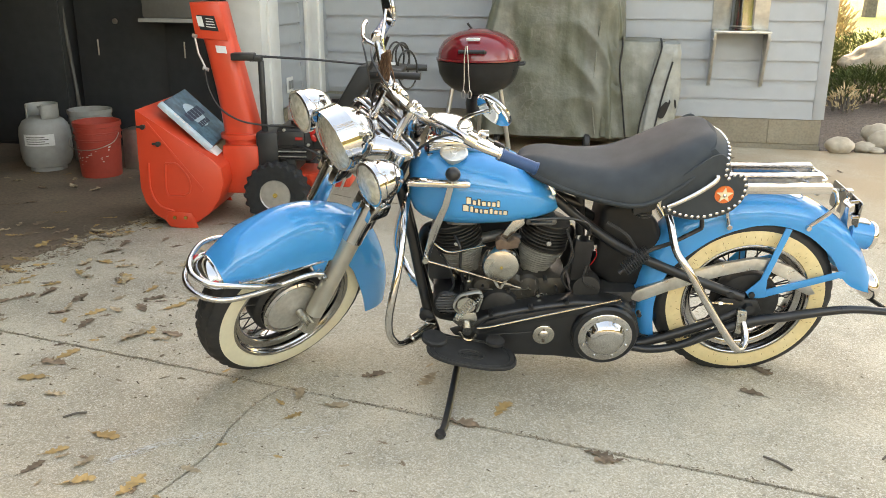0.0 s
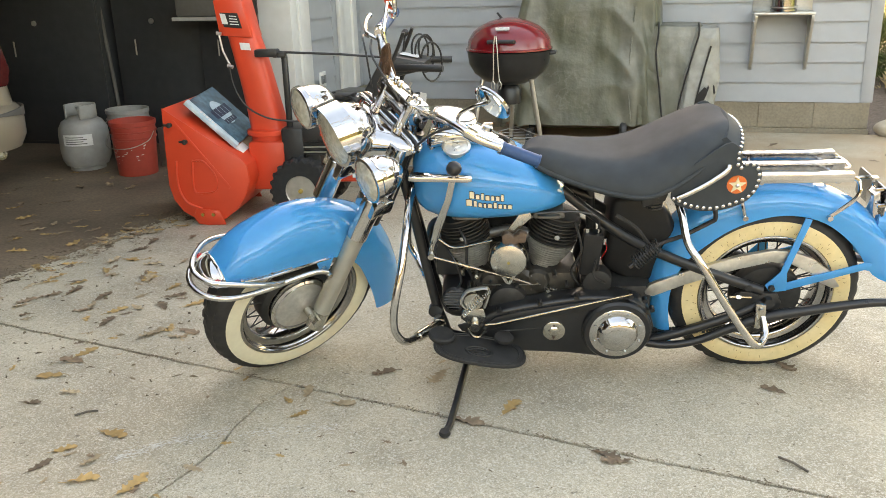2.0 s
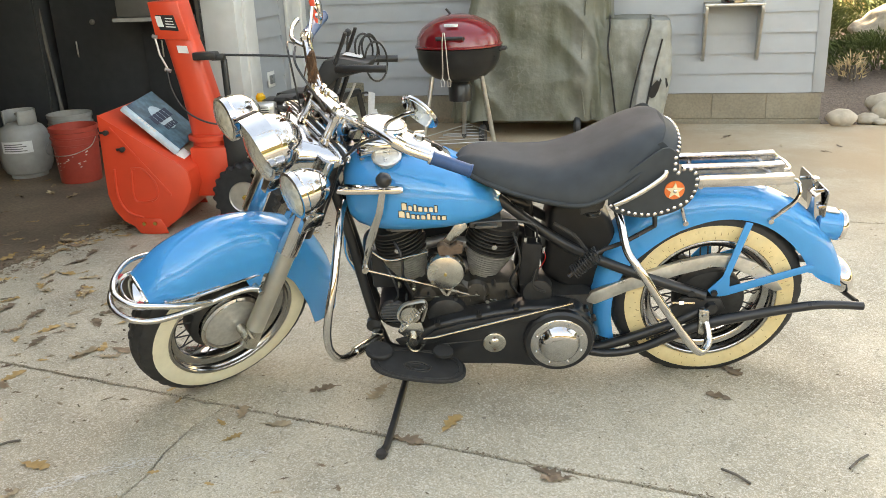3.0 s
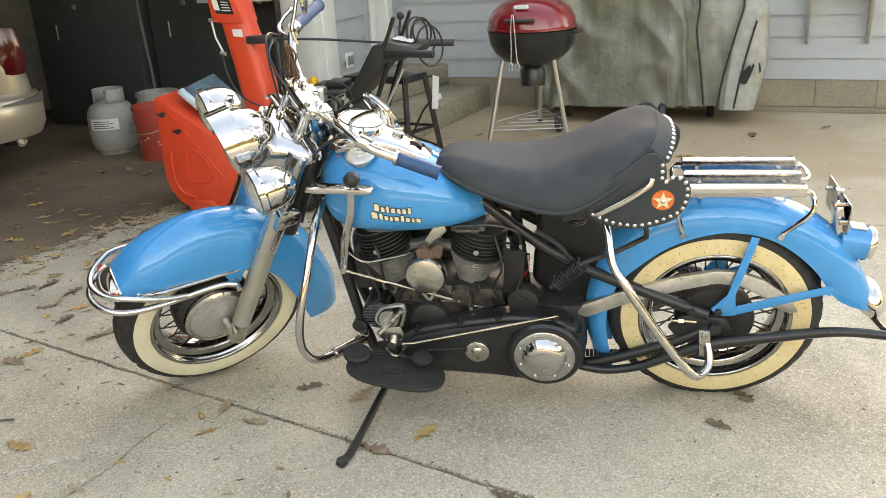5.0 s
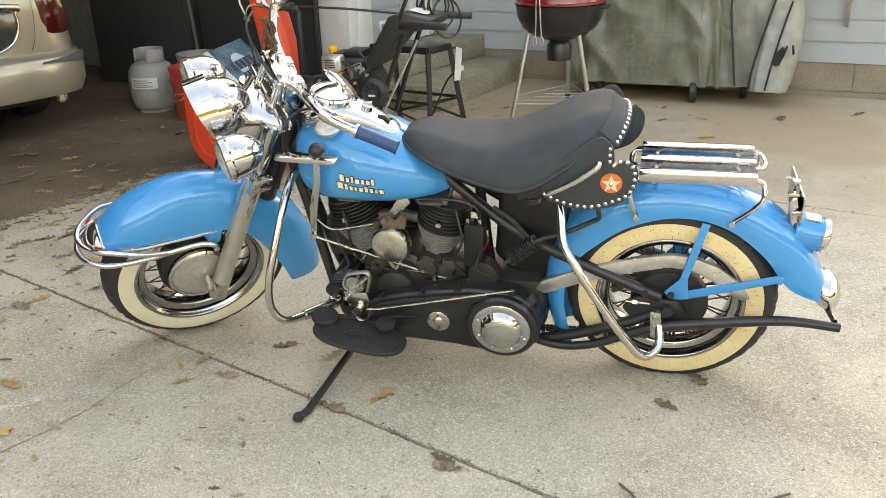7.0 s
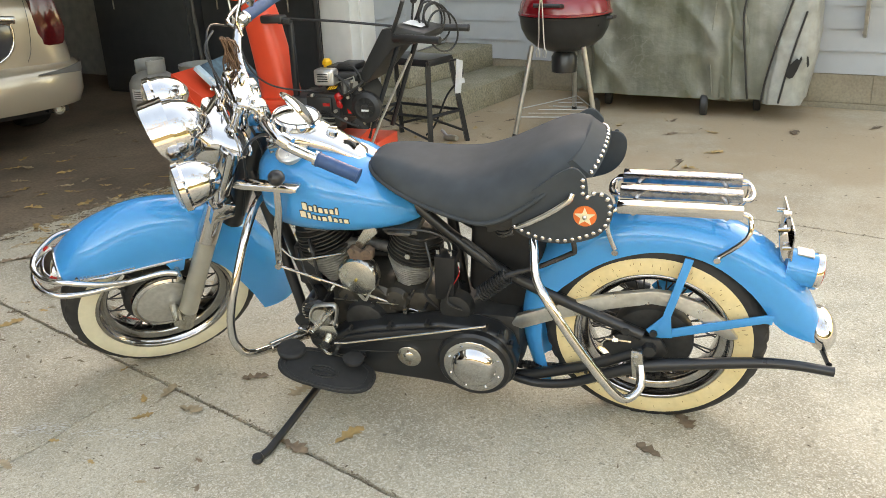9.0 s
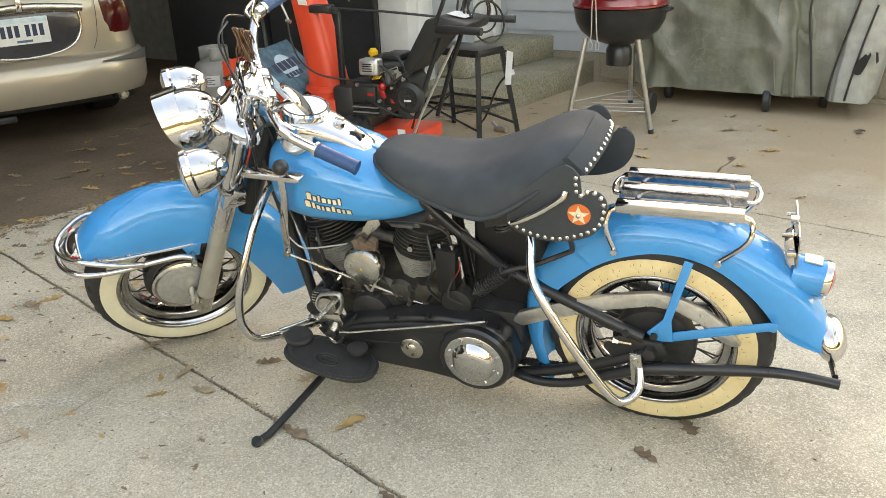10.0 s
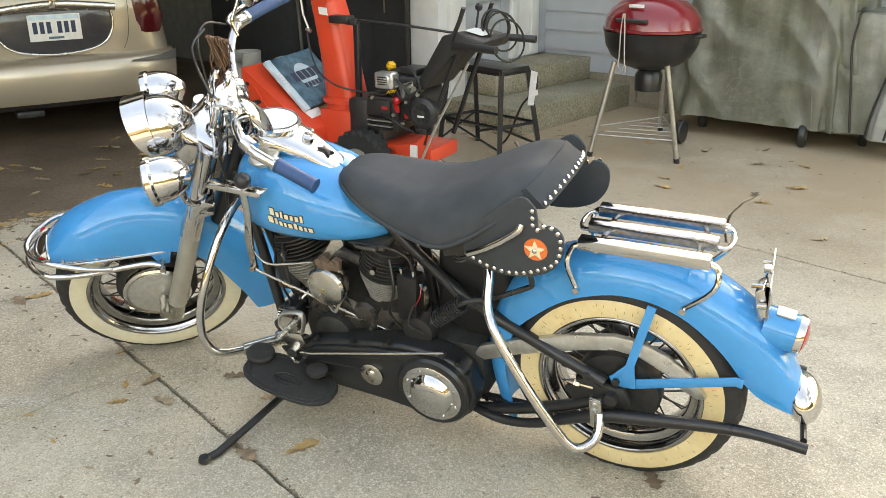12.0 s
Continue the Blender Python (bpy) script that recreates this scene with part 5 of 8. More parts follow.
B("horn_bracket", joined(slab([(-0.845, 0.515), (-0.775, 0.525), (-0.77, 0.555), (-0.79, 0.562), (-0.81, 0.545), (-0.83, 0.560), (-0.85, 0.55)], -0.125, -0.105, XZ, 0.003), tube([(-0.836, -0.13, 0.548), (-0.836, -0.10, 0.548)], 0.011, 10), tube([(-0.79, -0.13, 0.548), (-0.79, -0.10, 0.548)], 0.011, 10)), RUST, horn, "rust-brown horn bracket")
B("horn_strap", slab([(-0.835, 0.555), (-0.815, 0.545), (-0.755, 0.605), (-0.76, 0.622), (-0.79, 0.622)], -0.108, -0.098, XZ, 0.002), CHROME_DULL, horn)
B("intake_manifold", tube([(-0.91, -0.02, 0.50), (-0.83, -0.02, 0.52), (-0.74, -0.02, 0.50)], 0.018, 12), DARK_ALU, eng)
B("oil_line", tube([(-1.05, -0.14, 0.555), (-1.0, -0.15, 0.525), (-0.93, -0.12, 0.52), (-0.88, -0.10, 0.522)], 0.0032, 8, smooth_path=5), CHROME_DULL, eng)
B("generator", joined(tube([(-1.0, -0.10, 0.30), (-1.0, 0.10, 0.30)], 0.048, 24)), BLACK, eng)
gen = B("generator_grille", lathe([(-0.108, 0.001), (-0.108, 0.040), (-0.100, 0.046)], (-1.0, 0, 0.305), (0, 1, 0), 28), BLACK, eng)
for k in range(7):
    z = 0.305 + (k - 3) * 0.0105
    wv = math.sqrt(max(0.0, 0.04 ** 2 - (z - 0.305) ** 2))
    B("grille_slat", box(-1.0 - wv, -1.0 + wv, -0.113, -0.107, z - 0.0024, z + 0.0024), CHROME, gen)

# -- primary cover and clutch --
PRIM = [(-0.955, 0.205), (-0.935, 0.262), (-0.875, 0.298), (-0.79, 0.318), (-0.69, 0.337), (-0.58, 0.354), (-0.48, 0.352), (-0.42, 0.335), (-0.38, 0.300), (-0.362, 0.235), (-0.375, 0.172), (-0.42, 0.128), (-0.48, 0.112), (-0.55, 0.122), (-0.64, 0.134), (-0.80, 0.142), (-0.92, 0.155)]
prim = B("primary_cover", slab(PRIM, -0.172, -0.10, XZ, 0.012, 3), BLACK, label="black tin primary chain cover")
B("cover_ridge", slab([(-0.93, 0.235), (-0.87, 0.285), (-0.79, 0.306), (-0.69, 0.325), (-0.58, 0.342), (-0.50, 0.342), (-0.56, 0.31), (-0.62, 0.30), (-0.80, 0.265), (-0.88, 0.235)], -0.184, -0.168, XZ, 0.006), BLACK, prim)
B("clutch_bulge", lathe([(-0.195, 0.103), (-0.187, 0.110), (-0.165, 0.112)], (-0.482, 0, 0.232), (0, 1, 0), 44), BLACK, prim)
B("derby_cover", lathe([(-0.193, 0.088), (-0.197, 0.089), (-0.199, 0.086), (-0.199, 0.066), (-0.206, 0.061), (-0.214, 0.057), (-0.221, 0.048), (-0.225, 0.034), (-0.2265, 0.001)], (-0.482, 0, 0.230), (0, 1, 0), 48), CHROME, prim, "domed chrome derby cover with screws")
for k in range(8):
    a = 2 * math.pi * (k + 0.5) / 8
    B("cover_screw", lathe([(-0.199, 0.005), (-0.2025, 0.0045), (-0.2035, 0.001)], (-0.482 + 0.077 * math.cos(a), 0, 0.230 + 0.077 * math.sin(a)), (0, 1, 0), 10), CHROME, prim)
B("inspection_cap", lathe([(-0.172, 0.035), (-0.179, 0.036), (-0.181, 0.033), (-0.181, 0.018), (-0.186, 0.012), (-0.187, 0.001)], (-0.683, 0, 0.228), (0, 1, 0), 32), CHROME_DULL, prim, "round metal inspection cap")
for s in (-1, 1):
    B("cap_screw", tube([(-0.683, -0.180, 0.228 + s * 0.022), (-0.683, -0.184, 0.228 + s * 0.022)], 0.0042, 8), RUST, prim)
B("cover_screw", lathe([(-0.172, 0.013), (-0.180, 0.014), (-0.181, 0.010), (-0.177, 0.008), (-0.178, 0.001)], (-0.835, 0, 0.212), (0, 1, 0), 20), BLACK, prim)
B("cover_lip", tube([(-0.867, -0.1725, 0.224), (-0.79, -0.1725, 0.230), (-0.722, -0.1725, 0.236)], 0.0022, 6), IRON, prim, "pressed edge in the cover")
B("clutch_rod", tube([(-0.905, -0.20, 0.268), (-0.87, -0.198, 0.270), (-0.441, -0.178, 0.366)], 0.0036, 8), CHROME_DULL, prim, "thin chrome clutch rod")
for x, z in ((-0.86, 0.310), (-0.73, 0.337), (-0.615, 0.358), (-0.40, 0.345), (-0.375, 0.31), (-0.445, 0.36)):
    B("cover_bolt", tube([(x, -0.165, z), (x, -0.185, z - 0.002)], 0.008, 8), BLACK, prim)

# -- gearbox, oil tank, battery, frame --
B("gearbox", joined(box(-0.60, -0.36, -0.10, 0.10, 0.16, 0.35, 0.03), lathe([(-0.13, 0.03), (-0.125, 0.045), (-0.09, 0.05)], (-0.545, 0, 0.375), (0, 1, 0), 24)), IRON, label="dark gearbox casting")
B("oil_tank", slab([(-0.525, 0.39), (-0.50, 0.63), (-0.40, 0.645), (-0.320, 0.59), (-0.275, 0.48), (-0.29, 0.345), (-0.42, 0.32)], -0.046, 0.125, XZ, 0.025, 3), SATIN_BLACK, label="black oil tank")
bt = B("battery_box", slab([(-0.602, 0.405), (-0.546, 0.400), (-0.532, 0.545), (-0.592, 0.550)], -0.122, -0.075, XZ, 0.004), SATIN_BLACK, label="black regulator box")
for x, z in ((-0.582, 0.556), (-0.546, 0.554), (-0.527, 0.520)):
    B("terminal", tube([(x, -0.108, z - 0.010), (x, -0.108, z + 0.010)], 0.0065, 8), CHROME, bt)
B("wire", tube([(-0.546, -0.108, 0.562), (-0.556, -0.112, 0.605), (-0.62, -0.11, 0.625), (-0.74, -0.10, 0.615)], 0.0042, 6, smooth_path=5), BLACK, bt)
B("wire", tube([(-0.527, -0.112, 0.52), (-0.522, -0.125, 0.50), (-0.540, -0.128, 0.465)], 0.0013, 6, smooth_path=4), RED_GLASS, bt, "short red wire")
coil = [(-0.445 + 0.073 * t / 96 - 0.012 * math.sin(t * 0.75), -0.192 + 0.020 * t / 96 + 0.022 * math.cos(t * 0.75), 0.485 + 0.055 * t / 96 + 0.018 * math.sin(t * 0.75)) for t in range(97)]
B("clutch_spring", tube(coil, 0.0024, 6), BLACK, label="black coil spring")
B("spring_rod", tube([(-0.46, -0.196, 0.474), (-0.372, -0.172, 0.540), (-0.300, -0.150, 0.556), (-0.215, -0.13, 0.592), (-0.20, -0.13, 0.605), (-0.205, -0.13, 0.64)], 0.007, 10, smooth_path=3), BLACK)
frm = B("frame", joined(*[tube([(-1.17, s * 0.012, 0.76), (-1.125, s * 0.025, 0.55), (-1.085, s * 0.04, 0.33), (-1.05, s * 0.06, 0.20), (-0.98, s * 0.075, 0.135), (-0.60, s * 0.085, 0.125), (-0.38, s * 0.10, 0.135), (-0.15, s * 0.115, 0.22), (0.0, s * 0.112, 0.295)], 0.0165, 12, smooth_path=4) for s in (-1, 1)],
      *[tube([(-0.66, s * 0.035, 0.665), (-0.537, s * 0.055, 0.567), (-0.403, s * 0.075, 0.483), (-0.20, s * 0.095, 0.40), (-0.02, s * 0.112, 0.335)], 0.0165, 12, smooth_path=4) for s in (-1, 1)],
      tube([(-1.15, 0, 0.80), (-0.90, 0, 0.72), (-0.66, 0, 0.66), (-0.56, 0, 0.62)], 0.017, 12), tube([(-0.57, 0, 0.66), (-0.53, 0, 0.14)], 0.016, 12)), BLACK, label="black tubular steel frame")
for s in (-1, 1):
    B("axle_plate", joined(slab([(-0.085, 0.335), (0.03, 0.325), (0.05, 0.285), (0.03, 0.255), (-0.10, 0.25), (-0.13, 0.29)], s * 0.100, s * 0.118, XZ, 0.006), tube([(0.0, s * 0.11, 0.30), (0.0, s * 0.140, 0.30)], 0.019, 6), tube([(-0.065, s * 0.10, 0.350), (-0.065, s * 0.125, 0.350)], 0.012, 8)), IRON, frm, "black axle plate with its nut")
B("chain_adjuster", joined(tube([(-0.12, -0.115, 0.315), (-0.05, -0.115, 0.312)], 0.006, 8), tube([(-0.10, -0.115, 0.314), (-0.085, -0.115, 0.313)], 0.010, 6)), CHROME_DULL, frm)
B("frame_lug", joined(tube([(-1.072, -0.045, 0.235), (-1.072, -0.072, 0.235)], 0.024, 14)), BLACK, frm)
B("chain_guard", slab([(-0.392, 0.318), (-0.372, 0.350), (-0.263, 0.398), (-0.10, 0.452), (0.0, 0.472), (0.06, 0.468), (0.13, 0.440), (0.19, 0.392), (0.228, 0.338), (0.205, 0.332), (0.165, 0.352), (0.12, 0.392), (0.06, 0.424), (0.0, 0.430), (-0.10, 0.405), (-0.26, 0.350), (-0.36, 0.306)], -0.098, -0.080, XZ, 0.003), GUARD_METAL, label="dull whitish metal chain guard")
ch = bmesh.new()
for k in range(36):
    x, z = -0.40 + 0.012 * k, 0.155
    bm_box(ch, x, x + 0.0105, -0.085 + 0.004 * (k % 2), -0.062, z - 0.008 + 0.0003 * k, z + 0.006 + 0.0003 * k)
B("drive_chain", ch, IRON, label="greasy drive chain", smooth=0)
for s in (-1, 1):
    B("exhaust_pipe", tube([(-0.46, s * 0.10, 0.155), (-0.33, s * 0.125, 0.135), (-0.22, s * 0.135, 0.155), (-0.12, s * 0.14, 0.205), (-0.02, s * 0.14, 0.248), (0.10, s * 0.140, 0.272), (0.28, s * 0.142, 0.302), (0.37, s * 0.143, 0.306), (0.465 if s < 0 else 0.43, s * 0.143, 0.297)], lambda t: 0.0132 + 0.005 * max(0, 1 - abs(t - 0.55) / 0.3), 14, smooth_path=4), BLACK, label="black exhaust pipe with a tapered silencer")
    B("rear_crash_bar", tube([(-0.315, s * 0.115, 0.665), (-0.304, s * 0.150, 0.624), (-0.291, s * 0.20, 0.558), (-0.253, s * 0.235, 0.506), (-0.19, s * 0.25, 0.405), (-0.125, s * 0.255, 0.305), (-0.075, s * 0.253, 0.235), (-0.045, s * 0.235, 0.212), (-0.018, s * 0.195, 0.222), (-0.020, s * 0.16, 0.26), (-0.034, s * 0.135, 0.295)], 0.0125, 14, smooth_path=5), CHROME, label="chrome rear crash bar")
    B("bar_clamp", joined(slab([(-0.048, 0.315), (-0.015, 0.312), (-0.012, 0.275), (-0.025, 0.22), (-0.043, 0.225), (-0.046, 0.28)], s * 0.145, s * 0.165, XZ, 0.005), tube([(-0.031, s * 0.16, 0.296), (-0.031, s * 0.175, 0.296)], 0.009, 6)), CHROME_DULL, label="metal crash bar clamp")
    B("front_crash_bar", tube([(-1.13, s * 0.035, 0.668), (-1.136, s * 0.09, 0.652), (-1.143, s * 0.17, 0.592), (-1.156, s * 0.235, 0.505), (-1.175, s * 0.268, 0.42), (-1.186, s * 0.280, 0.35), (-1.182, s * 0.283, 0.295), (-1.158, s * 0.268, 0.252), (-1.125, s * 0.205, 0.224), (-1.05, s * 0.09, 0.205)], 0.0125, 14, smooth_path=5), CHROME, label="chrome front crash bar")
    B("bar_sleeve", joined(tube([(-1.122, s * 0.200, 0.223), (-1.052, s * 0.092, 0.206)], 0.0175, 14), slab([(-1.085, 0.192), (-1.045, 0.188), (-1.040, 0.226), (-1.075, 0.230)], s * 0.075, s * 0.105, XZ, 0.004)), CHROME_DULL, label="dull metal crash bar sleeve")
    # footboards
    board = []
    for k in range(28):
        a = 2 * math.pi * k / 28
        board.append((-0.922 + 0.150 * math.copysign(abs(math.cos(a)) ** 0.75, math.cos(a)), -0.248 + 0.078 * math.copysign(abs(math.sin(a)) ** 0.8, math.sin(a))))
    tilt = Matrix.Translation((-0.922, 0, 0.203)) @ Matrix.Rotation(radians(10.5), 4, "Y") @ Matrix.Translation((0.922, 0, -0.203))
    bm = slab([(x, y if s < 0 else -y) for x, y in board], 0.196, 0.207, XY, 0.004)
    bm.transform(tilt)
    fb = B("footboard", bm, RUBBER, label="black rubber-topped oval footboard")
    ring = [(-0.925 + 0.042 * math.cos(2 * math.pi * k / 24), s * (0.262 + 0.024 * math.sin(2 * math.pi * k / 24)), 0.2085) for k in range(25)]
    rims = [[(-0.922 + (x + 0.922) * f, (y if s < 0 else -y) * f + s * 0.248 * (1 - f), 0.2075) for x, y in board + board[:1]] for f in (0.96, 0.84)]
    inner = [(-0.925 + (p[0] + 0.925) * 0.62, s * 0.262 + (p[1] - s * 0.262) * 0.62, p[2]) for p in ring]
    bm = joined(tube(ring, 0.0028, 6), tube(inner, 0.0022, 6), *[tube(r_, 0.0022, 6) for r_ in rims], box(-0.965, -0.885, s * 0.262 - 0.0035, s * 0.262 + 0.0035, 0.2065, 0.2105))
    bm.transform(tilt)
    B("tread_emblem", bm, IRON, fb, "raised worn tread lines")
    B("board_bracket", tube([(-0.95, s * 0.10, 0.16), (-0.95, s * 0.20, 0.19)], 0.013, 10), BLACK, fb)
ped = B("clutch_pedal", lathe([(0, 0.001), (0, 0.042), (0.010, 0.043), (0.016, 0.038), (0.017, 0.001)], (-1.045, -0.215, 0.232), (0.18, 0, 1), 28), RUBBER, label="round black rubber rocker clutch pedal")
B("heel_pad", lathe([(0, 0.001), (0, 0.030), (0.010, 0.031), (0.014, 0.001)], (-0.845, -0.215, 0.222), (0.1, 0, 1), 24), RUBBER, ped)
ped = B("pedal_bracket", tube([(-0.950, -0.174, 0.305), (-0.979, -0.174, 0.335), (-0.963, -0.174, 0.375), (-0.930, -0.174, 0.387), (-0.898, -0.174, 0.390), (-0.891, -0.174, 0.368), (-0.905, -0.174, 0.320)], 0.008, 10, flat=(0.005, 0.010), smooth_path=5, up=(0, 1, 0)), GUARD_METAL, label="chrome clutch pedal bracket with a coil spring")
B("pedal_plate", joined(slab([(-0.972, 0.312), (-0.908, 0.316), (-0.900, 0.280), (-0.918, 0.255), (-0.960, 0.258), (-0.985, 0.280)], -0.180, -0.170, XZ, 0.004), tube([(-0.940, -0.184, 0.345), (-0.940, -0.166, 0.345)], 0.030, 20)), CHROME_DULL, ped)
B("pedal_arm", slab([(-0.955, 0.262), (-0.915, 0.258), (-0.880, 0.236), (-0.905, 0.224), (-0.935, 0.212), (-0.980, 0.228), (-0.995, 0.250)], -0.178, -0.168, XZ, 0.004), IRON, ped, "black pedal arm")
coil = [(-0.976 + 0.086 * t / 120 + 0.007 * math.cos(t * 0.75) * 0.6, -0.200 + 0.0085 * math.sin(t * 0.75), 0.300 + 0.092 * t / 120 - 0.007 * math.cos(t * 0.75) * 0.7) for t in range(121)]
B("return_spring", tube(coil, 0.0018, 6), CHROME_DULL, ped, "coil return spring")
B("pedal_pivot", joined(tube([(-0.937, -0.12, 0.255), (-0.937, -0.20, 0.255)], 0.016, 12), tube([(-0.96, -0.19, 0.25), (-0.945, -0.19, 0.22), (-0.92, -0.19, 0.218), (-0.905, -0.19, 0.24)], 0.006, 8, smooth_path=4)), CHROME_DULL, ped)
B("side_stand", joined(tube([(-0.955, -0.10, 0.125), (-0.965, -0.19, 0.118), (-0.995, -0.40, 0.112), (-1.012, -0.505, 0.110), (-1.025, -0.545, 0.116)], 0.0115, 12), lathe([(-0.008, 0.014), (0, 0.018), (0.010, 0.014)], (-1.024, -0.545, 0.117), (0, 0, 1), 14), slab([(-0.975, 0.105), (-0.93, 0.105), (-0.93, 0.14), (-0.965, 0.14)], -0.19, -0.12, XZ, 0.004)), BLACK, label="black side stand")

# ---- things round the motorcycle ----
LAMP_RED = mat("dark_red_lamp_plastic", (0.075, 0.007, 0.008), 0.12, coat=0.4, vary=0.15, scale=60)
CABINET = mat("black_cabinet_steel", (0.05, 0.052, 0.055), 0.4, vary=0.15, scale=12, rough_vary=0.1)
STEEL = mat("galvanised_steel", (0.52, 0.51, 0.48), 0.35, 0.9, vary=0.12, scale=30, rough_vary=0.1)
BLACK_PLASTIC = mat("black_plastic", (0.022, 0.022, 0.022), 0.45, vary=0.15, scale=30, bump=0.1, bump_scale=200)
CAR_PAINT = mat("champagne_car_paint", (0.46, 0.39, 0.30), 0.28, 0.45, coat=0.7, vary=0.03, scale=5)
DARK_GLASS = mat("smoked_lamp_plastic", (0.05, 0.05, 0.055), 0.15, coat=0.5, vary=0.1)
GREY_STRIP = mat("grey_bumper_strip", (0.13, 0.125, 0.115), 0.5, vary=0.08)
TANK_GREY = mat("dirty_white_cylinder_paint", (0.36, 0.355, 0.335), 0.5, vary=0.1, scale=20, second=(0.25, 0.24, 0.215), second_scale=6)
BUCKET = mat("red_bucket_plastic", (0.48, 0.055, 0.035), 0.5, vary=0.08, second=(0.40, 0.07, 0.05), second_scale=8)
PALE = mat("pale_label", (0.72, 0.72, 0.70), 0.6, vary=0.08, scale=50)
CARD_BLUE = mat("printed_blue_carton", (0.016, 0.065, 0.105), 0.4, vary=0.5, scale=26, second=(0.15, 0.31, 0.38), second_scale=16, second_amount=0.5, detail=9)
CARD_PALE = mat("pale_blue_carton_print", (0.42, 0.60, 0.68), 0.45, vary=0.15, scale=20, second=(0.70, 0.76, 0.78), second_scale=10)
CARD_BROWN = mat("raw_cardboard", (0.40, 0.29, 0.18), 0.8, vary=0.1, scale=40)
NAVY = mat("navy_print", (0.015, 0.03, 0.07), 0.5)
MAROON = mat("maroon_enamel", (0.20, 0.008, 0.012), 0.2, coat=0.5, vary=0.06, scale=8, second=(0.26, 0.02, 0.025), second_scale=3)
YELLOW = mat("yellow_plastic", (0.80, 0.42, 0.02), 0.45, vary=0.05)
TYRE = mat("snow_tyre_rubber", (0.018, 0.018, 0.018), 0.8, vary=0.3, scale=40, bump=0.3)
STONE = mat("field_stone", (0.44, 0.37, 0.28), 0.85, vary=0.25, scale=14, bump=0.6, bump_scale=30, second=(0.34, 0.30, 0.26), second_scale=4, distance=0.01, island=0.12)
LEAF_GREEN = mat("evergreen_needles", (0.055, 0.085, 0.02), 0.8, vary=0.4, scale=6, second=(0.11, 0.12, 0.03), second_scale=2)
DRY = mat("dry_straw_twigs", (0.50, 0.38, 0.22), 0.8, vary=0.3, scale=10)
BARK = mat("grey_bark", (0.12, 0.10, 0.08), 0.9, vary=0.3, scale=12, bump=0.8)


def blob(r, seed, squash=(1, 1, 1), amp=0.2, sub=3):
    bm = bmesh.new()
    bmesh.ops.create_icosphere(bm, subdivisions=sub, radius=1)
    o = Vector((seed * 3.1, seed * 1.7, 0))
    for v in bm.verts:
        v.co = v.co * (1 + amp * noise.noise(v.co * 1.3 + o) + amp * 0.4 * noise.noise(v.co * 3.1 + o))
        v.co = Vector((v.co.x * squash[0], v.co.y * squash[1], v.co.z * squash[2])) * r
    return bm


# -- kettle barbecue --
g = thing("kettle_grill", "maroon kettle barbecue with a black bowl on three metal legs", "barbecue", Matrix.Translation((-0.50, 6.02, 0)))
R = 0.285
bowl = part("bowl", lathe([(0.535, 0.05), (0.54, 0.10), (0.57, 0.18), (0.62, 0.24), (0.68, R - 0.012), (0.755, R), (0.765, R + 0.006), (0.770, R - 0.004)], (0, 0, 0), (0, 0, 1), 48), BLACK, g, "black enamel bowl")
lid = part("lid", lathe([(0.772, R - 0.002), (0.772, R + 0.010), (0.782, R + 0.010), (0.787, R), (0.84, R * 0.97), (0.89, R * 0.86), (0.93, R * 0.68), (0.96, R * 0.45), (0.976, R * 0.2), (0.98, 0.001)], (0, 0, 0), (0, 0, 1), 48), MAROON, g, "glossy maroon domed lid")
part("lid_handle", joined(tube([(-0.085, -0.275, 0.84), (-0.085, -0.305, 0.845), (0.085, -0.305, 0.845), (0.085, -0.275, 0.84)], 0.012, 10)), BLACK_PLASTIC, lid, "black bar handle")
part("lid_label", box(-0.045, 0.045, -0.225, -0.205, 0.917, 0.935, 0.003), PALE, lid, "small pale label").matrix_basis = Matrix.Translation((0, -0.02, -0.005))
part("lid_vent", lathe([(0, 0.05), (0.006, 0.05), (0.008, 0.01)], (0.0, 0.09, 0.955), (0, 0.3, 1), 20), STEEL, lid)
part("vent_tab", tube([(-0.06, 0.06, 0.97), (-0.09, 0.05, 1.01)], 0.008, 8), BLACK_PLASTIC, lid)
part("side_handle", tube([(0.275, -0.03, 0.745), (0.315, -0.03, 0.75), (0.315, 0.03, 0.75), (0.275, 0.03, 0.745)], 0.012, 8), BLACK_PLASTIC, bowl)
feet = [((-0.155, -0.16, 0.585), (-0.245, -0.245, 0.0)), ((0.175, -0.14, 0.585), (0.262, -0.075, 0.0)), ((0.0, 0.20, 0.585), (-0.06, 0.375, 0.075))]
for a, b in feet:
    leg = part("leg", tube([a, b], 0.0155, 12), STEEL, g, "polished metal tube leg")
    part("leg_cap", tube([Vector(b).lerp(Vector(a), 0.05), b], 0.0175, 12), BLACK_PLASTIC, leg)
for a, b in (((-0.225, -0.23, 0.14), (0.243, -0.09, 0.14)), ((-0.222, -0.222, 0.19), (0.0, 0.27, 0.19)), ((0.24, -0.09, 0.19), (0.0, 0.27, 0.19))):
    part("shelf_wire", tube([a, b], 0.0035, 6), STEEL, g, "thin shelf wire")
for k in range(1, 6):
    t = k / 6
    part("shelf_wire", tube([Vector((-0.225, -0.23, 0.142)).lerp(Vector((0.0, 0.27, 0.19)), t), Vector((0.243, -0.09, 0.142)).lerp(Vector((0.0, 0.27, 0.19)), t)], 0.002, 6), STEEL, g)
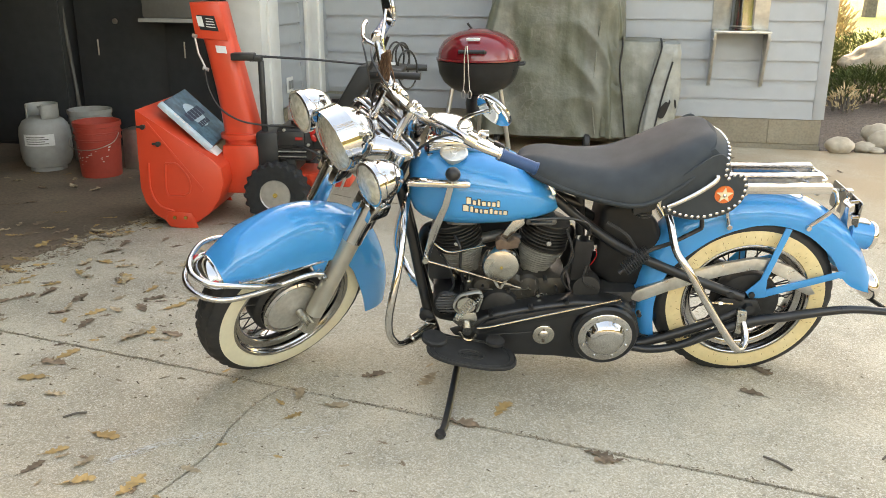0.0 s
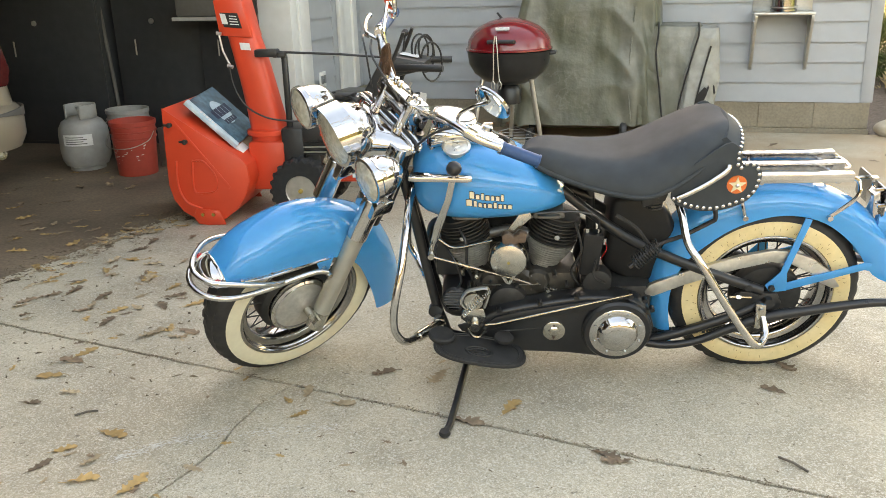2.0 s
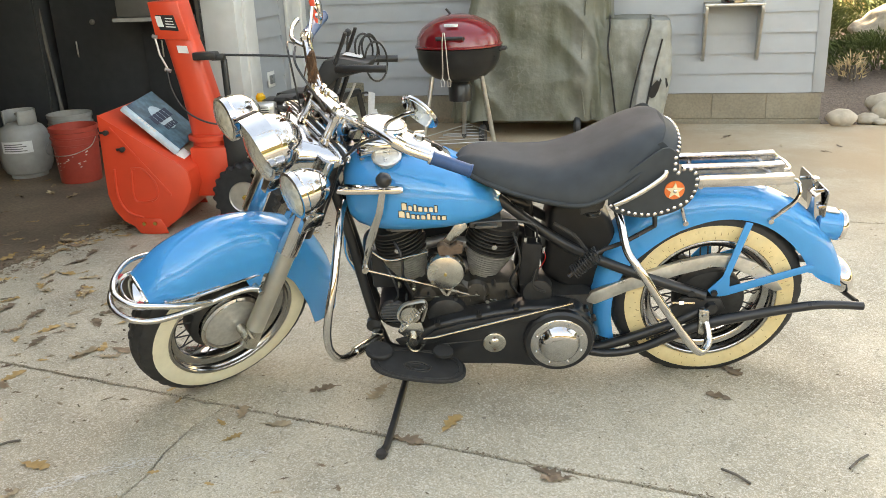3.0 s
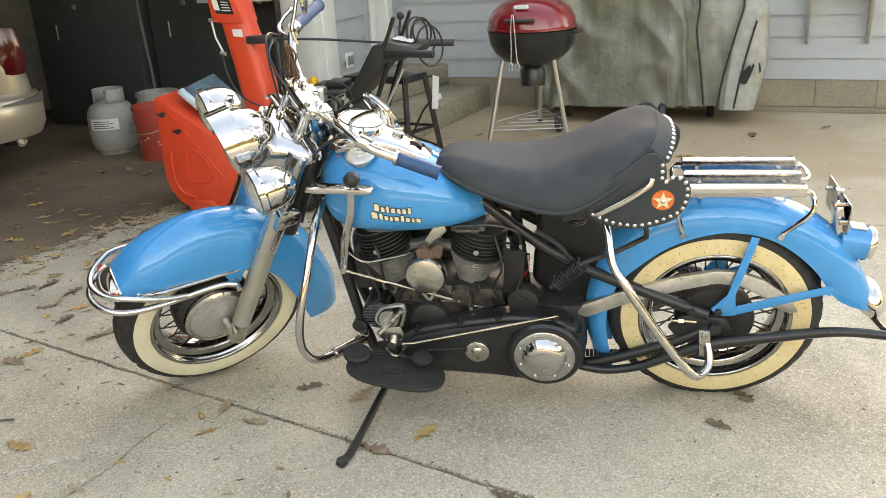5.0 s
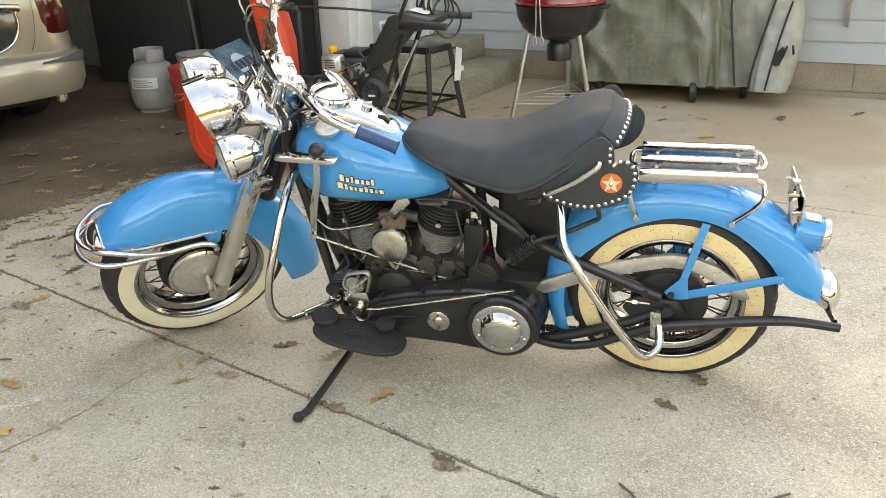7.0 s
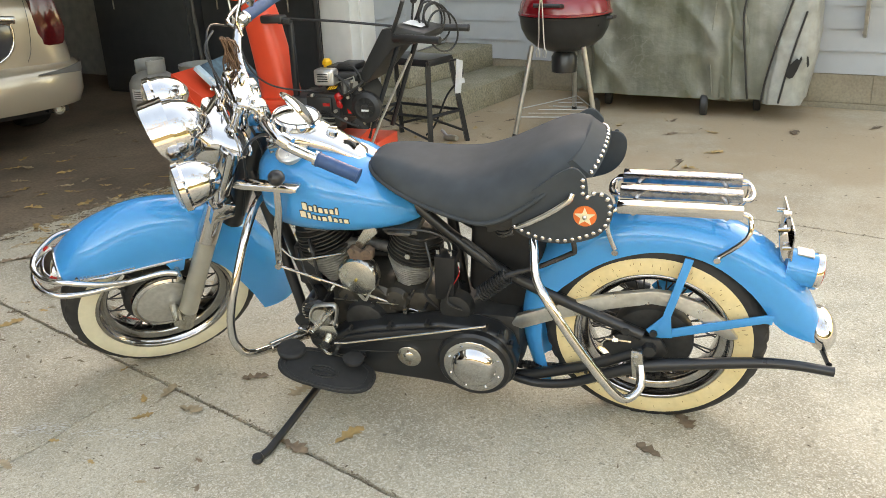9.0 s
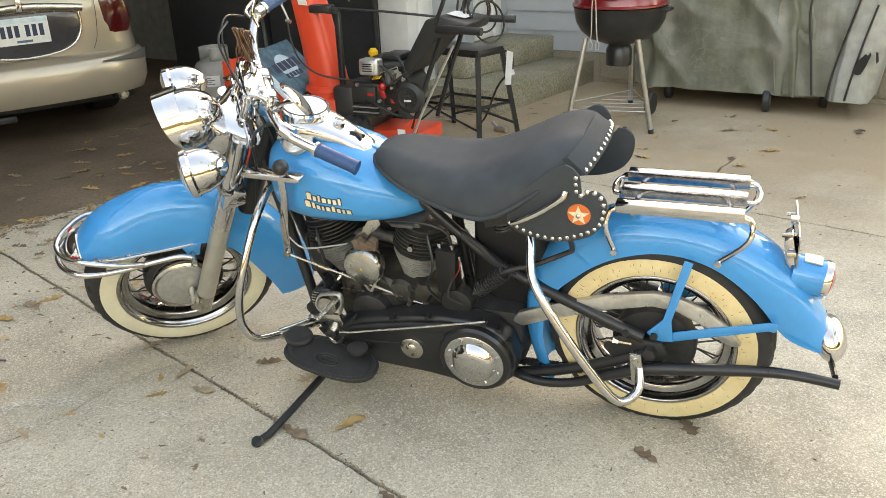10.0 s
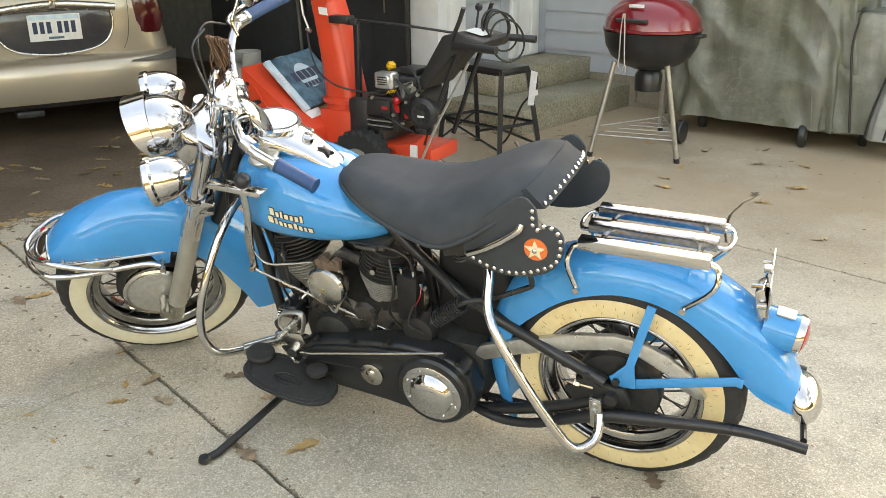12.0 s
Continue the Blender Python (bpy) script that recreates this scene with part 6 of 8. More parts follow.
part("ash_pot", lathe([(0.40, 0.065), (0.405, 0.08), (0.50, 0.082), (0.535, 0.06)], (0, 0, 0), (0, 0, 1), 24), BLACK, g, "black ash pot")
for s in (1,):
    part("wheel", lathe([(-0.02, 0.02), (-0.02, 0.07), (-0.012, 0.078), (0.012, 0.078), (0.02, 0.07), (0.02, 0.02)], (-0.07 + s * 0.15, 0.385, 0.082), (1, 0, 0), 28), BLACK_PLASTIC, g, "black plastic wheel")
part("axle", tube([(-0.22, 0.385, 0.082), (0.08, 0.385, 0.082)], 0.006, 8), STEEL, g)
tg = thing("grill_tongs", "long steel tongs hanging from the barbecue handle", "tongs", Matrix.Translation((-0.53, 5.705, 0)))
for s, w in ((-1, 0.012), (1, 0.02)):
    part("tong_arm", tube([(s * 0.004, -0.012, 0.885), (s * 0.012, -0.016, 0.80), (s * w, -0.016, 0.66), (s * (w + 0.006), -0.016, 0.595)], 0.0042, 6, smooth_path=3), STEEL, tg)
    part("tong_tip", tube([(s * (w + 0.006), -0.016, 0.60), (s * (w + 0.018), -0.016, 0.58), (s * (w + 0.014), -0.016, 0.545), (s * (w - 0.004), -0.016, 0.545), (s * (w - 0.006), -0.016, 0.58), (s * (w + 0.006), -0.016, 0.60)], 0.0035, 6), STEEL, tg)

# -- covered grill by the wall --
def drape(x0, x1, y0, y1, zb, zt, X0, X1, Y0, Y1, seed, folds, amp, lev=96, n=340, round_top=0.10, bulge=0.0):
    """A loose cover: a rounded box whose sides fall in folds from the top outline to the hem outline."""
    loops = []
    for i in range(lev + 1):
        t = i / lev
        z = zb + (zt - zb) * min(1, t * 1.12) if t < 0.893 else zt
        k = 0 if t < 0.893 else (t - 0.893) / 0.107
        f = min(1, t * 1.12)
        s = f ** 1.4
        lx0, lx1, ly0, ly1 = X0 + (x0 - X0) * s, X1 + (x1 - X1) * s, Y0 + (y0 - Y0) * s, Y1 + (y1 - Y1) * s
        cx, cy, hx, hy = (lx0 + lx1) / 2, (ly0 + ly1) / 2, (lx1 - lx0) / 2, (ly1 - ly0) / 2
        sh = 1 - max(0, (f - (1 - round_top))) / round_top * 0.06
        if k:
            sh *= 1 - k * 0.995
        lp = []
        for j in range(n):
            a = 2 * math.pi * j / n
            ca, sa = math.cos(a), math.sin(a)
            px, py = cx + hx * sh * math.copysign(abs(ca) ** 0.35, ca), cy + hy * sh * math.copysign(abs(sa) ** 0.35, sa)
            fold = amp * (1 - 0.62 * f) * (1 - k) * (noise.noise(Vector((a * folds / 6.28 * 1.6 + 0.5 * z, z * 0.45, seed))) + 0.6 * noise.noise(Vector((a * folds / 2.4 + 0.8 * z, z * 0.8, seed + 5))))
            crease = 0.65 * amp * (0.4 - abs(noise.noise(Vector((px * 4 + z * 2.2, py * 4, z * 2.6 + seed))) * 1.6)) + 0.004 * noise.noise(Vector((px * 14, z * 11, seed)))
            sag = min(amp, 0.06) * (0.8 * noise.noise(Vector((a * 1.6, 0, seed + 2))) + 0.3 * noise.noise(Vector((a * 7, 0, seed + 2)))) * (1 - f)
            out = fold + crease
            lp.append((px + ca * (out + bulge * math.sin(math.pi * f) * max(0, ca)), py + sa * out, z + sag + (0.02 * noise.noise(Vector((px * 4, py * 4, seed))) if k else 0)))
        loops.append(lp)
    bm = bmesh.new()
    rings(bm, loops, True, False)
    bm.faces.new(list(bm.verts)[-n:])
    return bm


def cover_mat():
    """Olive vinyl gone pale, scuffed; streaks and patches put fold shading into the colour."""
    m = mat("olive_cover_fold_shade", (0.140, 0.137, 0.102), 0.5, vary=0.28, scale=9, bump=0.5, bump_scale=30, second=(0.27, 0.27, 0.235), second_scale=2.2, second_amount=0.8, distance=0.008, rough_vary=0.12)
    nt = m.node_tree
    N, L = nt.nodes, nt.links.new
    b = N["Principled BSDF"]
    src = b.inputs["Base Color"].links[0].from_socket
    # dark vertical streaks: shade of the folds painted into the base colour
    co, mp, n = N.new("ShaderNodeTexCoord"), N.new("ShaderNodeMapping"), N.new("ShaderNodeTexNoise")
    mp.inputs["Scale"].default_value = (6.5, 6.5, 0.9)
    n.inputs["Scale"].default_value, n.inputs["Detail"].default_value = 1.0, 6
    L(co.outputs["Object"], mp.inputs[0])
    L(mp.outputs[0], n.inputs["Vector"])
    r = N.new("ShaderNodeMapRange")
    r.inputs["From Min"].default_value, r.inputs["From Max"].default_value, r.inputs["To Max"].default_value = 0.40, 0.66, 0.72
    L(n.outputs["Fac"], r.inputs["Value"])
    x = N.new("ShaderNodeMix")
    x.data_type = "RGBA"
    x.inputs["B"].default_value = (0.062, 0.070, 0.034, 1)
    L(src, x.inputs["A"])
    L(r.outputs[0], x.inputs["Factor"])
    # thin pale lines, kept to patches
    n2, sb_, ab, cr, mk, ml = N.new("ShaderNodeTexNoise"), N.new("ShaderNodeMath"), N.new("ShaderNodeMath"), N.new("ShaderNodeMapRange"), N.new("ShaderNodeTexNoise"), N.new("ShaderNodeMath")
    n2.inputs["Scale"].default_value, n2.inputs["Detail"].default_value = 8, 6
    L(co.outputs["Object"], n2.inputs["Vector"])
    sb_.operation, sb_.inputs[1].default_value = "SUBTRACT", 0.5
    L(n2.outputs["Fac"], sb_.inputs[0])
    ab.operation = "ABSOLUTE"
    L(sb_.outputs[0], ab.inputs[0])
    cr.inputs["From Min"].default_value, cr.inputs["From Max"].default_value, cr.inputs["To Min"].default_value, cr.inputs["To Max"].default_value = 0.0, 0.03, 0.12, 0.0
    L(ab.outputs[0], cr.inputs["Value"])
    mk.inputs["Scale"].default_value = 2.6
    mkr = N.new("ShaderNodeMapRange")
    mkr.inputs["From Min"].default_value, mkr.inputs["From Max"].default_value = 0.48, 0.66
    L(mk.outputs["Fac"], mkr.inputs["Value"])
    L(co.outputs["Object"], mk.inputs["Vector"])
    ml.operation = "MULTIPLY"
    L(cr.outputs[0], ml.inputs[0])
    L(mkr.outputs[0], ml.inputs[1])
    y = N.new("ShaderNodeMix")
    y.data_type = "RGBA"
    y.inputs["B"].default_value = (0.52, 0.52, 0.48, 1)
    L(x.outputs["Result"], y.inputs["A"])
    L(ml.outputs[0], y.inputs["Factor"])
    L(y.outputs["Result"], b.inputs["Base Color"])
    return m


COVER = cover_mat()
COVER_PALE = mat("pale_cover_vinyl", (0.31, 0.31, 0.285), 0.5, vary=0.2, scale=16, bump=0.35, bump_scale=25, second=(0.24, 0.24, 0.19), second_scale=5, distance=0.01)
cg = thing("covered_grill", "large grill under a weathered olive-grey vinyl cover with black seams", "covered grill", Matrix.Translation((0, 0, 0)))
part("cover", drape(-0.43, 0.43, 6.80, 7.25, 0.125, 1.42, -0.74, 0.515, 6.72, 7.27, 3, 11, 0.065), COVER, cg, "weathered olive-grey vinyl cover", 60)
part("side_cover", drape(0.30, 0.80, 6.80, 7.22, 0.140, 0.855, 0.30, 0.80, 6.735, 7.24, 8, 7, 0.022, n=260), COVER, cg, "lower side of the cover", 60)
part("cover_end", drape(0.735, 0.895, 6.78, 7.20, 0.118, 0.845, 0.618, 0.862, 6.705, 7.22, 14, 7, 0.014, n=180, bulge=0.045), COVER_PALE, cg, "paler end of the cover", 60)


def seam(xz, y0, y1, zb, zt, top, r=0.013):
    """Seam tape down the front of the cover and over its top edge."""
    front = [(x, y0 + (y1 - y0) * ((z - zb) / (zt - zb)) ** 1.4 - 0.008, z) for x, z in xz]
    x = xz[-1][0]
    over = [(x, y1 + 0.015, top), (x, y1 + 0.22, top + 0.004)] if top else []
    part("seam", tube(front + over, r, 8, flat=(r, 0.007), smooth_path=4), BLACK_PLASTIC, cg, "black seam tape")


seam([(0.532, 0.15), (0.512, 0.29), (0.494, 0.43), (0.468, 0.60), (0.462, 0.70), (0.472, 0.80)], 6.725, 6.78, 0.14, 0.855, 0.866)
seam([(0.622, 0.14), (0.640, 0.289), (0.682, 0.491), (0.738, 0.721), (0.757, 0.80)], 6.705, 6.78, 0.118, 0.845, 0.856)
seam([(0.732, 0.135), (0.757, 0.295), (0.795, 0.495), (0.846, 0.716)], 6.703, 6.775, 0.118, 0.845, 0, 0.010)
part("fold_line", tube([(0.30, 6.722, 0.16), (0.27, 6.735, 0.45), (0.285, 6.755, 0.80), (0.30, 6.775, 1.0)], 0.006, 8, flat=(0.006, 0.004), smooth_path=4), COVER, cg, "stitched fold in the cover")
# black patches on the vinyl paint the dark inside of its tears
part("tear", slab([(0.764, 0.31), (0.785, 0.298), (0.806, 0.306), (0.828, 0.355), (0.850, 0.425), (0.842, 0.445), (0.832, 0.418), (0.818, 0.430), (0.80, 0.41), (0.778, 0.385), (0.766, 0.35)], 6.698, 6.712, XZ), BLACK, cg, "black patch for the dark inside of a tear")
part("tear", slab([(0.874, 0.445), (0.886, 0.44), (0.896, 0.39), (0.886, 0.372), (0.878, 0.40)], 6.700, 6.714, XZ), BLACK, cg, "small black patch for the dark inside of a tear")
for x, y, r in ((-0.49, 6.96, 0.06), (0.238, 6.80, 0.078), (0.55, 7.05, 0.06)):
    cs = part("caster", lathe([(-0.022, r * 0.5), (-0.024, r * 0.9), (-0.015, r), (0.015, r), (0.024, r * 0.9), (0.022, r * 0.5)], (x, y, r), (1, 0.15, 0.0), 28), BLACK_PLASTIC, cg, "black caster wheel")
    part("caster_hub", lathe([(-0.026, 0.004), (-0.026, r * 0.45), (0.026, r * 0.45), (0.026, 0.004)], (x, y, r), (1, 0.15, 0.0), 20), GREY_STRIP, cs)
    part("caster_fork", box(x - 0.034, x + 0.034, y - 0.015, y + 0.015, r * 1.9, 0.20, 0.004), BLACK, cs)
part("grill_body", box(-0.50, 0.60, 6.85, 7.15, 0.14, 0.80), BLACK, cg)

# -- wall shelf with a flue --
ws = thing("wall_shelf", "galvanised steel wall shelf on two brackets", "shelf", Matrix.Translation((1.365, WALL_Y, 0)))
part("shelf_top", box(-0.215, 0.215, -0.235, -0.02, 0.905, 0.925, 0.004), STEEL, ws)
part("back_plate", box(-0.212, 0.212, -0.024, -0.018, 0.926, 1.60, 0.001), STEEL, ws, "flat galvanised back plate")
for s in (-1, 1):
    br = part("bracket", slab([(-0.022, 0.905), (-0.235, 0.905), (-0.235, 0.88), (-0.06, 0.50), (-0.022, 0.485)], s * 0.198 - 0.011, s * 0.198 + 0.011, YZ, 0.002), STEEL, ws, "angled steel bracket")
    for z, y in ((0.52, -0.05), (0.86, -0.22)):
        part("bolt", tube([(s * 0.198 + s * 0.008, y, z), (s * 0.198 + s * 0.018, y, z)], 0.009, 6), STEEL, br)
fp = thing("flue_pipe", "shiny stainless steel flue pipe standing on the shelf", "flue pipe", Matrix.Translation((1.365, WALL_Y - 0.125, 0.926)))
part("pipe", lathe([(0, 0.09), (0.004, 0.095), (0.018, 0.095), (0.022, 0.088), (0.70, 0.088), (0.705, 0.02)], (0, 0, 0), (0, 0, 1), 36), RIM_CHROME, fp, "stainless pipe")
part("band", lathe([(0.026, 0.0885), (0.028, 0.092), (0.036, 0.092), (0.038, 0.0885)], (0, 0, 0), (0, 0, 1), 36), STEEL, fp)

# -- metal stand by the steps --
st0 = Vector((-1.315, 5.490, 0))
stand = thing("metal_stand", "black angle-iron stand with an oblong top and crossed braces", "stand", Matrix.Translation(st0))
H = 0.555
TOP = [Vector((x, y, H - 0.004)) - st0 for x, y in ((-1.550, 5.385), (-1.115, 5.327), (-1.074, 5.542), (-1.510, 5.600))]
FOOT = [Vector((x, y, 0.0)) - st0 for x, y in ((-1.620, 5.370), (-1.111, 5.315), (-1.012, 5.626), (-1.538, 5.685))]
part("top", slab([(p.x * 1.05, p.y * 1.08) for p in TOP], H - 0.004, H + 0.008, XY, 0.002), BLACK, stand, "black plate top")
for i in range(4):
    j = (i + 1) % 4
    e0, e1 = Vector((TOP[i].x * 1.05, TOP[i].y * 1.08, H - 0.016)), Vector((TOP[j].x * 1.05, TOP[j].y * 1.08, H - 0.016))
    part("top_rim", tube([e0, e1], 0.012, 4, flat=(0.004, 0.018)), BLACK, stand, smooth=0)
    part("leg", tube([TOP[i], FOOT[i]], 0.0195, 4), BLACK, stand, "square black leg", 0)
    part("brace", tube([TOP[i].lerp(FOOT[i], 0.62), TOP[j].lerp(FOOT[j], 0.62)], 0.010, 4), BLACK, stand, smooth=0)
    part("brace", tube([TOP[i].lerp(FOOT[i], 0.62), TOP[j].lerp(FOOT[j], 0.88)], 0.008, 4), BLACK, stand, smooth=0)
tag_ = thing("care_tag", "white paper tag on a black cord", "tag", pose(-0.955, 5.42, 0.25, 0, 0, 8))
part("tag_sheet", slab([(-0.028, 0.10), (0.012, 0.105), (0.03, 0.30), (-0.01, 0.31)], -0.002, 0.001, XZ), PALE, tag_)
part("tag_flap", slab([(-0.02, 0.15), (0.04, 0.17), (0.035, 0.20), (-0.015, 0.19)], -0.006, -0.003, XZ), PALE, tag_)
solid("power_cord", tube([(-1.30, 5.60, 0.02), (-1.22, 5.58, 0.10), (-1.08, 5.50, 0.32), (-0.97, 5.47, 0.43), (-0.955, 5.47, 0.50), (-0.985, 5.47, 0.545), (-1.03, 5.46, 0.54)], 0.007, 8, smooth_path=6), BLACK_PLASTIC, "black power cord looped over the stand", "cord")
solid("hose_fitting", joined(tube([(-1.16, 5.60, 0.02), (-1.06, 5.57, 0.025)], 0.018, 10), tube([(-1.15, 5.60, 0.03), (-1.19, 5.61, 0.06)], 0.010, 8), lathe([(-0.02, 0.02), (0.02, 0.02)], (-1.10, 5.585, 0.022), (1, 0, 0), 12)), STEEL, "shiny metal hose fitting on the concrete", "hose fitting")

SILVER_BOX = mat("bright_silver_sheet", (0.72, 0.71, 0.69), 0.32, 0.85, vary=0.08, scale=30, rough_vary=0.1)
# -- snow blower: x to its handles, y to its far side --
sb = thing("snow_blower", "orange-red two-stage snow blower with a tall chute and black engine", "snow blower", pose(-1.831, 4.181, 0, 0, 0, 8))
W_ = 0.60
SIDE = [(-0.205, 0.645), (-0.212, 0.40), (-0.215, 0.22), (-0.195, 0.14), (-0.15, 0.075), (-0.085, 0.035), (0.0, 0.022), (0.085, 0.035), (0.155, 0.085), (0.21, 0.16), (0.245, 0.25), (0.235, 0.335), (0.185, 0.385), (0.10, 0.435)]
part("auger_housing", slab([(-0.203, 0.643), (-0.195, 0.60), (0.075, 0.405), (0.16, 0.36), (0.205, 0.30), (0.215, 0.22), (0.175, 0.13), (0.10, 0.062), (0.0, 0.040), (0.0, 0.022), (0.085, 0.033), (0.16, 0.087), (0.215, 0.165), (0.245, 0.25), (0.232, 0.335), (0.185, 0.385), (0.10, 0.432)], 0.0, W_, XZ, 0.003), RED, sb, "orange-red auger housing shell")
for y in (0.0, W_):
    side = part("side_plate", slab(SIDE, y - 0.006, y + 0.006, XZ, 0.004), RED, sb, "orange-red D-shaped side plate")
    if y == 0:
        ring = spline([(-0.155, -0.008, 0.36), (-0.16, -0.008, 0.22), (-0.12, -0.008, 0.13), (-0.04, -0.008, 0.095)], 6)
        part("pressed_rib", tube(ring, 0.008, 8, flat=(0.009, 0.005)), RED, side)
        ring = [(-0.065, -0.008, 0.36), (0.0, -0.008, 0.355), (0.055, -0.008, 0.28), (0.052, -0.008, 0.20), (-0.02, -0.008, 0.18), (-0.072, -0.008, 0.20), (-0.065, -0.008, 0.36)]
        part("pressed_rib", tube(spline(ring, 4), 0.008, 8, flat=(0.008, 0.005)), RED, side)
        part("brace_strap", slab([(-0.155, 0.575), (-0.145, 0.585), (0.135, 0.22), (0.125, 0.205)], -0.013, -0.006, XZ, 0.002), RED, side)
        for x, z in ((-0.165, 0.555), (-0.09, 0.465)):
            part("knob", joined(lathe([(-0.03, 0.006), (-0.028, 0.014), (-0.008, 0.012)], (x, 0, z), (0, 1, 0), 12), box(x - 0.035, x + 0.01, -0.02, -0.012, z - 0.006, z + 0.006, 0.002)), BLACK_PLASTIC, side, "black knob")
    sk = part("skid_shoe", slab([(-0.075, 0.095), (0.055, 0.085), (0.075, 0.05), (0.09, 0.004), (0.0, 0.0), (-0.065, 0.006), (-0.09, 0.04)], y - 0.016, y - 0.007, XZ, 0.004) if y == 0 else slab([(-0.075, 0.095), (0.055, 0.085), (0.09, 0.0), (-0.09, 0.0)], y + 0.007, y + 0.016, XZ), RED, sb, "bolted skid shoe")
    if y == 0:
        for x in (-0.035, 0.025):
            part("shoe_bolt", lathe([(-0.026, 0.001), (-0.026, 0.010), (-0.016, 0.011)], (x, 0, 0.062), (0, 1, 0), 8), BRASS, sk)
part("auger_shaft", tube([(0.0, 0.01, 0.23), (0.0, W_ - 0.01, 0.23)], 0.022, 12), BLACK, sb)
part("chute_base", joined(box(0.20, 0.40, 0.15, 0.42, 0.16, 0.43, 0.012), slab([(0.215, 0.16), (0.40, 0.16), (0.46, 0.26), (0.40, 0.30)], 0.16, 0.41, XZ, 0.004)), RED, sb, "orange-red impeller housing")
part("chute_ring", lathe([(0.425, 0.105), (0.455, 0.106), (0.458, 0.124), (0.462, 0.127), (0.482, 0.127), (0.486, 0.122), (0.488, 0.098)], (0.293, 0.270, 0), (0, 0, 1), 36), RED, sb)
chute = bmesh.new()
lps = []
for z, cx, hw, hd in ((0.455, 0.295, 0.098, 0.098), (0.60, 0.272, 0.090, 0.095), (0.75, 0.245, 0.086, 0.09), (0.90, 0.215, 0.084, 0.085), (1.00, 0.190, 0.080, 0.08), (1.10, 0.160, 0.076, 0.075), (1.17, 0.140, 0.072, 0.07)):
    lps.append([(cx + hw * math.copysign(abs(math.cos(2 * math.pi * k / 28)) ** 0.55, math.cos(2 * math.pi * k / 28)), 0.285 + hd * math.copysign(abs(math.sin(2 * math.pi * k / 28)) ** 0.55, math.sin(2 * math.pi * k / 28)), z) for k in range(28)])
rings(chute, lps, True, True)
ch = part("chute", chute, RED, sb, "tall orange-red discharge chute")
part("chute_hood", slab([(0.085, 1.00), (0.262, 0.985), (0.222, 1.185), (0.065, 1.185)], 0.195, 0.375, XZ, 0.006), RED, ch, "hinged chute deflector")
part("warning_label", slab([(0.115, 1.045), (0.215, 1.035), (0.195, 1.115), (0.10, 1.12)], 0.1925, 0.1945, XZ), BLACK, ch, "dark warning label")
part("label_bar", slab([(0.108, 1.062), (0.140, 1.059), (0.128, 1.112), (0.098, 1.115)], 0.1905, 0.192, XZ), PALE, ch)
for k in range(4):
    part("label_bar", slab([(0.150, 1.057 + k * 0.014), (0.200 - k * 0.004, 1.053 + k * 0.014), (0.199 - k * 0.004, 1.058 + k * 0.014), (0.149, 1.062 + k * 0.014)], 0.1905, 0.192, XZ), PALE, ch)
part("flag_sticker", slab([(0.195, 0.925), (0.250, 0.92), (0.245, 0.958), (0.19, 0.962)], 0.1955, 0.1985, XZ), PALE, ch, "small pale sticker")
part("deflector_rod", joined(tube([(0.085, 0.185, 1.01), (0.10, 0.18, 0.92), (0.135, 0.18, 0.84)], 0.006, 8), tube([(0.075, 0.18, 1.015), (0.10, 0.18, 1.01)], 0.010, 8), tube([(0.12, 0.175, 0.845), (0.15, 0.175, 0.835)], 0.010, 8)), STEEL, ch)
part("control_cable", tube([(0.13, 0.17, 0.84), (0.145, 0.165, 0.74), (0.20, 0.15, 0.64), (0.30, 0.14, 0.575), (0.42, 0.16, 0.545), (0.60, 0.2, 0.53)], 0.005, 8, smooth_path=6), BLACK_PLASTIC, ch, "thin black control cable")
part("chute_post", box(0.415, 0.445, 0.19, 0.215, 0.30, 0.885, 0.003), BLACK, sb, "black chute control post")
part("chute_gear", joined(box(0.275, 0.40, 0.165, 0.235, 0.885, 0.925, 0.008), box(0.37, 0.44, 0.18, 0.22, 0.88, 0.91, 0.005)), BLACK_PLASTIC, sb, "black chute gear box")
part("crank_rod", tube([(0.40, 0.20, 0.908), (0.70, 0.235, 0.89), (1.0, 0.27, 0.862)], 0.0065, 8), BLACK, sb, "long black crank rod")
for y in (0.10, 0.52):
    prof = [(-0.055, 0.085), (-0.06, 0.12), (-0.055, 0.155), (-0.035, 0.168), (0.035, 0.168), (0.055, 0.155), (0.06, 0.12), (0.055, 0.085)]
    seg = 88
    bm = bmesh.new()
    rings(bm, [[((r + (0.012 if (r > 0.15 and (k + (2 if a > 0 else 0)) % 4 < 2) else 0)) * math.cos(2 * math.pi * k / seg), a, (r + (0.012 if (r > 0.15 and (k + (2 if a > 0 else 0)) % 4 < 2) else 0)) * math.sin(2 * math.pi * k / seg)) for k in range(seg)] for a, r in prof], True, False)
    wl = part("wheel", bm, TYRE, sb, "lugged black snow tyre", 20, Matrix.Translation((0.507, y, 0.178)))
    part("wheel_rim", lathe([(-0.050, 0.088), (-0.056, 0.084), (-0.045, 0.075), (-0.030, 0.060), (-0.030, 0.035), (-0.040, 0.028), (-0.040, 0.001)] if y < 0.3 else [(0.05, 0.088), (0.03, 0.06), (0.03, 0.001)], (0, 0, 0), (0, 1, 0), 32), STEEL, wl, "dusty silver wheel rim")
    part("axle_end", lathe([(-0.062, 0.001), (-0.062, 0.012), (-0.04, 0.013)], (0, 0, 0), (0, 1, 0), 12), BRASS, wl)
part("chassis", box(0.46, 0.90, 0.17, 0.45, 0.20, 0.275, 0.01), RED, sb, "orange-red chassis box")
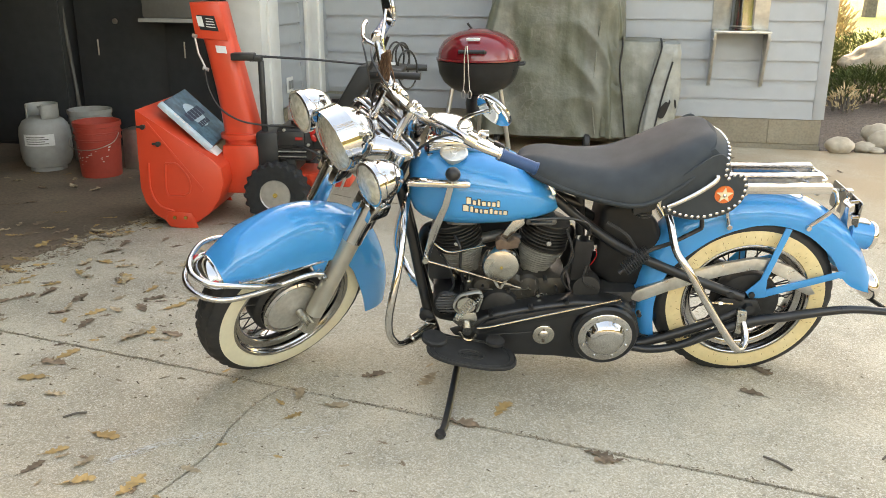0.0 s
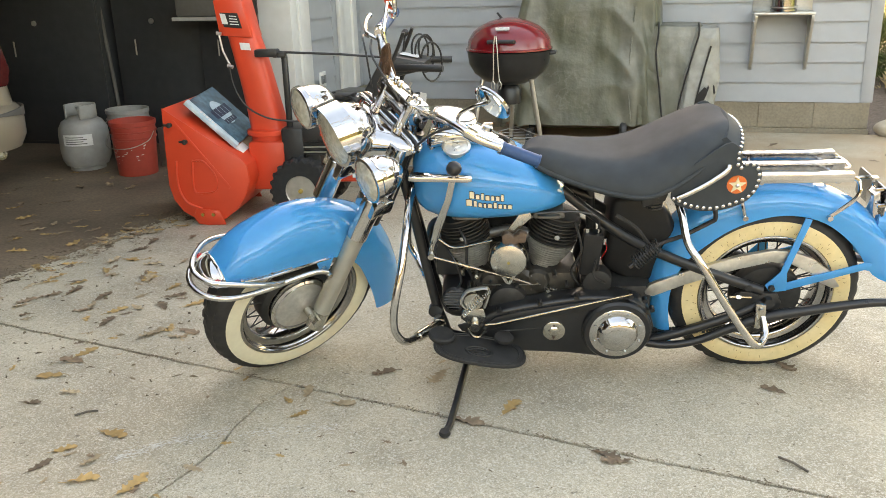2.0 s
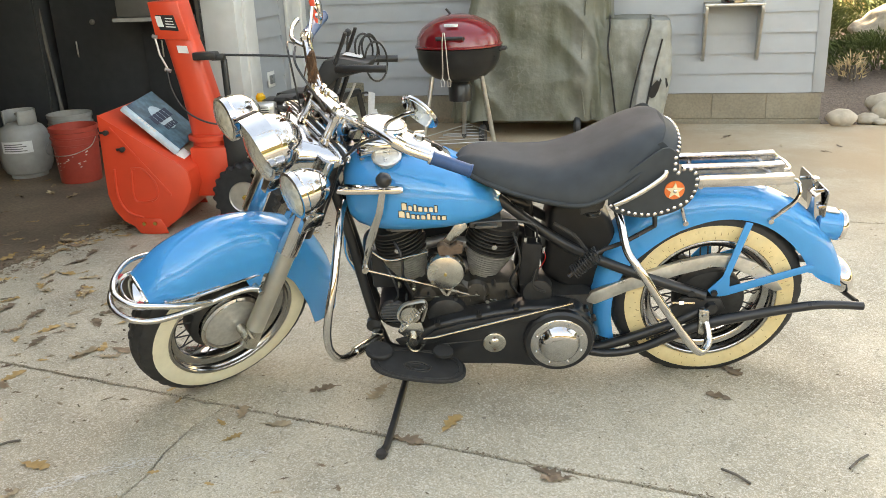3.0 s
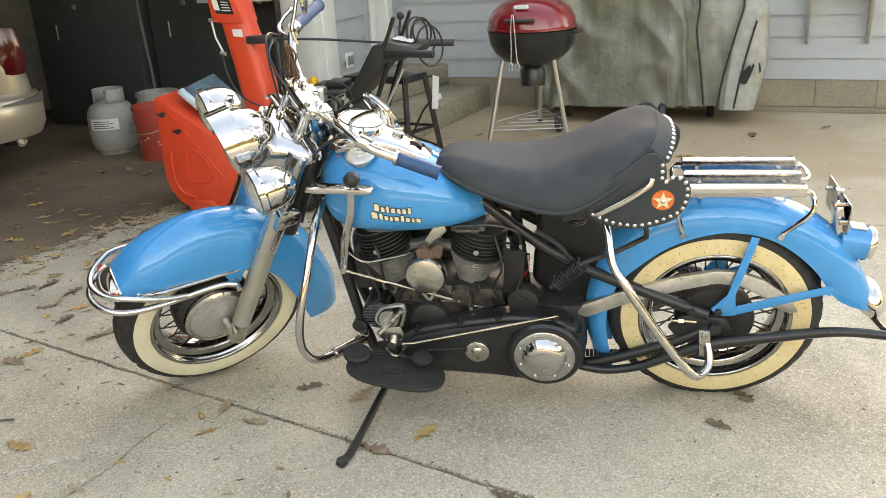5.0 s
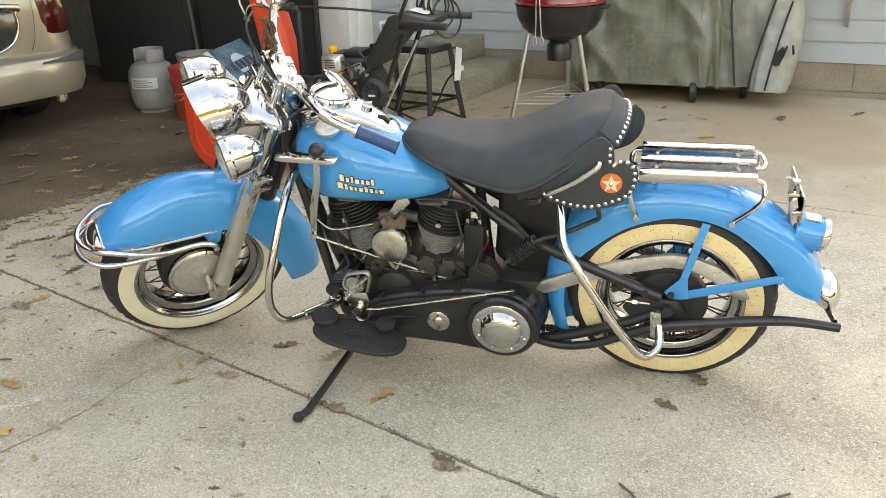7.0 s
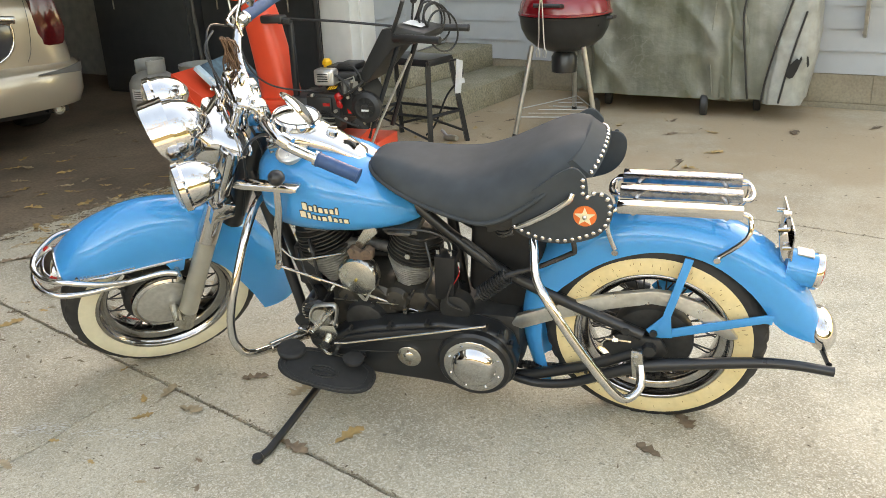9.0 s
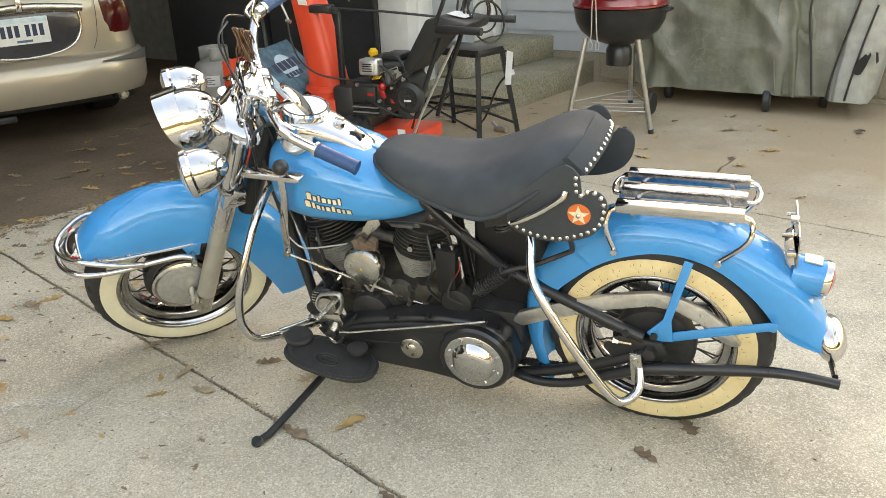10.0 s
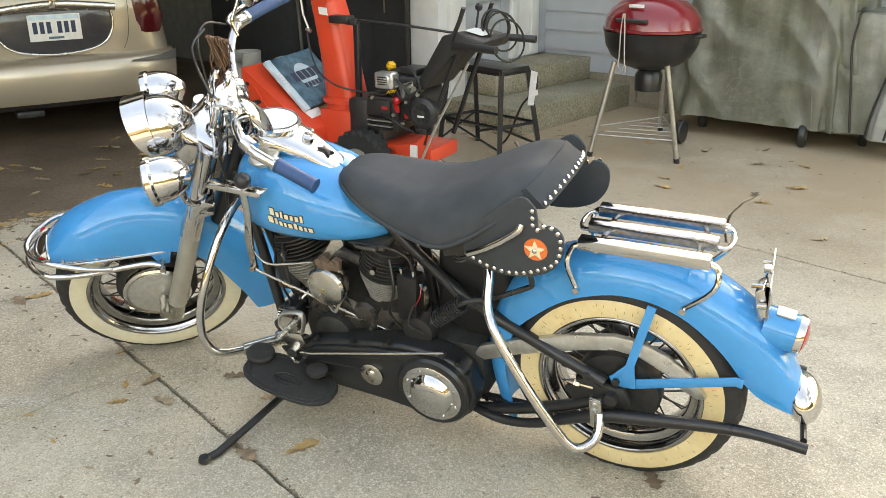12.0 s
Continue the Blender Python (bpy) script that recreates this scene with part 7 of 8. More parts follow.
part("belt_cover", joined(box(0.385, 0.515, 0.155, 0.44, 0.20, 0.505, 0.02), box(0.515, 0.60, 0.172, 0.44, 0.276, 0.36, 0.01)), BLACK_PLASTIC, sb, "black plastic belt cover")
part("chassis_side", slab([(0.66, 0.27), (0.70, 0.215), (0.88, 0.22), (0.905, 0.355), (0.86, 0.352), (0.80, 0.30)], 0.160, 0.1695, XZ, 0.002), RED, sb)
part("chassis_label", box(0.775, 0.82, 0.155, 0.159, 0.228, 0.292), PALE, sb)
en = part("engine_block", joined(box(0.50, 0.70, 0.165, 0.45, 0.346, 0.53, 0.02), box(0.62, 0.82, 0.19, 0.44, 0.40, 0.58, 0.025), lathe([(0.20, 0.05), (0.205, 0.085), (0.40, 0.09), (0.42, 0.06)], (0.76, 0, 0.50), (0, 1, 0), 24)), BLACK_PLASTIC, sb, "black engine with its shroud")
part("engine_top", joined(box(0.58, 0.80, 0.20, 0.42, 0.585, 0.635, 0.012), box(0.66, 0.77, 0.24, 0.38, 0.636, 0.672, 0.012), box(0.59, 0.65, 0.26, 0.40, 0.636, 0.655, 0.006)), BLACK_PLASTIC, en, "black air cleaner cover")
muf = part("muffler_box", box(0.578, 0.692, 0.128, 0.20, 0.574, 0.660, 0.014, 3), SILVER_BOX, en, "shiny silver muffler box")
part("muffler_panel", box(0.598, 0.672, 0.121, 0.1275, 0.590, 0.645, 0.006), SILVER_BOX, muf, "pressed silver panel")
for k in range(4):
    part("muffler_slot", box(0.606, 0.664, 0.1185, 0.1208, 0.598 + k * 0.012, 0.603 + k * 0.012), IRON, muf)
part("fuel_cap", lathe([(0.630, 0.018), (0.655, 0.020), (0.657, 0.026), (0.675, 0.026), (0.679, 0.019), (0.688, 0.016), (0.689, 0.001)], (0.576, 0.30, 0), (0, 0, 1), 20), YELLOW, en, "yellow-orange filler cap")
part("filler_neck", tube([(0.576, 0.30, 0.52), (0.576, 0.30, 0.645)], 0.02, 12), BLACK_PLASTIC, en)
for k in range(5):
    part("cylinder_fin", box(0.515 - 0.004 * (k % 2), 0.665, 0.150, 0.20, 0.356 + k * 0.014, 0.361 + k * 0.014), ALU if k % 2 else IRON, en)
part("front_panel", box(0.512, 0.660, 0.148, 0.1645, 0.428, 0.512, 0.006), BLACK_PLASTIC, en, "black engine side panel")
part("warning_sticker", slab([(0.640, 0.550), (0.690, 0.558), (0.705, 0.575), (0.655, 0.568)], 0.1495, 0.152, XZ), YELLOW, en, "yellow warning sticker")
for k in range(3):
    part("sticker_bar", slab([(0.650 + k * 0.014, 0.5535 + k * 0.002), (0.654 + k * 0.014, 0.554 + k * 0.002), (0.668 + k * 0.014, 0.568 + k * 0.002), (0.664 + k * 0.014, 0.5675 + k * 0.002)], 0.1478, 0.1492, XZ), BLACK, en)
part("badge", box(0.610, 0.650, 0.1455, 0.1478, 0.465, 0.482), RED_GLASS, en, "small red maker's badge")
rec = part("recoil_starter", lathe([(0.165, 0.082), (0.140, 0.080), (0.130, 0.066), (0.126, 0.055), (0.128, 0.05), (0.128, 0.022), (0.122, 0.018), (0.121, 0.001)], (0.862, 0, 0.468), (0, 1, 0), 32), BLACK_PLASTIC, en, "round black recoil starter")
for k in range(9):
    a = 2 * math.pi * k / 9
    part("vent_rib", box(-0.004, 0.004, 0.1225, 0.1275, 0.026, 0.048), IRON, rec).matrix_basis = Matrix.Translation((0.862, 0, 0.468)) @ Matrix.Rotation(a, 4, "Y")
part("primer_bulb", lathe([(0.15, 0.022), (0.132, 0.020), (0.124, 0.010), (0.122, 0.001)], (0.708, 0, 0.520), (0, 1, 0), 16), RED_GLASS, en, "dark red primer bulb")
part("choke_knob", slab([(0.694, 0.505), (0.722, 0.497), (0.735, 0.470), (0.722, 0.455), (0.700, 0.470)], 0.128, 0.140, XZ, 0.004), RED_GLASS, en, "red choke knob")
part("key", slab([(0.758, 0.463), (0.775, 0.452), (0.785, 0.435), (0.765, 0.437)], 0.124, 0.132, XZ, 0.002), RED_GLASS, en, "red plastic key")
part("engine_label", box(0.845, 0.885, 0.1175, 0.1205, 0.452, 0.462), PALE, en)
for x, z in ((0.735, 0.585), (0.775, 0.545), (0.79, 0.60), (0.76, 0.515), (0.68, 0.44), (0.735, 0.40), (0.55, 0.52), (0.83, 0.56)):
    part("engine_bolt", lathe([(0.16, 0.009), (0.142, 0.009), (0.140, 0.001)], (x, 0.0, z), (0, 1, 0), 10), STEEL, en)
for pts in (((0.66, 0.17, 0.63), (0.72, 0.14, 0.62), (0.77, 0.145, 0.57), (0.775, 0.16, 0.50)), ((0.70, 0.16, 0.56), (0.745, 0.135, 0.53), (0.80, 0.14, 0.56), (0.85, 0.16, 0.60)), ((0.60, 0.15, 0.44), (0.68, 0.13, 0.42), (0.75, 0.14, 0.385), (0.80, 0.16, 0.36)), ((0.74, 0.2, 0.67), (0.80, 0.17, 0.66), (0.83, 0.17, 0.61), (0.82, 0.18, 0.55))):
    part("engine_hose", tube(pts, 0.0065, 8, smooth_path=4), BLACK_PLASTIC, en)
part("carburettor", joined(box(0.715, 0.775, 0.155, 0.20, 0.535, 0.60, 0.008), tube([(0.745, 0.15, 0.60), (0.745, 0.15, 0.53)], 0.016, 12)), DARK_ALU, en, "grey carburettor body")
part("linkage", joined(tube([(0.70, 0.148, 0.59), (0.80, 0.148, 0.625)], 0.003, 6), tube([(0.80, 0.148, 0.625), (0.81, 0.148, 0.57)], 0.003, 6), slab([(0.79, 0.565), (0.83, 0.57), (0.82, 0.60), (0.80, 0.60)], 0.144, 0.150, XZ)), STEEL, en)
for s, y in ((-1, 0.17), (1, 0.47)):
    part("handle_strut", tube([(0.86, y, 0.30), (0.97, y - 0.01 * s, 0.60), (1.05, y - 0.02 * s, 0.80)], 0.013, 10), BLACK, sb, "black handle strut")
    part("handle_grip", tube([(1.03, y - s * 0.0, 0.815), (1.12, y + s * 0.055, 0.825), (1.30, y + s * 0.075, 0.820)], 0.019, 14), BLACK_PLASTIC, sb, "black foam grip")
    part("clutch_lever", tube([(1.02, y, 0.845), (1.06, y, 0.93), (1.09, y - 0.01, 1.00)], 0.013, 10, flat=(0.016, 0.010)), BLACK_PLASTIC, sb, "upright black lever")
con2 = part("console", slab([(0.80, 0.60), (0.86, 0.585), (1.02, 0.765), (1.18, 0.80), (1.20, 0.845), (1.05, 0.875), (0.96, 0.86)], 0.17, 0.47, XZ, 0.015), BLACK_PLASTIC, sb, "black sloping control console")
part("console_label", box(-0.05, 0.05, -0.06, 0.06, 0, 0.002), PALE, con2, smooth=0).matrix_basis = Matrix.Translation((1.10, 0.30, 0.872)) @ Matrix.Rotation(radians(12), 4, "Y")
part("speed_lever", joined(tube([(1.05, 0.36, 0.86), (1.065, 0.36, 0.97)], 0.006, 8), lathe([(-0.02, 0.008), (-0.01, 0.018), (0.005, 0.020), (0.018, 0.010), (0.021, 0.001)], (1.067, 0.36, 0.985), (0, 0, 1), 14)), BLACK_PLASTIC, sb, "black ball lever")
for k, (r, zz, yy) in enumerate(((0.085, 0.89, 0.40), (0.10, 0.86, 0.44), (0.075, 0.90, 0.35), (0.11, 0.82, 0.42))):
    pts = [(1.14 + 0.4 * r * math.cos(a) + 0.02 * k, yy + r * math.cos(a + 0.4), zz + r * math.sin(a)) for a in [2 * math.pi * i / 24 for i in range(25)]]
    part("coiled_cord", tube(pts, 0.0055, 6), BLACK_PLASTIC, sb, "coiled black starter cord")
part("chute_crank", tube([(0.854, 0.12, 0.20), (0.94, 0.135, 0.40), (1.124, 0.15, 0.745)], 0.007, 8), GUARD_METAL, sb, "thin pale shift rod")
# carton lying on the housing
ca = thing("beer_carton", "flattened blue printed drinks carton lying on the snow blower", "carton", pose(-1.831, 4.181, 0, 0, 0, 8) @ Matrix.Translation((0.026, 0.245, 0.535)) @ Matrix.Rotation(radians(4), 4, "X") @ Matrix.Rotation(radians(44), 4, "Y"))
part("carton_face", box(-0.185, 0.160, -0.13, 0.215, 0.0, 0.028, 0.004), CARD_BLUE, ca, "blue printed face", 30)
part("carton_side", box(-0.19, 0.165, -0.172, -0.1305, 0.0, 0.026, 0.003), CARD_PALE, ca, "pale blue side panel", 30)
part("carton_flap", box(0.1655, 0.215, -0.165, -0.06, 0.0, 0.012, 0.002), PALE, ca, "white end flap")
part("carton_flap", box(0.1605, 0.205, -0.055, 0.17, -0.012, 0.0, 0.002), CARD_BROWN, ca, "raw cardboard flap")
crest = [(0.085 * math.cos(2 * math.pi * k / 20) - 0.03, 0.03 + 0.075 * math.sin(2 * math.pi * k / 20)) for k in range(20)]
part("crest", slab(crest, 0.0285, 0.0295, XY), CARD_PALE, ca, "pale mountain crest print")
for row, (x, n, w, h) in enumerate(((-0.038, 5, 0.046, 0.060), (0.030, 5, 0.030, 0.032))):
    y0 = 0.03 - n * w / 2
    for k in range(n):
        part("print_bar", box(x - h / 2, x + h / 2, y0 + k * w + 0.003, y0 + (k + 1) * w - 0.003, 0.0298, 0.0308), NAVY, ca)
for k in range(6):
    part("print_bar", box(-0.10 + k * 0.02, -0.086 + k * 0.02, -0.165, -0.140, 0.0265, 0.0275), PALE, ca)

# -- gas cylinder, buckets --
pt = thing("gas_cylinder", "dirty white propane gas cylinder on the garage floor", "gas cylinder", Matrix.Translation((-3.50, 5.40, -0.004)))
part("body", lathe([(0.02, 0.11), (0.035, 0.145), (0.08, 0.166), (0.13, 0.172), (0.25, 0.172), (0.30, 0.166), (0.345, 0.14), (0.37, 0.10), (0.38, 0.05)], (0, 0, 0), (0, 0, 1), 40), TANK_GREY, pt)
part("foot_ring", ring_of([(0.0, 0.115), (0.0, 0.121), (0.04, 0.121), (0.04, 0.115)], 36), TANK_GREY, pt).matrix_basis = Matrix.Rotation(radians(90), 4, "X")
col = bmesh.new()
rings(col, [[(0.108 * math.cos(a), 0.108 * math.sin(a), z) for a in [radians(-60 + 300 * k / 30) for k in range(31)]] for z in (0.355, 0.40, 0.452, 0.462)], False, False)
cl = part("collar", col, TANK_GREY, pt)
cl.modifiers.new("thick", "SOLIDIFY").thickness = 0.006
part("valve", joined(tube([(0, 0, 0.37), (0, 0, 0.43)], 0.018, 12), lathe([(0, 0.03), (0.016, 0.03)], (0, 0, 0.43), (0, 0, 1), 12), tube([(0, 0, 0.40), (0.06, -0.03, 0.40)], 0.012, 10)), STEEL, pt)
lb = bmesh.new()
rings(lb, [[(0.1735 * math.cos(a), 0.1735 * math.sin(a), z) for a in [radians(-105 + 70 * k / 12) for k in range(13)]] for z in (0.19, 0.27)], False, False)
lbl = part("label", lb, PALE, pt, "faded paper label")
for k in range(4):
    lb = bmesh.new()
    rings(lb, [[(0.1748 * math.cos(a), 0.1748 * math.sin(a), z) for a in [radians(-98 + (50 - 8 * (k % 2)) * i / 8) for i in range(9)]] for z in (0.203 + k * 0.015, 0.209 + k * 0.015)], False, False)
    part("label_bar", lb, GREY_STRIP, lbl)


def bucket(at, material, label, group):
    b = thing("bucket", label, "bucket", at, group)
    prof = [(0.0, 0.131), (0.004, 0.133), (0.25, 0.146), (0.252, 0.152), (0.262, 0.153), (0.264, 0.148), (0.295, 0.149), (0.297, 0.156), (0.307, 0.157), (0.309, 0.150), (0.34, 0.151), (0.345, 0.158), (0.372, 0.159), (0.375, 0.154), (0.372, 0.149), (0.05, 0.132), (0.02, 0.0)]
    part("shell", lathe(prof, (0, 0, 0), (0, 0, 1), 44), material, b)
    part("handle", tube([(0.16, 0, 0.30), (0.165, -0.08, 0.25), (0.10, -0.165, 0.215), (0, -0.19, 0.205), (-0.10, -0.165, 0.215), (-0.165, -0.08, 0.25), (-0.16, 0, 0.30)], 0.003, 6, smooth_path=4), STEEL, b, "wire handle")
    return b


bk_ = bucket(Matrix.Translation((-3.02, 5.30, -0.004)), BUCKET, "scuffed red plastic bucket standing on the garage floor", "buckets in the garage")
rnd = random.Random(11)
sc = bmesh.new()
for k in range(26):
    a, z = radians(rnd.uniform(-130, -30)), rnd.uniform(0.09, 0.21)
    r = 0.1338 + 0.052 * z + 0.0012
    w, h = rnd.uniform(0.02, 0.07), rnd.uniform(0.003, 0.012)
    q = [sc.verts.new((r * math.cos(a + dx) + dz * 0.05 * math.cos(a), r * math.sin(a + dx) + dz * 0.05 * math.sin(a), z + dz)) for dx, dz in ((-w, 0), (w, h * 0.3), (w * 0.7, h), (-w * 0.8, h * 0.8))]
    sc.faces.new(q)
part("worn_print", sc, PALE, bk_, "worn remains of white print", 0, kind="stuff")
bucket(Matrix.Translation((-3.38, 5.78, -0.004)), TANK_GREY, "white plastic bucket behind the gas cylinder", "buckets in the garage")
solid("feed_tin", box(-2.965, -2.83, 5.50, 5.66, -0.004, 0.28, 0.01), STEEL, "dull grey tin box against the garage wall", "tin box")

# -- dark stuff in the garage --
for x0, x1, y0, h, lab in ((-2.95, -2.28, 6.20, 1.75, "tall black steel cabinet with a round lock"), (-3.75, -2.97, 6.28, 1.9, "tall black steel cabinet with a closed door"), (-4.85, -3.80, 6.15, 1.5, "black storage cabinet against the garage wall")):
    c = thing("storage_cabinet", lab, "cabinet", Matrix.Translation((x0, y0, -0.004)), "cabinets in the garage")
    part("body", box(0, x1 - x0, 0.025, 0.45, 0, h, 0.006), CABINET, c)
    part("door", box(0.006, (x1 - x0) - 0.006, 0.0, 0.0245, 0.03, h - 0.03, 0.004), CABINET, c, "closed black door")
    part("lock", lathe([(0, 0.022), (-0.012, 0.020), (-0.016, 0.010), (-0.016, 0.001)], ((x1 - x0) * 0.45, 0, 0.98), (0, 1, 0), 16), STEEL, c, "round silver lock")
    part("handle", tube([((x1 - x0) * 0.25, -0.02, 0.72), ((x1 - x0) * 0.25, -0.02, 0.84)], 0.006, 8), STEEL, c)
sh = thing("wall_tub", "clear plastic tub full of oddments on a shelf", "tub", Matrix.Translation((-2.95, 5.90, 1.02)))
part("tub", box(0, 0.5, 0, 0.28, 0.0, 0.2, 0.02), GREY_STRIP, sh)
part("rim", box(-0.01, 0.51, -0.012, 0.285, 0.2, 0.215, 0.004), CARD_PALE, sh)
solid("tub_shelf", box(-2.97, -2.3, 5.88, 6.195, 0.995, 1.02), DARK_WALL, "dark shelf board in the garage", "shelf")
solid("shovel_handle", tube([(-3.72, 6.20, 0.0), (-3.85, 6.24, 1.5)], 0.015, 8), GREY_STRIP, "thin grey tool handle leaning on the cabinets", "tool handle")
solid("red_can", lathe([(0, 0.06), (0.005, 0.065), (0.16, 0.065), (0.165, 0.05)], (-2.45, 6.05, -0.004), (0, 0, 1), 20), RED, "small red can on the garage floor", "can")

# -- car: x out of its tail, y across, z up --
car = thing("parked_car", "champagne-coloured saloon car parked tail first in the garage", "car", pose(-3.551, 3.939, 0, 0, 0, -20))
secs = []
for x, hw, zb, zs, zt, cr in ((0.03, 0.58, 0.34, 0.62, 0.92, 0.0), (-0.02, 0.68, 0.33, 0.64, 1.00, 0.01), (-0.12, 0.74, 0.30, 0.68, 1.03, 0.02), (-0.35, 0.77, 0.28, 0.72, 1.05, 0.02), (-0.8, 0.80, 0.24, 0.75, 1.07, 0.02), (-1.3, 0.81, 0.22, 0.76, 1.10, 0.02), (-2.6, 0.85, 0.20, 0.76, 1.05, 0.02), (-3.6, 0.85, 0.20, 0.74, 1.00, 0.02), (-4.6, 0.84, 0.22, 0.68, 0.85, 0.02), (-4.85, 0.62, 0.26, 0.60, 0.72, 0.0)):
    secs.append([(x, s * y, z) for s, y, z in ((-1, hw * 0.80, zb), (-1, hw * 0.96, zb + 0.06), (-1, hw, zb + 0.18), (-1, hw * 0.985, zs), (-1, hw * 0.93, zs + 0.12), (-1, hw * 0.84, zt - 0.04), (-1, hw * 0.6, zt), (1, 0.0, zt + cr), (1, hw * 0.6, zt), (1, hw * 0.84, zt - 0.04), (1, hw * 0.93, zs + 0.12), (1, hw * 0.985, zs), (1, hw, zb + 0.18), (1, hw * 0.96, zb + 0.06), (1, hw * 0.80, zb))])
bm = bmesh.new()
rings(bm, secs, True, True)
body = part("body", bm, CAR_PAINT, car, "champagne metallic body", 50)
for m_ in (body.modifiers.new("round", "SUBSURF"),):
    m_.levels = m_.render_levels = 2
cab = []
for x, hw, z in ((-0.75, 0.70, 1.04), (-1.35, 0.66, 1.40), (-2.2, 0.66, 1.45), (-2.7, 0.66, 1.40), (-3.5, 0.72, 1.02)):
    cab.append([(x, -hw, 1.0), (x, -hw * 0.96, z - 0.05), (x, -hw * 0.8, z), (x, hw * 0.8, z), (x, hw * 0.96, z - 0.05), (x, hw, 1.0)])
bm = bmesh.new()
rings(bm, cab, True, True)
part("cabin", bm, DARK_GLASS, car, "dark glass cabin")
# bumper
bp_ = []
for k in range(25):
    a = radians(-90 + 180 * k / 24)
    y, x = 0.78 * math.copysign(abs(math.sin(a)) ** 0.75, a), -0.42 + 0.56 * abs(math.cos(a)) ** 0.42
    bp_.append([(x - 0.10, y * 0.90, 0.31), (x - 0.02, y * 0.97, 0.325), (x + 0.02, y * 0.995, 0.40), (x + 0.02, y, 0.50), (x + 0.005, y * 0.995, 0.560), (x - 0.02, y * 0.98, 0.585), (x - 0.12, y * 0.92, 0.60), (x - 0.16, y * 0.88, 0.32)])
bm = bmesh.new()
rings(bm, bp_, True, True)
bmp = part("bumper", bm, CAR_PAINT, car, "deep champagne rear bumper", 50)
for s in (-1, 1):
    st_ = []
    for k in range(13):
        a = radians(s * (26 + 56 * k / 12))
        y, x = 0.78 * math.copysign(abs(math.sin(a)) ** 0.75, a), -0.42 + 0.56 * abs(math.cos(a)) ** 0.42
        h = 0.003 + 0.026 * min(1, k / 8)
        st_.append([(x + 0.015, y * 1.0, 0.548 - h), (x + 0.026, y * 1.004, 0.548 - h), (x + 0.026, y * 1.004, 0.548 + h), (x + 0.015, y, 0.548 + h)])
    bm = bmesh.new()
    rings(bm, st_, True, True)
    part("bumper_strip", bm, GREY_STRIP, bmp, "grey bumper insert")
    part("tail_lamp", slab([(s * 0.475, 0.690), (s * 0.655, 0.70), (s * 0.68, 0.80), (s * 0.64, 0.98), (s * 0.49, 1.0), (s * 0.485, 0.80)], -0.20, 0.012, YZ, 0.02), LAMP_RED, car, "dark red tail lamp")
    part("exhaust_tip", lathe([(0.0, 0.036), (0.10, 0.038), (0.10, 0.032), (0.06, 0.030)], (-0.14, s * 0.56, 0.31), (0.95, 0, -0.25), 20), CHROME_DULL, car, "oval exhaust tip")
# raised dark slab drawn for the plate recess; no hollow is cut
rec = [(-0.345, 0.76), (-0.30, 0.68), (-0.20, 0.63), (0.0, 0.61), (0.20, 0.63), (0.30, 0.68), (0.345, 0.76), (0.345, 0.845), (0.29, 0.875), (-0.29, 0.875), (-0.345, 0.845)]
part("plate_recess", slab(rec, 0.01, 0.046, YZ, 0.006), DARK_GLASS, car, "dark panel in place of the plate recess")
rp = [Vector((0.050, y, z)) for y, z in rec + rec[:1]]
part("chrome_surround", tube(rp, 0.007, 8, smooth_path=3), CHROME_DULL, car, "thin chrome surround")
part("chrome_bar", tube([(0.055, -0.37, 0.880), (0.075, 0.0, 0.915), (0.055, 0.37, 0.880)], 0.020, 10, flat=(0.014, 0.024), smooth_path=5), CHROME_DULL, car, "chrome bar over the plate")
part("badge", slab([(-0.022, 0.89), (0.022, 0.89), (0.012, 0.97), (0.0, 0.975), (-0.012, 0.97)], 0.06, 0.095, YZ, 0.005), CHROME, car, "upright chrome badge")
pl_ = part("number_plate", box(0.056, 0.061, -0.1525, 0.1525, 0.697, 0.855, 0.002), PALE, car, "pale blue and white number plate")
part("plate_band", box(0.0612, 0.0622, -0.145, 0.145, 0.825, 0.85), CARD_PALE, pl_)
for k in range(6):
    y = -0.128 + k * 0.040 + (0.022 if k > 2 else 0)
    part("plate_bar", box(0.0612, 0.0626, y, y + 0.026, 0.742, 0.812), NAVY, pl_)
part("plate_bar", box(0.0612, 0.0626, -0.045, 0.045, 0.708, 0.722), CARD_BLUE, pl_)
part("trunk_line", tube([(0.046, 0.40, 0.62), (0.044, 0.435, 0.70), (0.03, 0.455, 0.86), (-0.01, 0.46, 0.99)], 0.0018, 6, smooth_path=4), BLACK, car)
for s in (-1, 1):
    for x in (-1.15, -3.75):
        part("wheel", lathe([(-0.10, 0.20), (-0.10, 0.31), (-0.07, 0.325), (0.07, 0.325), (0.10, 0.31), (0.10, 0.20)], (x, s * 0.68, 0.325), (0, 1, 0), 36), TYRE, car)
part("underbody", box(-4.6, -0.35, -0.72, 0.72, 0.21, 0.28), BLACK, car)
part("tow_loop", box(-0.05, 0.06, -0.30, -0.14, 0.235, 0.275, 0.008), IRON, car)

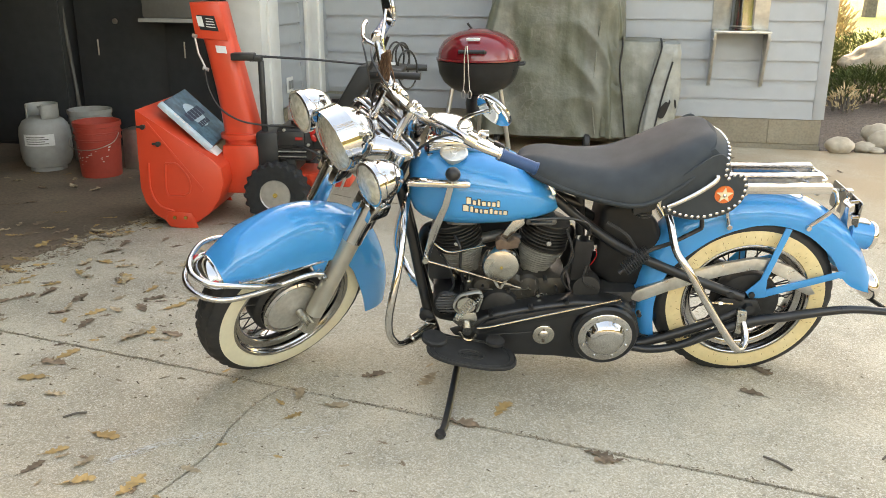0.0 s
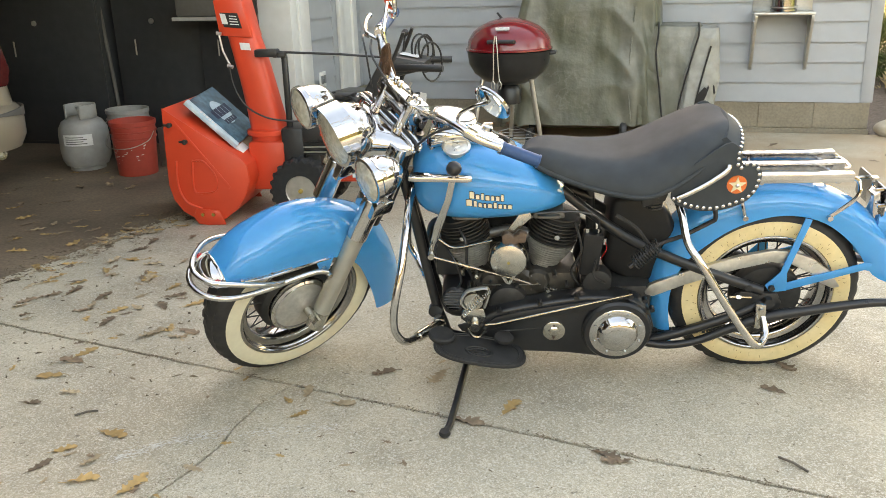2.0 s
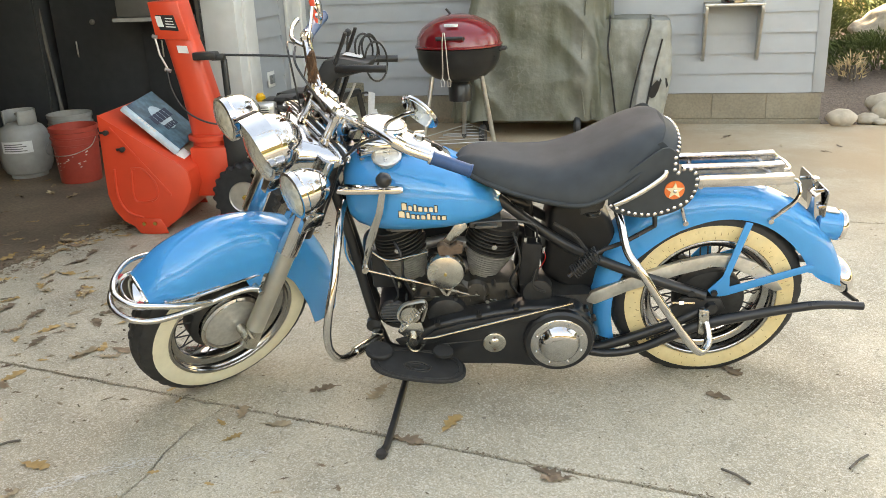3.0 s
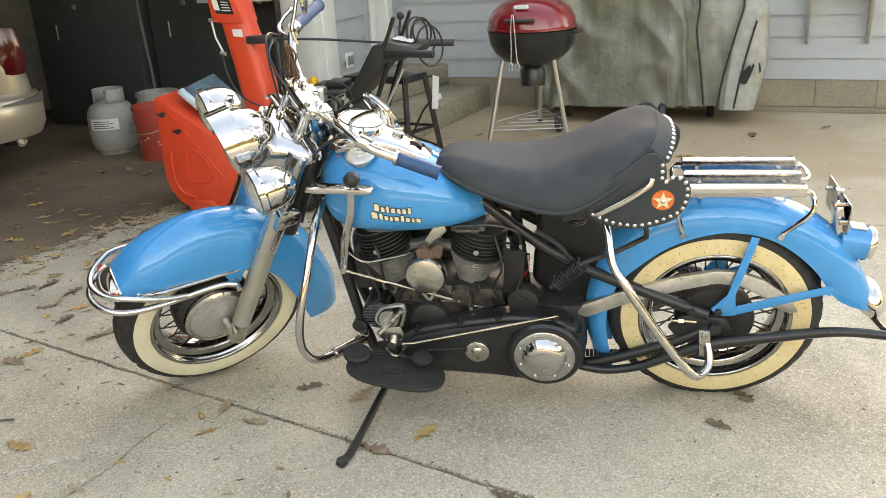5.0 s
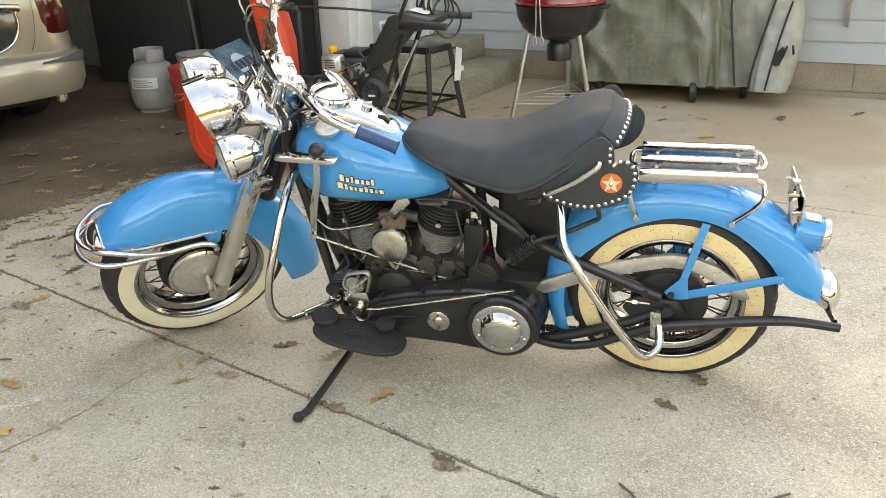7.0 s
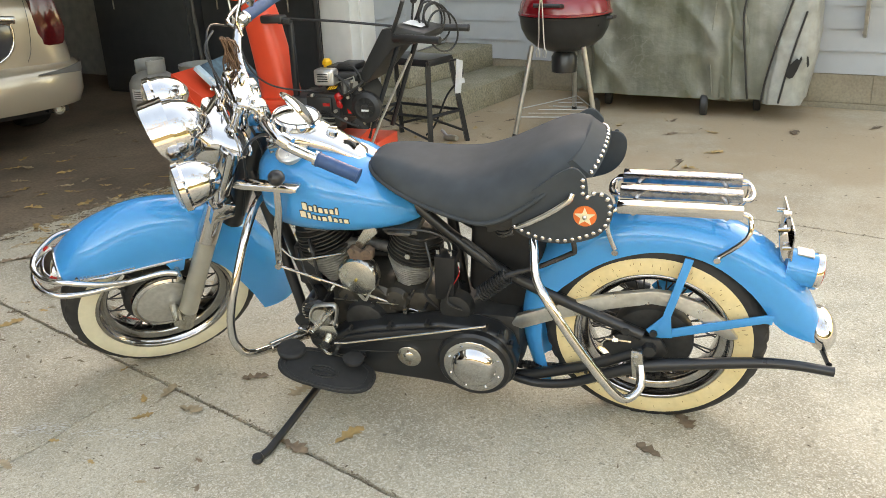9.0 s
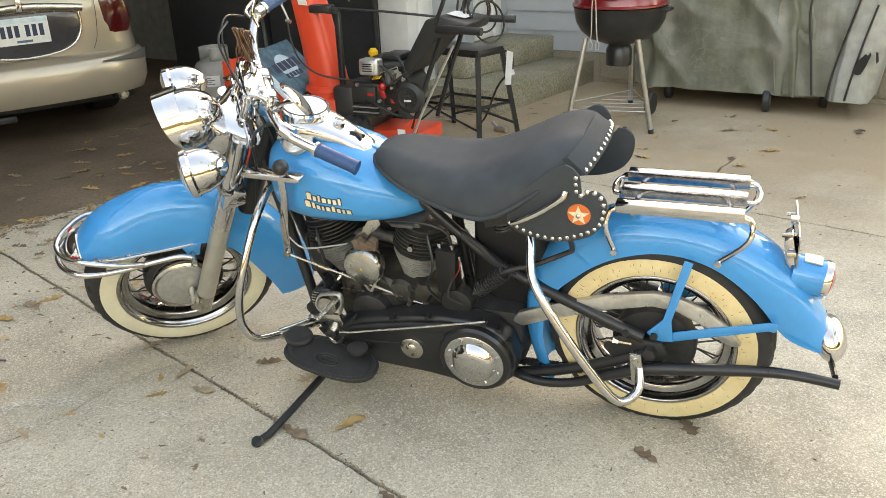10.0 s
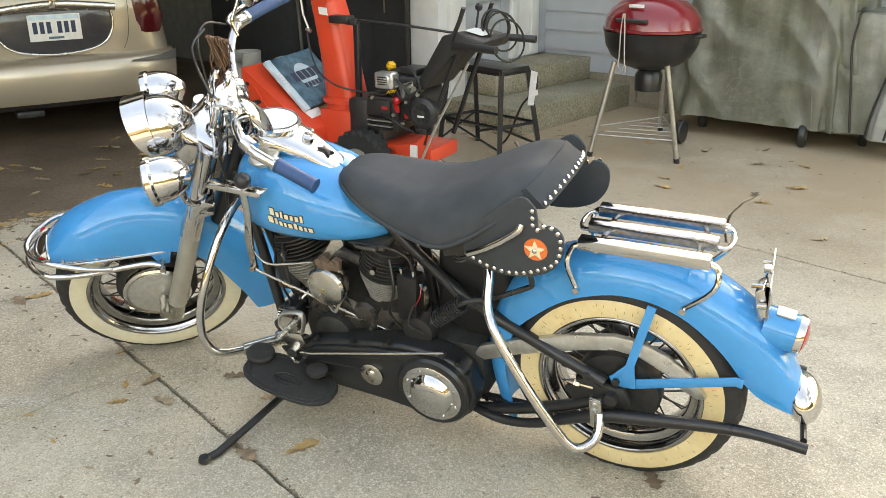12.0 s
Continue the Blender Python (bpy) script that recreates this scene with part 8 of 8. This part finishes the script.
# ---- bed, shrubs and distance ----
rocks = ((2.20, 7.22, 0.088, (1.25, 0.9, 0.80)), (2.40, 7.29, 0.070, (1.15, 0.9, 0.65)), (2.57, 7.42, 0.105, (1.15, 0.9, 0.85)), (2.82, 7.36, 0.11, (1.3, 0.9, 0.7)), (3.10, 7.42, 0.14, (1.2, 0.9, 0.75)), (3.45, 7.40, 0.11, (1.3, 1, 0.7)), (2.48, 7.24, 0.045, (1.3, 1, 0.6)), (2.62, 7.75, 0.13, (1.1, 1, 0.7)), (3.75, 15.9, 0.16, (1.5, 1, 0.6)), (4.2, 15.6, 0.14, (1.4, 1, 0.6)), (4.6, 15.8, 0.18, (1.4, 1, 0.6)))
for i, (x, y, r, sq) in enumerate(rocks):
    solid("edging_stone", blob(r, i + 1, sq, 0.22), STONE, "rounded tan field stone edging the garden bed", "stone", Matrix.Translation((x, y, r * sq[2] * 0.72)), "stones round the garden bed", smooth=80)
solid("boulder", blob(0.52, 21, (1.05, 0.85, 0.56), 0.30, 4), STONE, "large pale grey-tan boulder among the shrubs", "boulder", Matrix.Translation((4.05, 13.1, 0.20)), smooth=80)


def tuft_shrub(at, w, d, h, seed, material, label, n=2600, leaf=0.05, up=0.5):
    """An evergreen shrub: short stems and many small blades in an uneven mound."""
    rnd = random.Random(seed)
    s = thing("shrub", label, "shrub", at, "shrubs in the garden bed")
    st = bmesh.new()
    for k in range(9):
        a = rnd.uniform(0, 6.28)
        bm_tube(st, [(0.1 * math.cos(a), 0.1 * math.sin(a), 0), (w * 0.5 * math.cos(a), d * 0.5 * math.sin(a), h * rnd.uniform(0.4, 0.8))], 0.012, 5)
    part("stem", st, BARK, s)
    vs, fs = [], []
    for k in range(n):
        a, t = rnd.uniform(0, 6.283), rnd.random() ** 0.4
        ph = rnd.uniform(0, 1)
        bump = 1 + 0.25 * noise.noise(Vector((a * 1.5, ph * 3, seed)))
        r = math.sqrt(max(0.02, 1 - ph * ph)) * t * bump
        p = Vector((w * r * math.cos(a), d * r * math.sin(a), 0.03 + h * ph * (0.6 + 0.4 * t) * bump))
        dr = Vector((math.cos(a) * rnd.uniform(0.2, 1), math.sin(a) * rnd.uniform(0.2, 1), rnd.uniform(0.1, 1) * up * 2)).normalized()
        sd = dr.cross(Vector((rnd.uniform(-1, 1), rnd.uniform(-1, 1), 0.3))).normalized()
        L_, w_ = leaf * rnd.uniform(0.7, 1.7), leaf * 0.16
        i = len(vs)
        vs += [p - sd * w_, p + sd * w_, p + dr * L_ * 0.6 + sd * w_ * 0.8, p + dr * L_]
        fs += [(i, i + 1, i + 2, i + 3)]
    me = bpy.data.meshes.new("crown")
    me.from_pydata(vs, [], fs)
    me.materials.append(material)
    c = new("crown", me)
    c.parent = s
    return s


tuft_shrub(Matrix.Translation((3.20, 10.4, 0)), 0.80, 0.55, 0.36, 1, LEAF_GREEN, "low dark green evergreen shrub", 6500, 0.04)
tuft_shrub(Matrix.Translation((4.6, 10.6, 0)), 0.9, 0.6, 0.36, 2, LEAF_GREEN, "low dark green evergreen shrub", 5200, 0.04)
tuft_shrub(Matrix.Translation((3.10, 13.6, 0)), 0.60, 0.6, 0.50, 3, LEAF_GREEN, "spreading green juniper shrub", 4600, 0.045)
tuft_shrub(Matrix.Translation((4.3, 14.6, 0)), 1.0, 0.5, 0.48, 4, LEAF_GREEN, "spreading green juniper shrub", 4200, 0.045)
tuft_shrub(Matrix.Translation((4.15, 17.2, 0)), 0.42, 0.4, 0.95, 5, DRY, "bare straw-coloured shrub in the sun", 1500, 0.09, 0.9)
tuft_shrub(Matrix.Translation((2.74, 9.55, 0)), 0.16, 0.16, 0.22, 6, DRY, "small dry plant beside the wall", 160, 0.05, 0.7)


def tree(x, y, h, seed):
    rnd = random.Random(seed)
    t = thing("tree", "tall bare-branched autumn tree with thin brown foliage", "tree", Matrix.Translation((x, y, -0.045)), "trees beyond the lawn")
    tr = bmesh.new()
    bm_tube(tr, [(0, 0, 0), (0.1, 0, h * 0.35), (0.0, 0.1, h * 0.7), (0.1, 0, h)], lambda s: 0.22 * (1 - s) + 0.03, 8)
    tips = []
    for k in range(16):
        z = h * rnd.uniform(0.3, 0.92)
        a, L_ = rnd.uniform(0, 6.28), h * rnd.uniform(0.16, 0.34)
        e = Vector((L_ * math.cos(a), L_ * math.sin(a), z + L_ * rnd.uniform(0.3, 0.9)))
        bm_tube(tr, [(0.05, 0, z), e * 0.5 + Vector((0, 0, z * 0.5)), e], lambda s: 0.06 * (1 - s) + 0.012, 5)
        tips.append(e)
    part("trunk", tr, BARK, t)
    vs, fs = [], []
    for k in range(1300):
        c = rnd.choice(tips)
        p = c + Vector((rnd.gauss(0, h * 0.07), rnd.gauss(0, h * 0.07), rnd.gauss(0, h * 0.06)))
        u_ = Vector((rnd.uniform(-1, 1), rnd.uniform(-1, 1), rnd.uniform(-1, 1))).normalized() * 0.12
        v_ = u_.cross(Vector((0.3, 0.8, 0.5))).normalized() * 0.09
        i = len(vs)
        vs += [p - u_, p - v_, p + u_, p + v_]
        fs.append((i, i + 1, i + 2, i + 3))
    me = bpy.data.meshes.new("crown")
    me.from_pydata(vs, [], fs)
    me.materials.append(AUTUMN)
    c = new("crown", me)
    c.parent = t


AUTUMN = mat("brown_autumn_foliage", (0.16, 0.10, 0.03), 0.8, vary=0.4, scale=2, second=(0.10, 0.12, 0.03), second_scale=0.5)
# trees behind and beside the camera are unseen, added for reflections in paint and chrome
for i, (x, y, h) in enumerate(((9, 34, 9), (15, 40, 11), (22, 36, 10), (5, 46, 12), (-14, -22, 11), (-4, -26, 12), (6, -24, 11), (16, -18, 10), (20, -4, 10), (22, 10, 11), (-1.5, -9.5, 13), (4.5, -7.5, 12), (9.5, 1.5, 12), (11.5, 9.0, 12))):
    tree(x, y, h, 30 + i)

# ---- fallen leaves ----
LEAFS = [mat("tan_fallen_leaf", (0.40, 0.30, 0.19), 0.75, vary=0.25, scale=40, island=0.25), mat("brown_fallen_leaf", (0.21, 0.145, 0.095), 0.75, vary=0.3, scale=40, island=0.3), mat("golden_fallen_leaf", (0.46, 0.29, 0.12), 0.7, vary=0.2, scale=40, island=0.2)]


def oak_leaf(seed):
    """A dry lobed oak leaf about 12 cm long, lying nearly flat with a curled rim."""
    rnd = random.Random(seed)
    lobes, L = rnd.choice((3, 4, 4, 5)), 0.060
    side = []
    for i in range(lobes * 6 + 1):
        t = i / (lobes * 6)
        env = math.sin(math.pi * min(1.0, 0.06 + t * 0.94)) ** 0.6 * (0.55 + 0.45 * t if t < 0.65 else 1.0 - 0.5 * (t - 0.65))
        w = 0.036 * env * (0.46 + 0.54 * (0.5 - 0.5 * math.cos(2 * math.pi * t * lobes)) ** 0.8)
        side.append((-L + 2 * L * t, max(w, 0.0015)))
    left = [Vector((x + rnd.uniform(-0.003, 0.003) + 0.25 * w, w * rnd.uniform(0.85, 1.15), 0)) for x, w in side]
    right = [Vector((x + rnd.uniform(-0.003, 0.003) + 0.25 * w, -w * rnd.uniform(0.85, 1.15), 0)) for x, w in side]
    curl, bend, off = rnd.uniform(2.0, 9.0), rnd.uniform(-1.2, 2.2), rnd.uniform(0, 50)

    def lift(p):
        return curl * p.y * p.y + bend * p.x * p.x + 0.010 * noise.noise(p * 38 + Vector((off, 0, 0))) + 0.05 * abs(p.y)

    mid = [Vector((x, 0, 0)) for x, w in side]
    bm = bmesh.new()
    cols = [mid, [m.lerp(q, 0.55) for m, q in zip(mid, left)], left, [m.lerp(q, 0.55) for m, q in zip(mid, right)], right]
    low = min(lift(p) for c in cols for p in c)
    vv = [[bm.verts.new((p.x, p.y, lift(p) - low + 0.0015)) for p in c] for c in cols]
    for i in range(len(mid) - 1):
        for p, q in ((0, 1), (1, 2)):
            bm.faces.new((vv[p][i], vv[p][i + 1], vv[q][i + 1], vv[q][i]))
        for p, q in ((0, 3), (3, 4)):
            bm.faces.new((vv[p][i + 1], vv[p][i], vv[q][i], vv[q][i + 1]))
    z0 = lift(mid[0]) - low + 0.002
    bm_tube(bm, [(-L + 0.004, 0, z0), (-L - 0.012, 0.003, z0 * 0.6 + 0.001), (-L - 0.024, 0.008, 0.003)], 0.0012, 4)
    return bm


LEAF_MESH = [to_mesh("fallen_leaf", oak_leaf(s), LEAFS[s % 3], 40) for s in range(12)]
LEAF_LABEL = ("curled tan oak leaf lying on the concrete", "dry brown oak leaf lying on the concrete", "golden-tan oak leaf lying on the concrete")
rnd = random.Random(77)


def leaf(x, y, k=None, size=None):
    k = rnd.randrange(12) if k is None else k
    ob = new("fallen_leaf", LEAF_MESH[k])
    s = size or rnd.uniform(0.5, 0.95)
    ob.matrix_basis = Matrix.Translation((x, y, 0.0 if x > -2.1 else -0.003)) @ Matrix.Rotation(rnd.uniform(0, 6.28), 4, "Z") @ Matrix.Diagonal((s, s, s * rnd.uniform(0.5, 1.2), 1))
    tagged(ob, LEAF_LABEL[k % 3], "leaf", "fallen leaves on the driveway")


for x, y in ((-1.45, 2.56), (-1.46, 2.49), (-1.45, 2.36), (-1.38, 2.18), (-1.30, 2.27), (-1.08, 1.95), (-1.09, 1.86), (-0.96, 1.91), (-0.92, 1.82), (-0.77, 1.83), (-0.65, 1.94), (-0.99, 2.06), (-1.92, 3.55), (-1.99, 3.51), (-1.78, 3.51), (-1.87, 3.33), (-1.99, 3.23), (-1.92, 3.12), (-2.14, 4.03), (-1.99, 3.05), (-2.27, 3.33), (-2.29, 3.52), (-1.58, 3.12), (-1.43, 3.15), (-1.50, 3.25), (-1.30, 3.08), (-1.30, 2.76), (-0.12, 2.62), (-0.31, 2.62), (-0.51, 2.43), (-0.37, 2.38), (-0.48, 2.29), (0.16, 2.47), (0.47, 2.25), (0.50, 2.22), (0.96, 2.75), (1.01, 2.94), (0.05, 2.35)):
    leaf(x, y, size=rnd.uniform(0.55, 0.95))
for x, y in ((0.36, 5.60), (0.44, 5.48), (0.89, 3.88), (0.40, 6.32), (0.88, 6.52), (0.04, 6.56), (0.22, 6.24), (0.52, 5.85), (-0.43, 6.49), (-0.21, 6.33), (-1.41, 6.00), (0.09, 6.57), (0.16, 6.20), (0.50, 5.86), (0.84, 5.09), (0.87, 6.46), (1.33, 6.76)):
    leaf(x, y)
for k in range(105):
    y = rnd.uniform(2.5, 5.6)
    leaf(ex(y) + abs(rnd.gauss(0, 0.10)) - 0.03, y)
for k in range(105):
    leaf(rnd.uniform(-2.4, -0.9), rnd.uniform(2.75, 4.4), size=rnd.uniform(0.4, 0.9))
for k in range(48):
    leaf(rnd.uniform(-3.6, -2.3), rnd.uniform(3.2, 5.6))
for k in range(46):
    leaf(rnd.uniform(-1.7, 0.1), rnd.uniform(1.25, 2.95), size=rnd.uniform(0.18, 0.42))
for k in range(26):
    leaf(rnd.uniform(-1.75, 0.0), rnd.uniform(5.1, 6.5), size=rnd.uniform(0.35, 0.8))
for k in range(10):
    leaf(rnd.uniform(0.8, 3.5), rnd.uniform(3.5, 7.0))
for x, y, a, L_ in ((1.30, 2.42, 0.9, 0.10), (0.97, 2.30, -0.7, 0.09), (-1.15, 2.15, 0.7, 0.07), (-0.95, 2.85, 0.1, 0.12)):
    c, s = math.cos(a) * L_ / 2, math.sin(a) * L_ / 2
    solid("twig", tube([(x - c, y - s, 0.006), (x, y + 0.004, 0.008), (x + c, y + s, 0.005)], 0.0035, 6), BARK, "short dark twig on the concrete", "twig", group="twigs on the driveway")

# ---- bits of bark, seeds and grit on the slabs and along the joints ----
GRIT = mat("dry_plant_bits", (0.13, 0.09, 0.06), 0.9, vary=0.5, scale=9, second=(0.42, 0.35, 0.24), second_scale=6)
rnd = random.Random(41)
vs, fs = [], []


def crumb(x, y, r, h):
    a, i = rnd.uniform(0, 6.28), len(vs)
    L_, W_ = r * rnd.uniform(0.7, 2.4), r * rnd.uniform(0.35, 0.8)
    for k in range(5):
        b_ = 1.2566 * k + rnd.uniform(-0.3, 0.3)
        u, v = L_ * math.cos(b_), W_ * math.sin(b_)
        vs.append((x + u * math.cos(a) - v * math.sin(a), y + u * math.sin(a) + v * math.cos(a), 0.0005 + h * 0.25 * rnd.random()))
    vs.append((x, y, h))
    fs.extend((i + k, i + (k + 1) % 5, i + 5) for k in range(5))


for k in range(1300):
    crumb(rnd.uniform(-2.0, 2.2), rnd.uniform(1.2, 4.6), rnd.uniform(0.0015, 0.0045), rnd.uniform(0.001, 0.004))
for k in range(300):
    x = -0.9 - abs(rnd.gauss(0, 0.62))
    crumb(x, rnd.uniform(2.3, 4.6), 0.003 + 0.009 * rnd.random() ** 2.5, rnd.uniform(0.002, 0.008))
for k in range(150):
    crumb(rnd.uniform(-1.2, 1.6), rnd.uniform(4.6, 7.0), rnd.uniform(0.003, 0.008), rnd.uniform(0.002, 0.005))
for k in range(620):
    x = rnd.uniform(-2.2, 2.2)
    crumb(x, J1(x) + rnd.gauss(0, 0.007), rnd.uniform(0.0015, 0.005), rnd.uniform(0.001, 0.003))
for k in range(220):
    x = rnd.uniform(-1.9, 2.2)
    crumb(x, J2(x) + rnd.gauss(0, 0.009), rnd.uniform(0.002, 0.006), rnd.uniform(0.001, 0.004))
for k in range(1500):
    y = rnd.uniform(2.4, 5.8)
    crumb(ex(y) + rnd.gauss(0.02, 0.09), y, rnd.uniform(0.002, 0.009), rnd.uniform(0.002, 0.006))
for k in range(260):
    y = rnd.uniform(1.2, 2.36)
    crumb(-0.66 - 0.13 * (2.1 - y) + rnd.gauss(0, 0.01), y, rnd.uniform(0.001, 0.003), rnd.uniform(0.001, 0.002))
me = bpy.data.meshes.new("plant_debris")
me.from_pydata(vs, [], fs)
me.materials.append(GRIT)
tagged(new("plant_debris", me), "small dry plant bits and grit on the concrete", "debris", kind="stuff")

# ---- added, unseen backdrop in tree colours closes the view behind the camera ----
BACKDROP = mat("backdrop_trees", (0.055, 0.060, 0.030), 0.95, vary=0.5, scale=1.5, second=(0.13, 0.085, 0.04), second_scale=0.4, bump=1.0, bump_scale=2, distance=0.3)
bm = bmesh.new()
lps = []
for k in range(90):
    a = radians(150 + 240 * k / 89)
    r, h = 30, 6.0 + 3.2 * noise.noise(Vector((k * 0.31, 0, 2))) + 1.4 * noise.noise(Vector((k * 1.3, 4, 0)))
    lps.append([Vector((r * math.cos(a), r * math.sin(a), -0.3)), Vector((r * math.cos(a), r * math.sin(a), h)), Vector(((r + 2) * math.cos(a), (r + 2) * math.sin(a), h - 0.4)), Vector(((r + 2) * math.cos(a), (r + 2) * math.sin(a), -0.3))])
rings(bm, lps, True, True)
solid("backdrop", bm, BACKDROP, kind="structure", smooth=0)
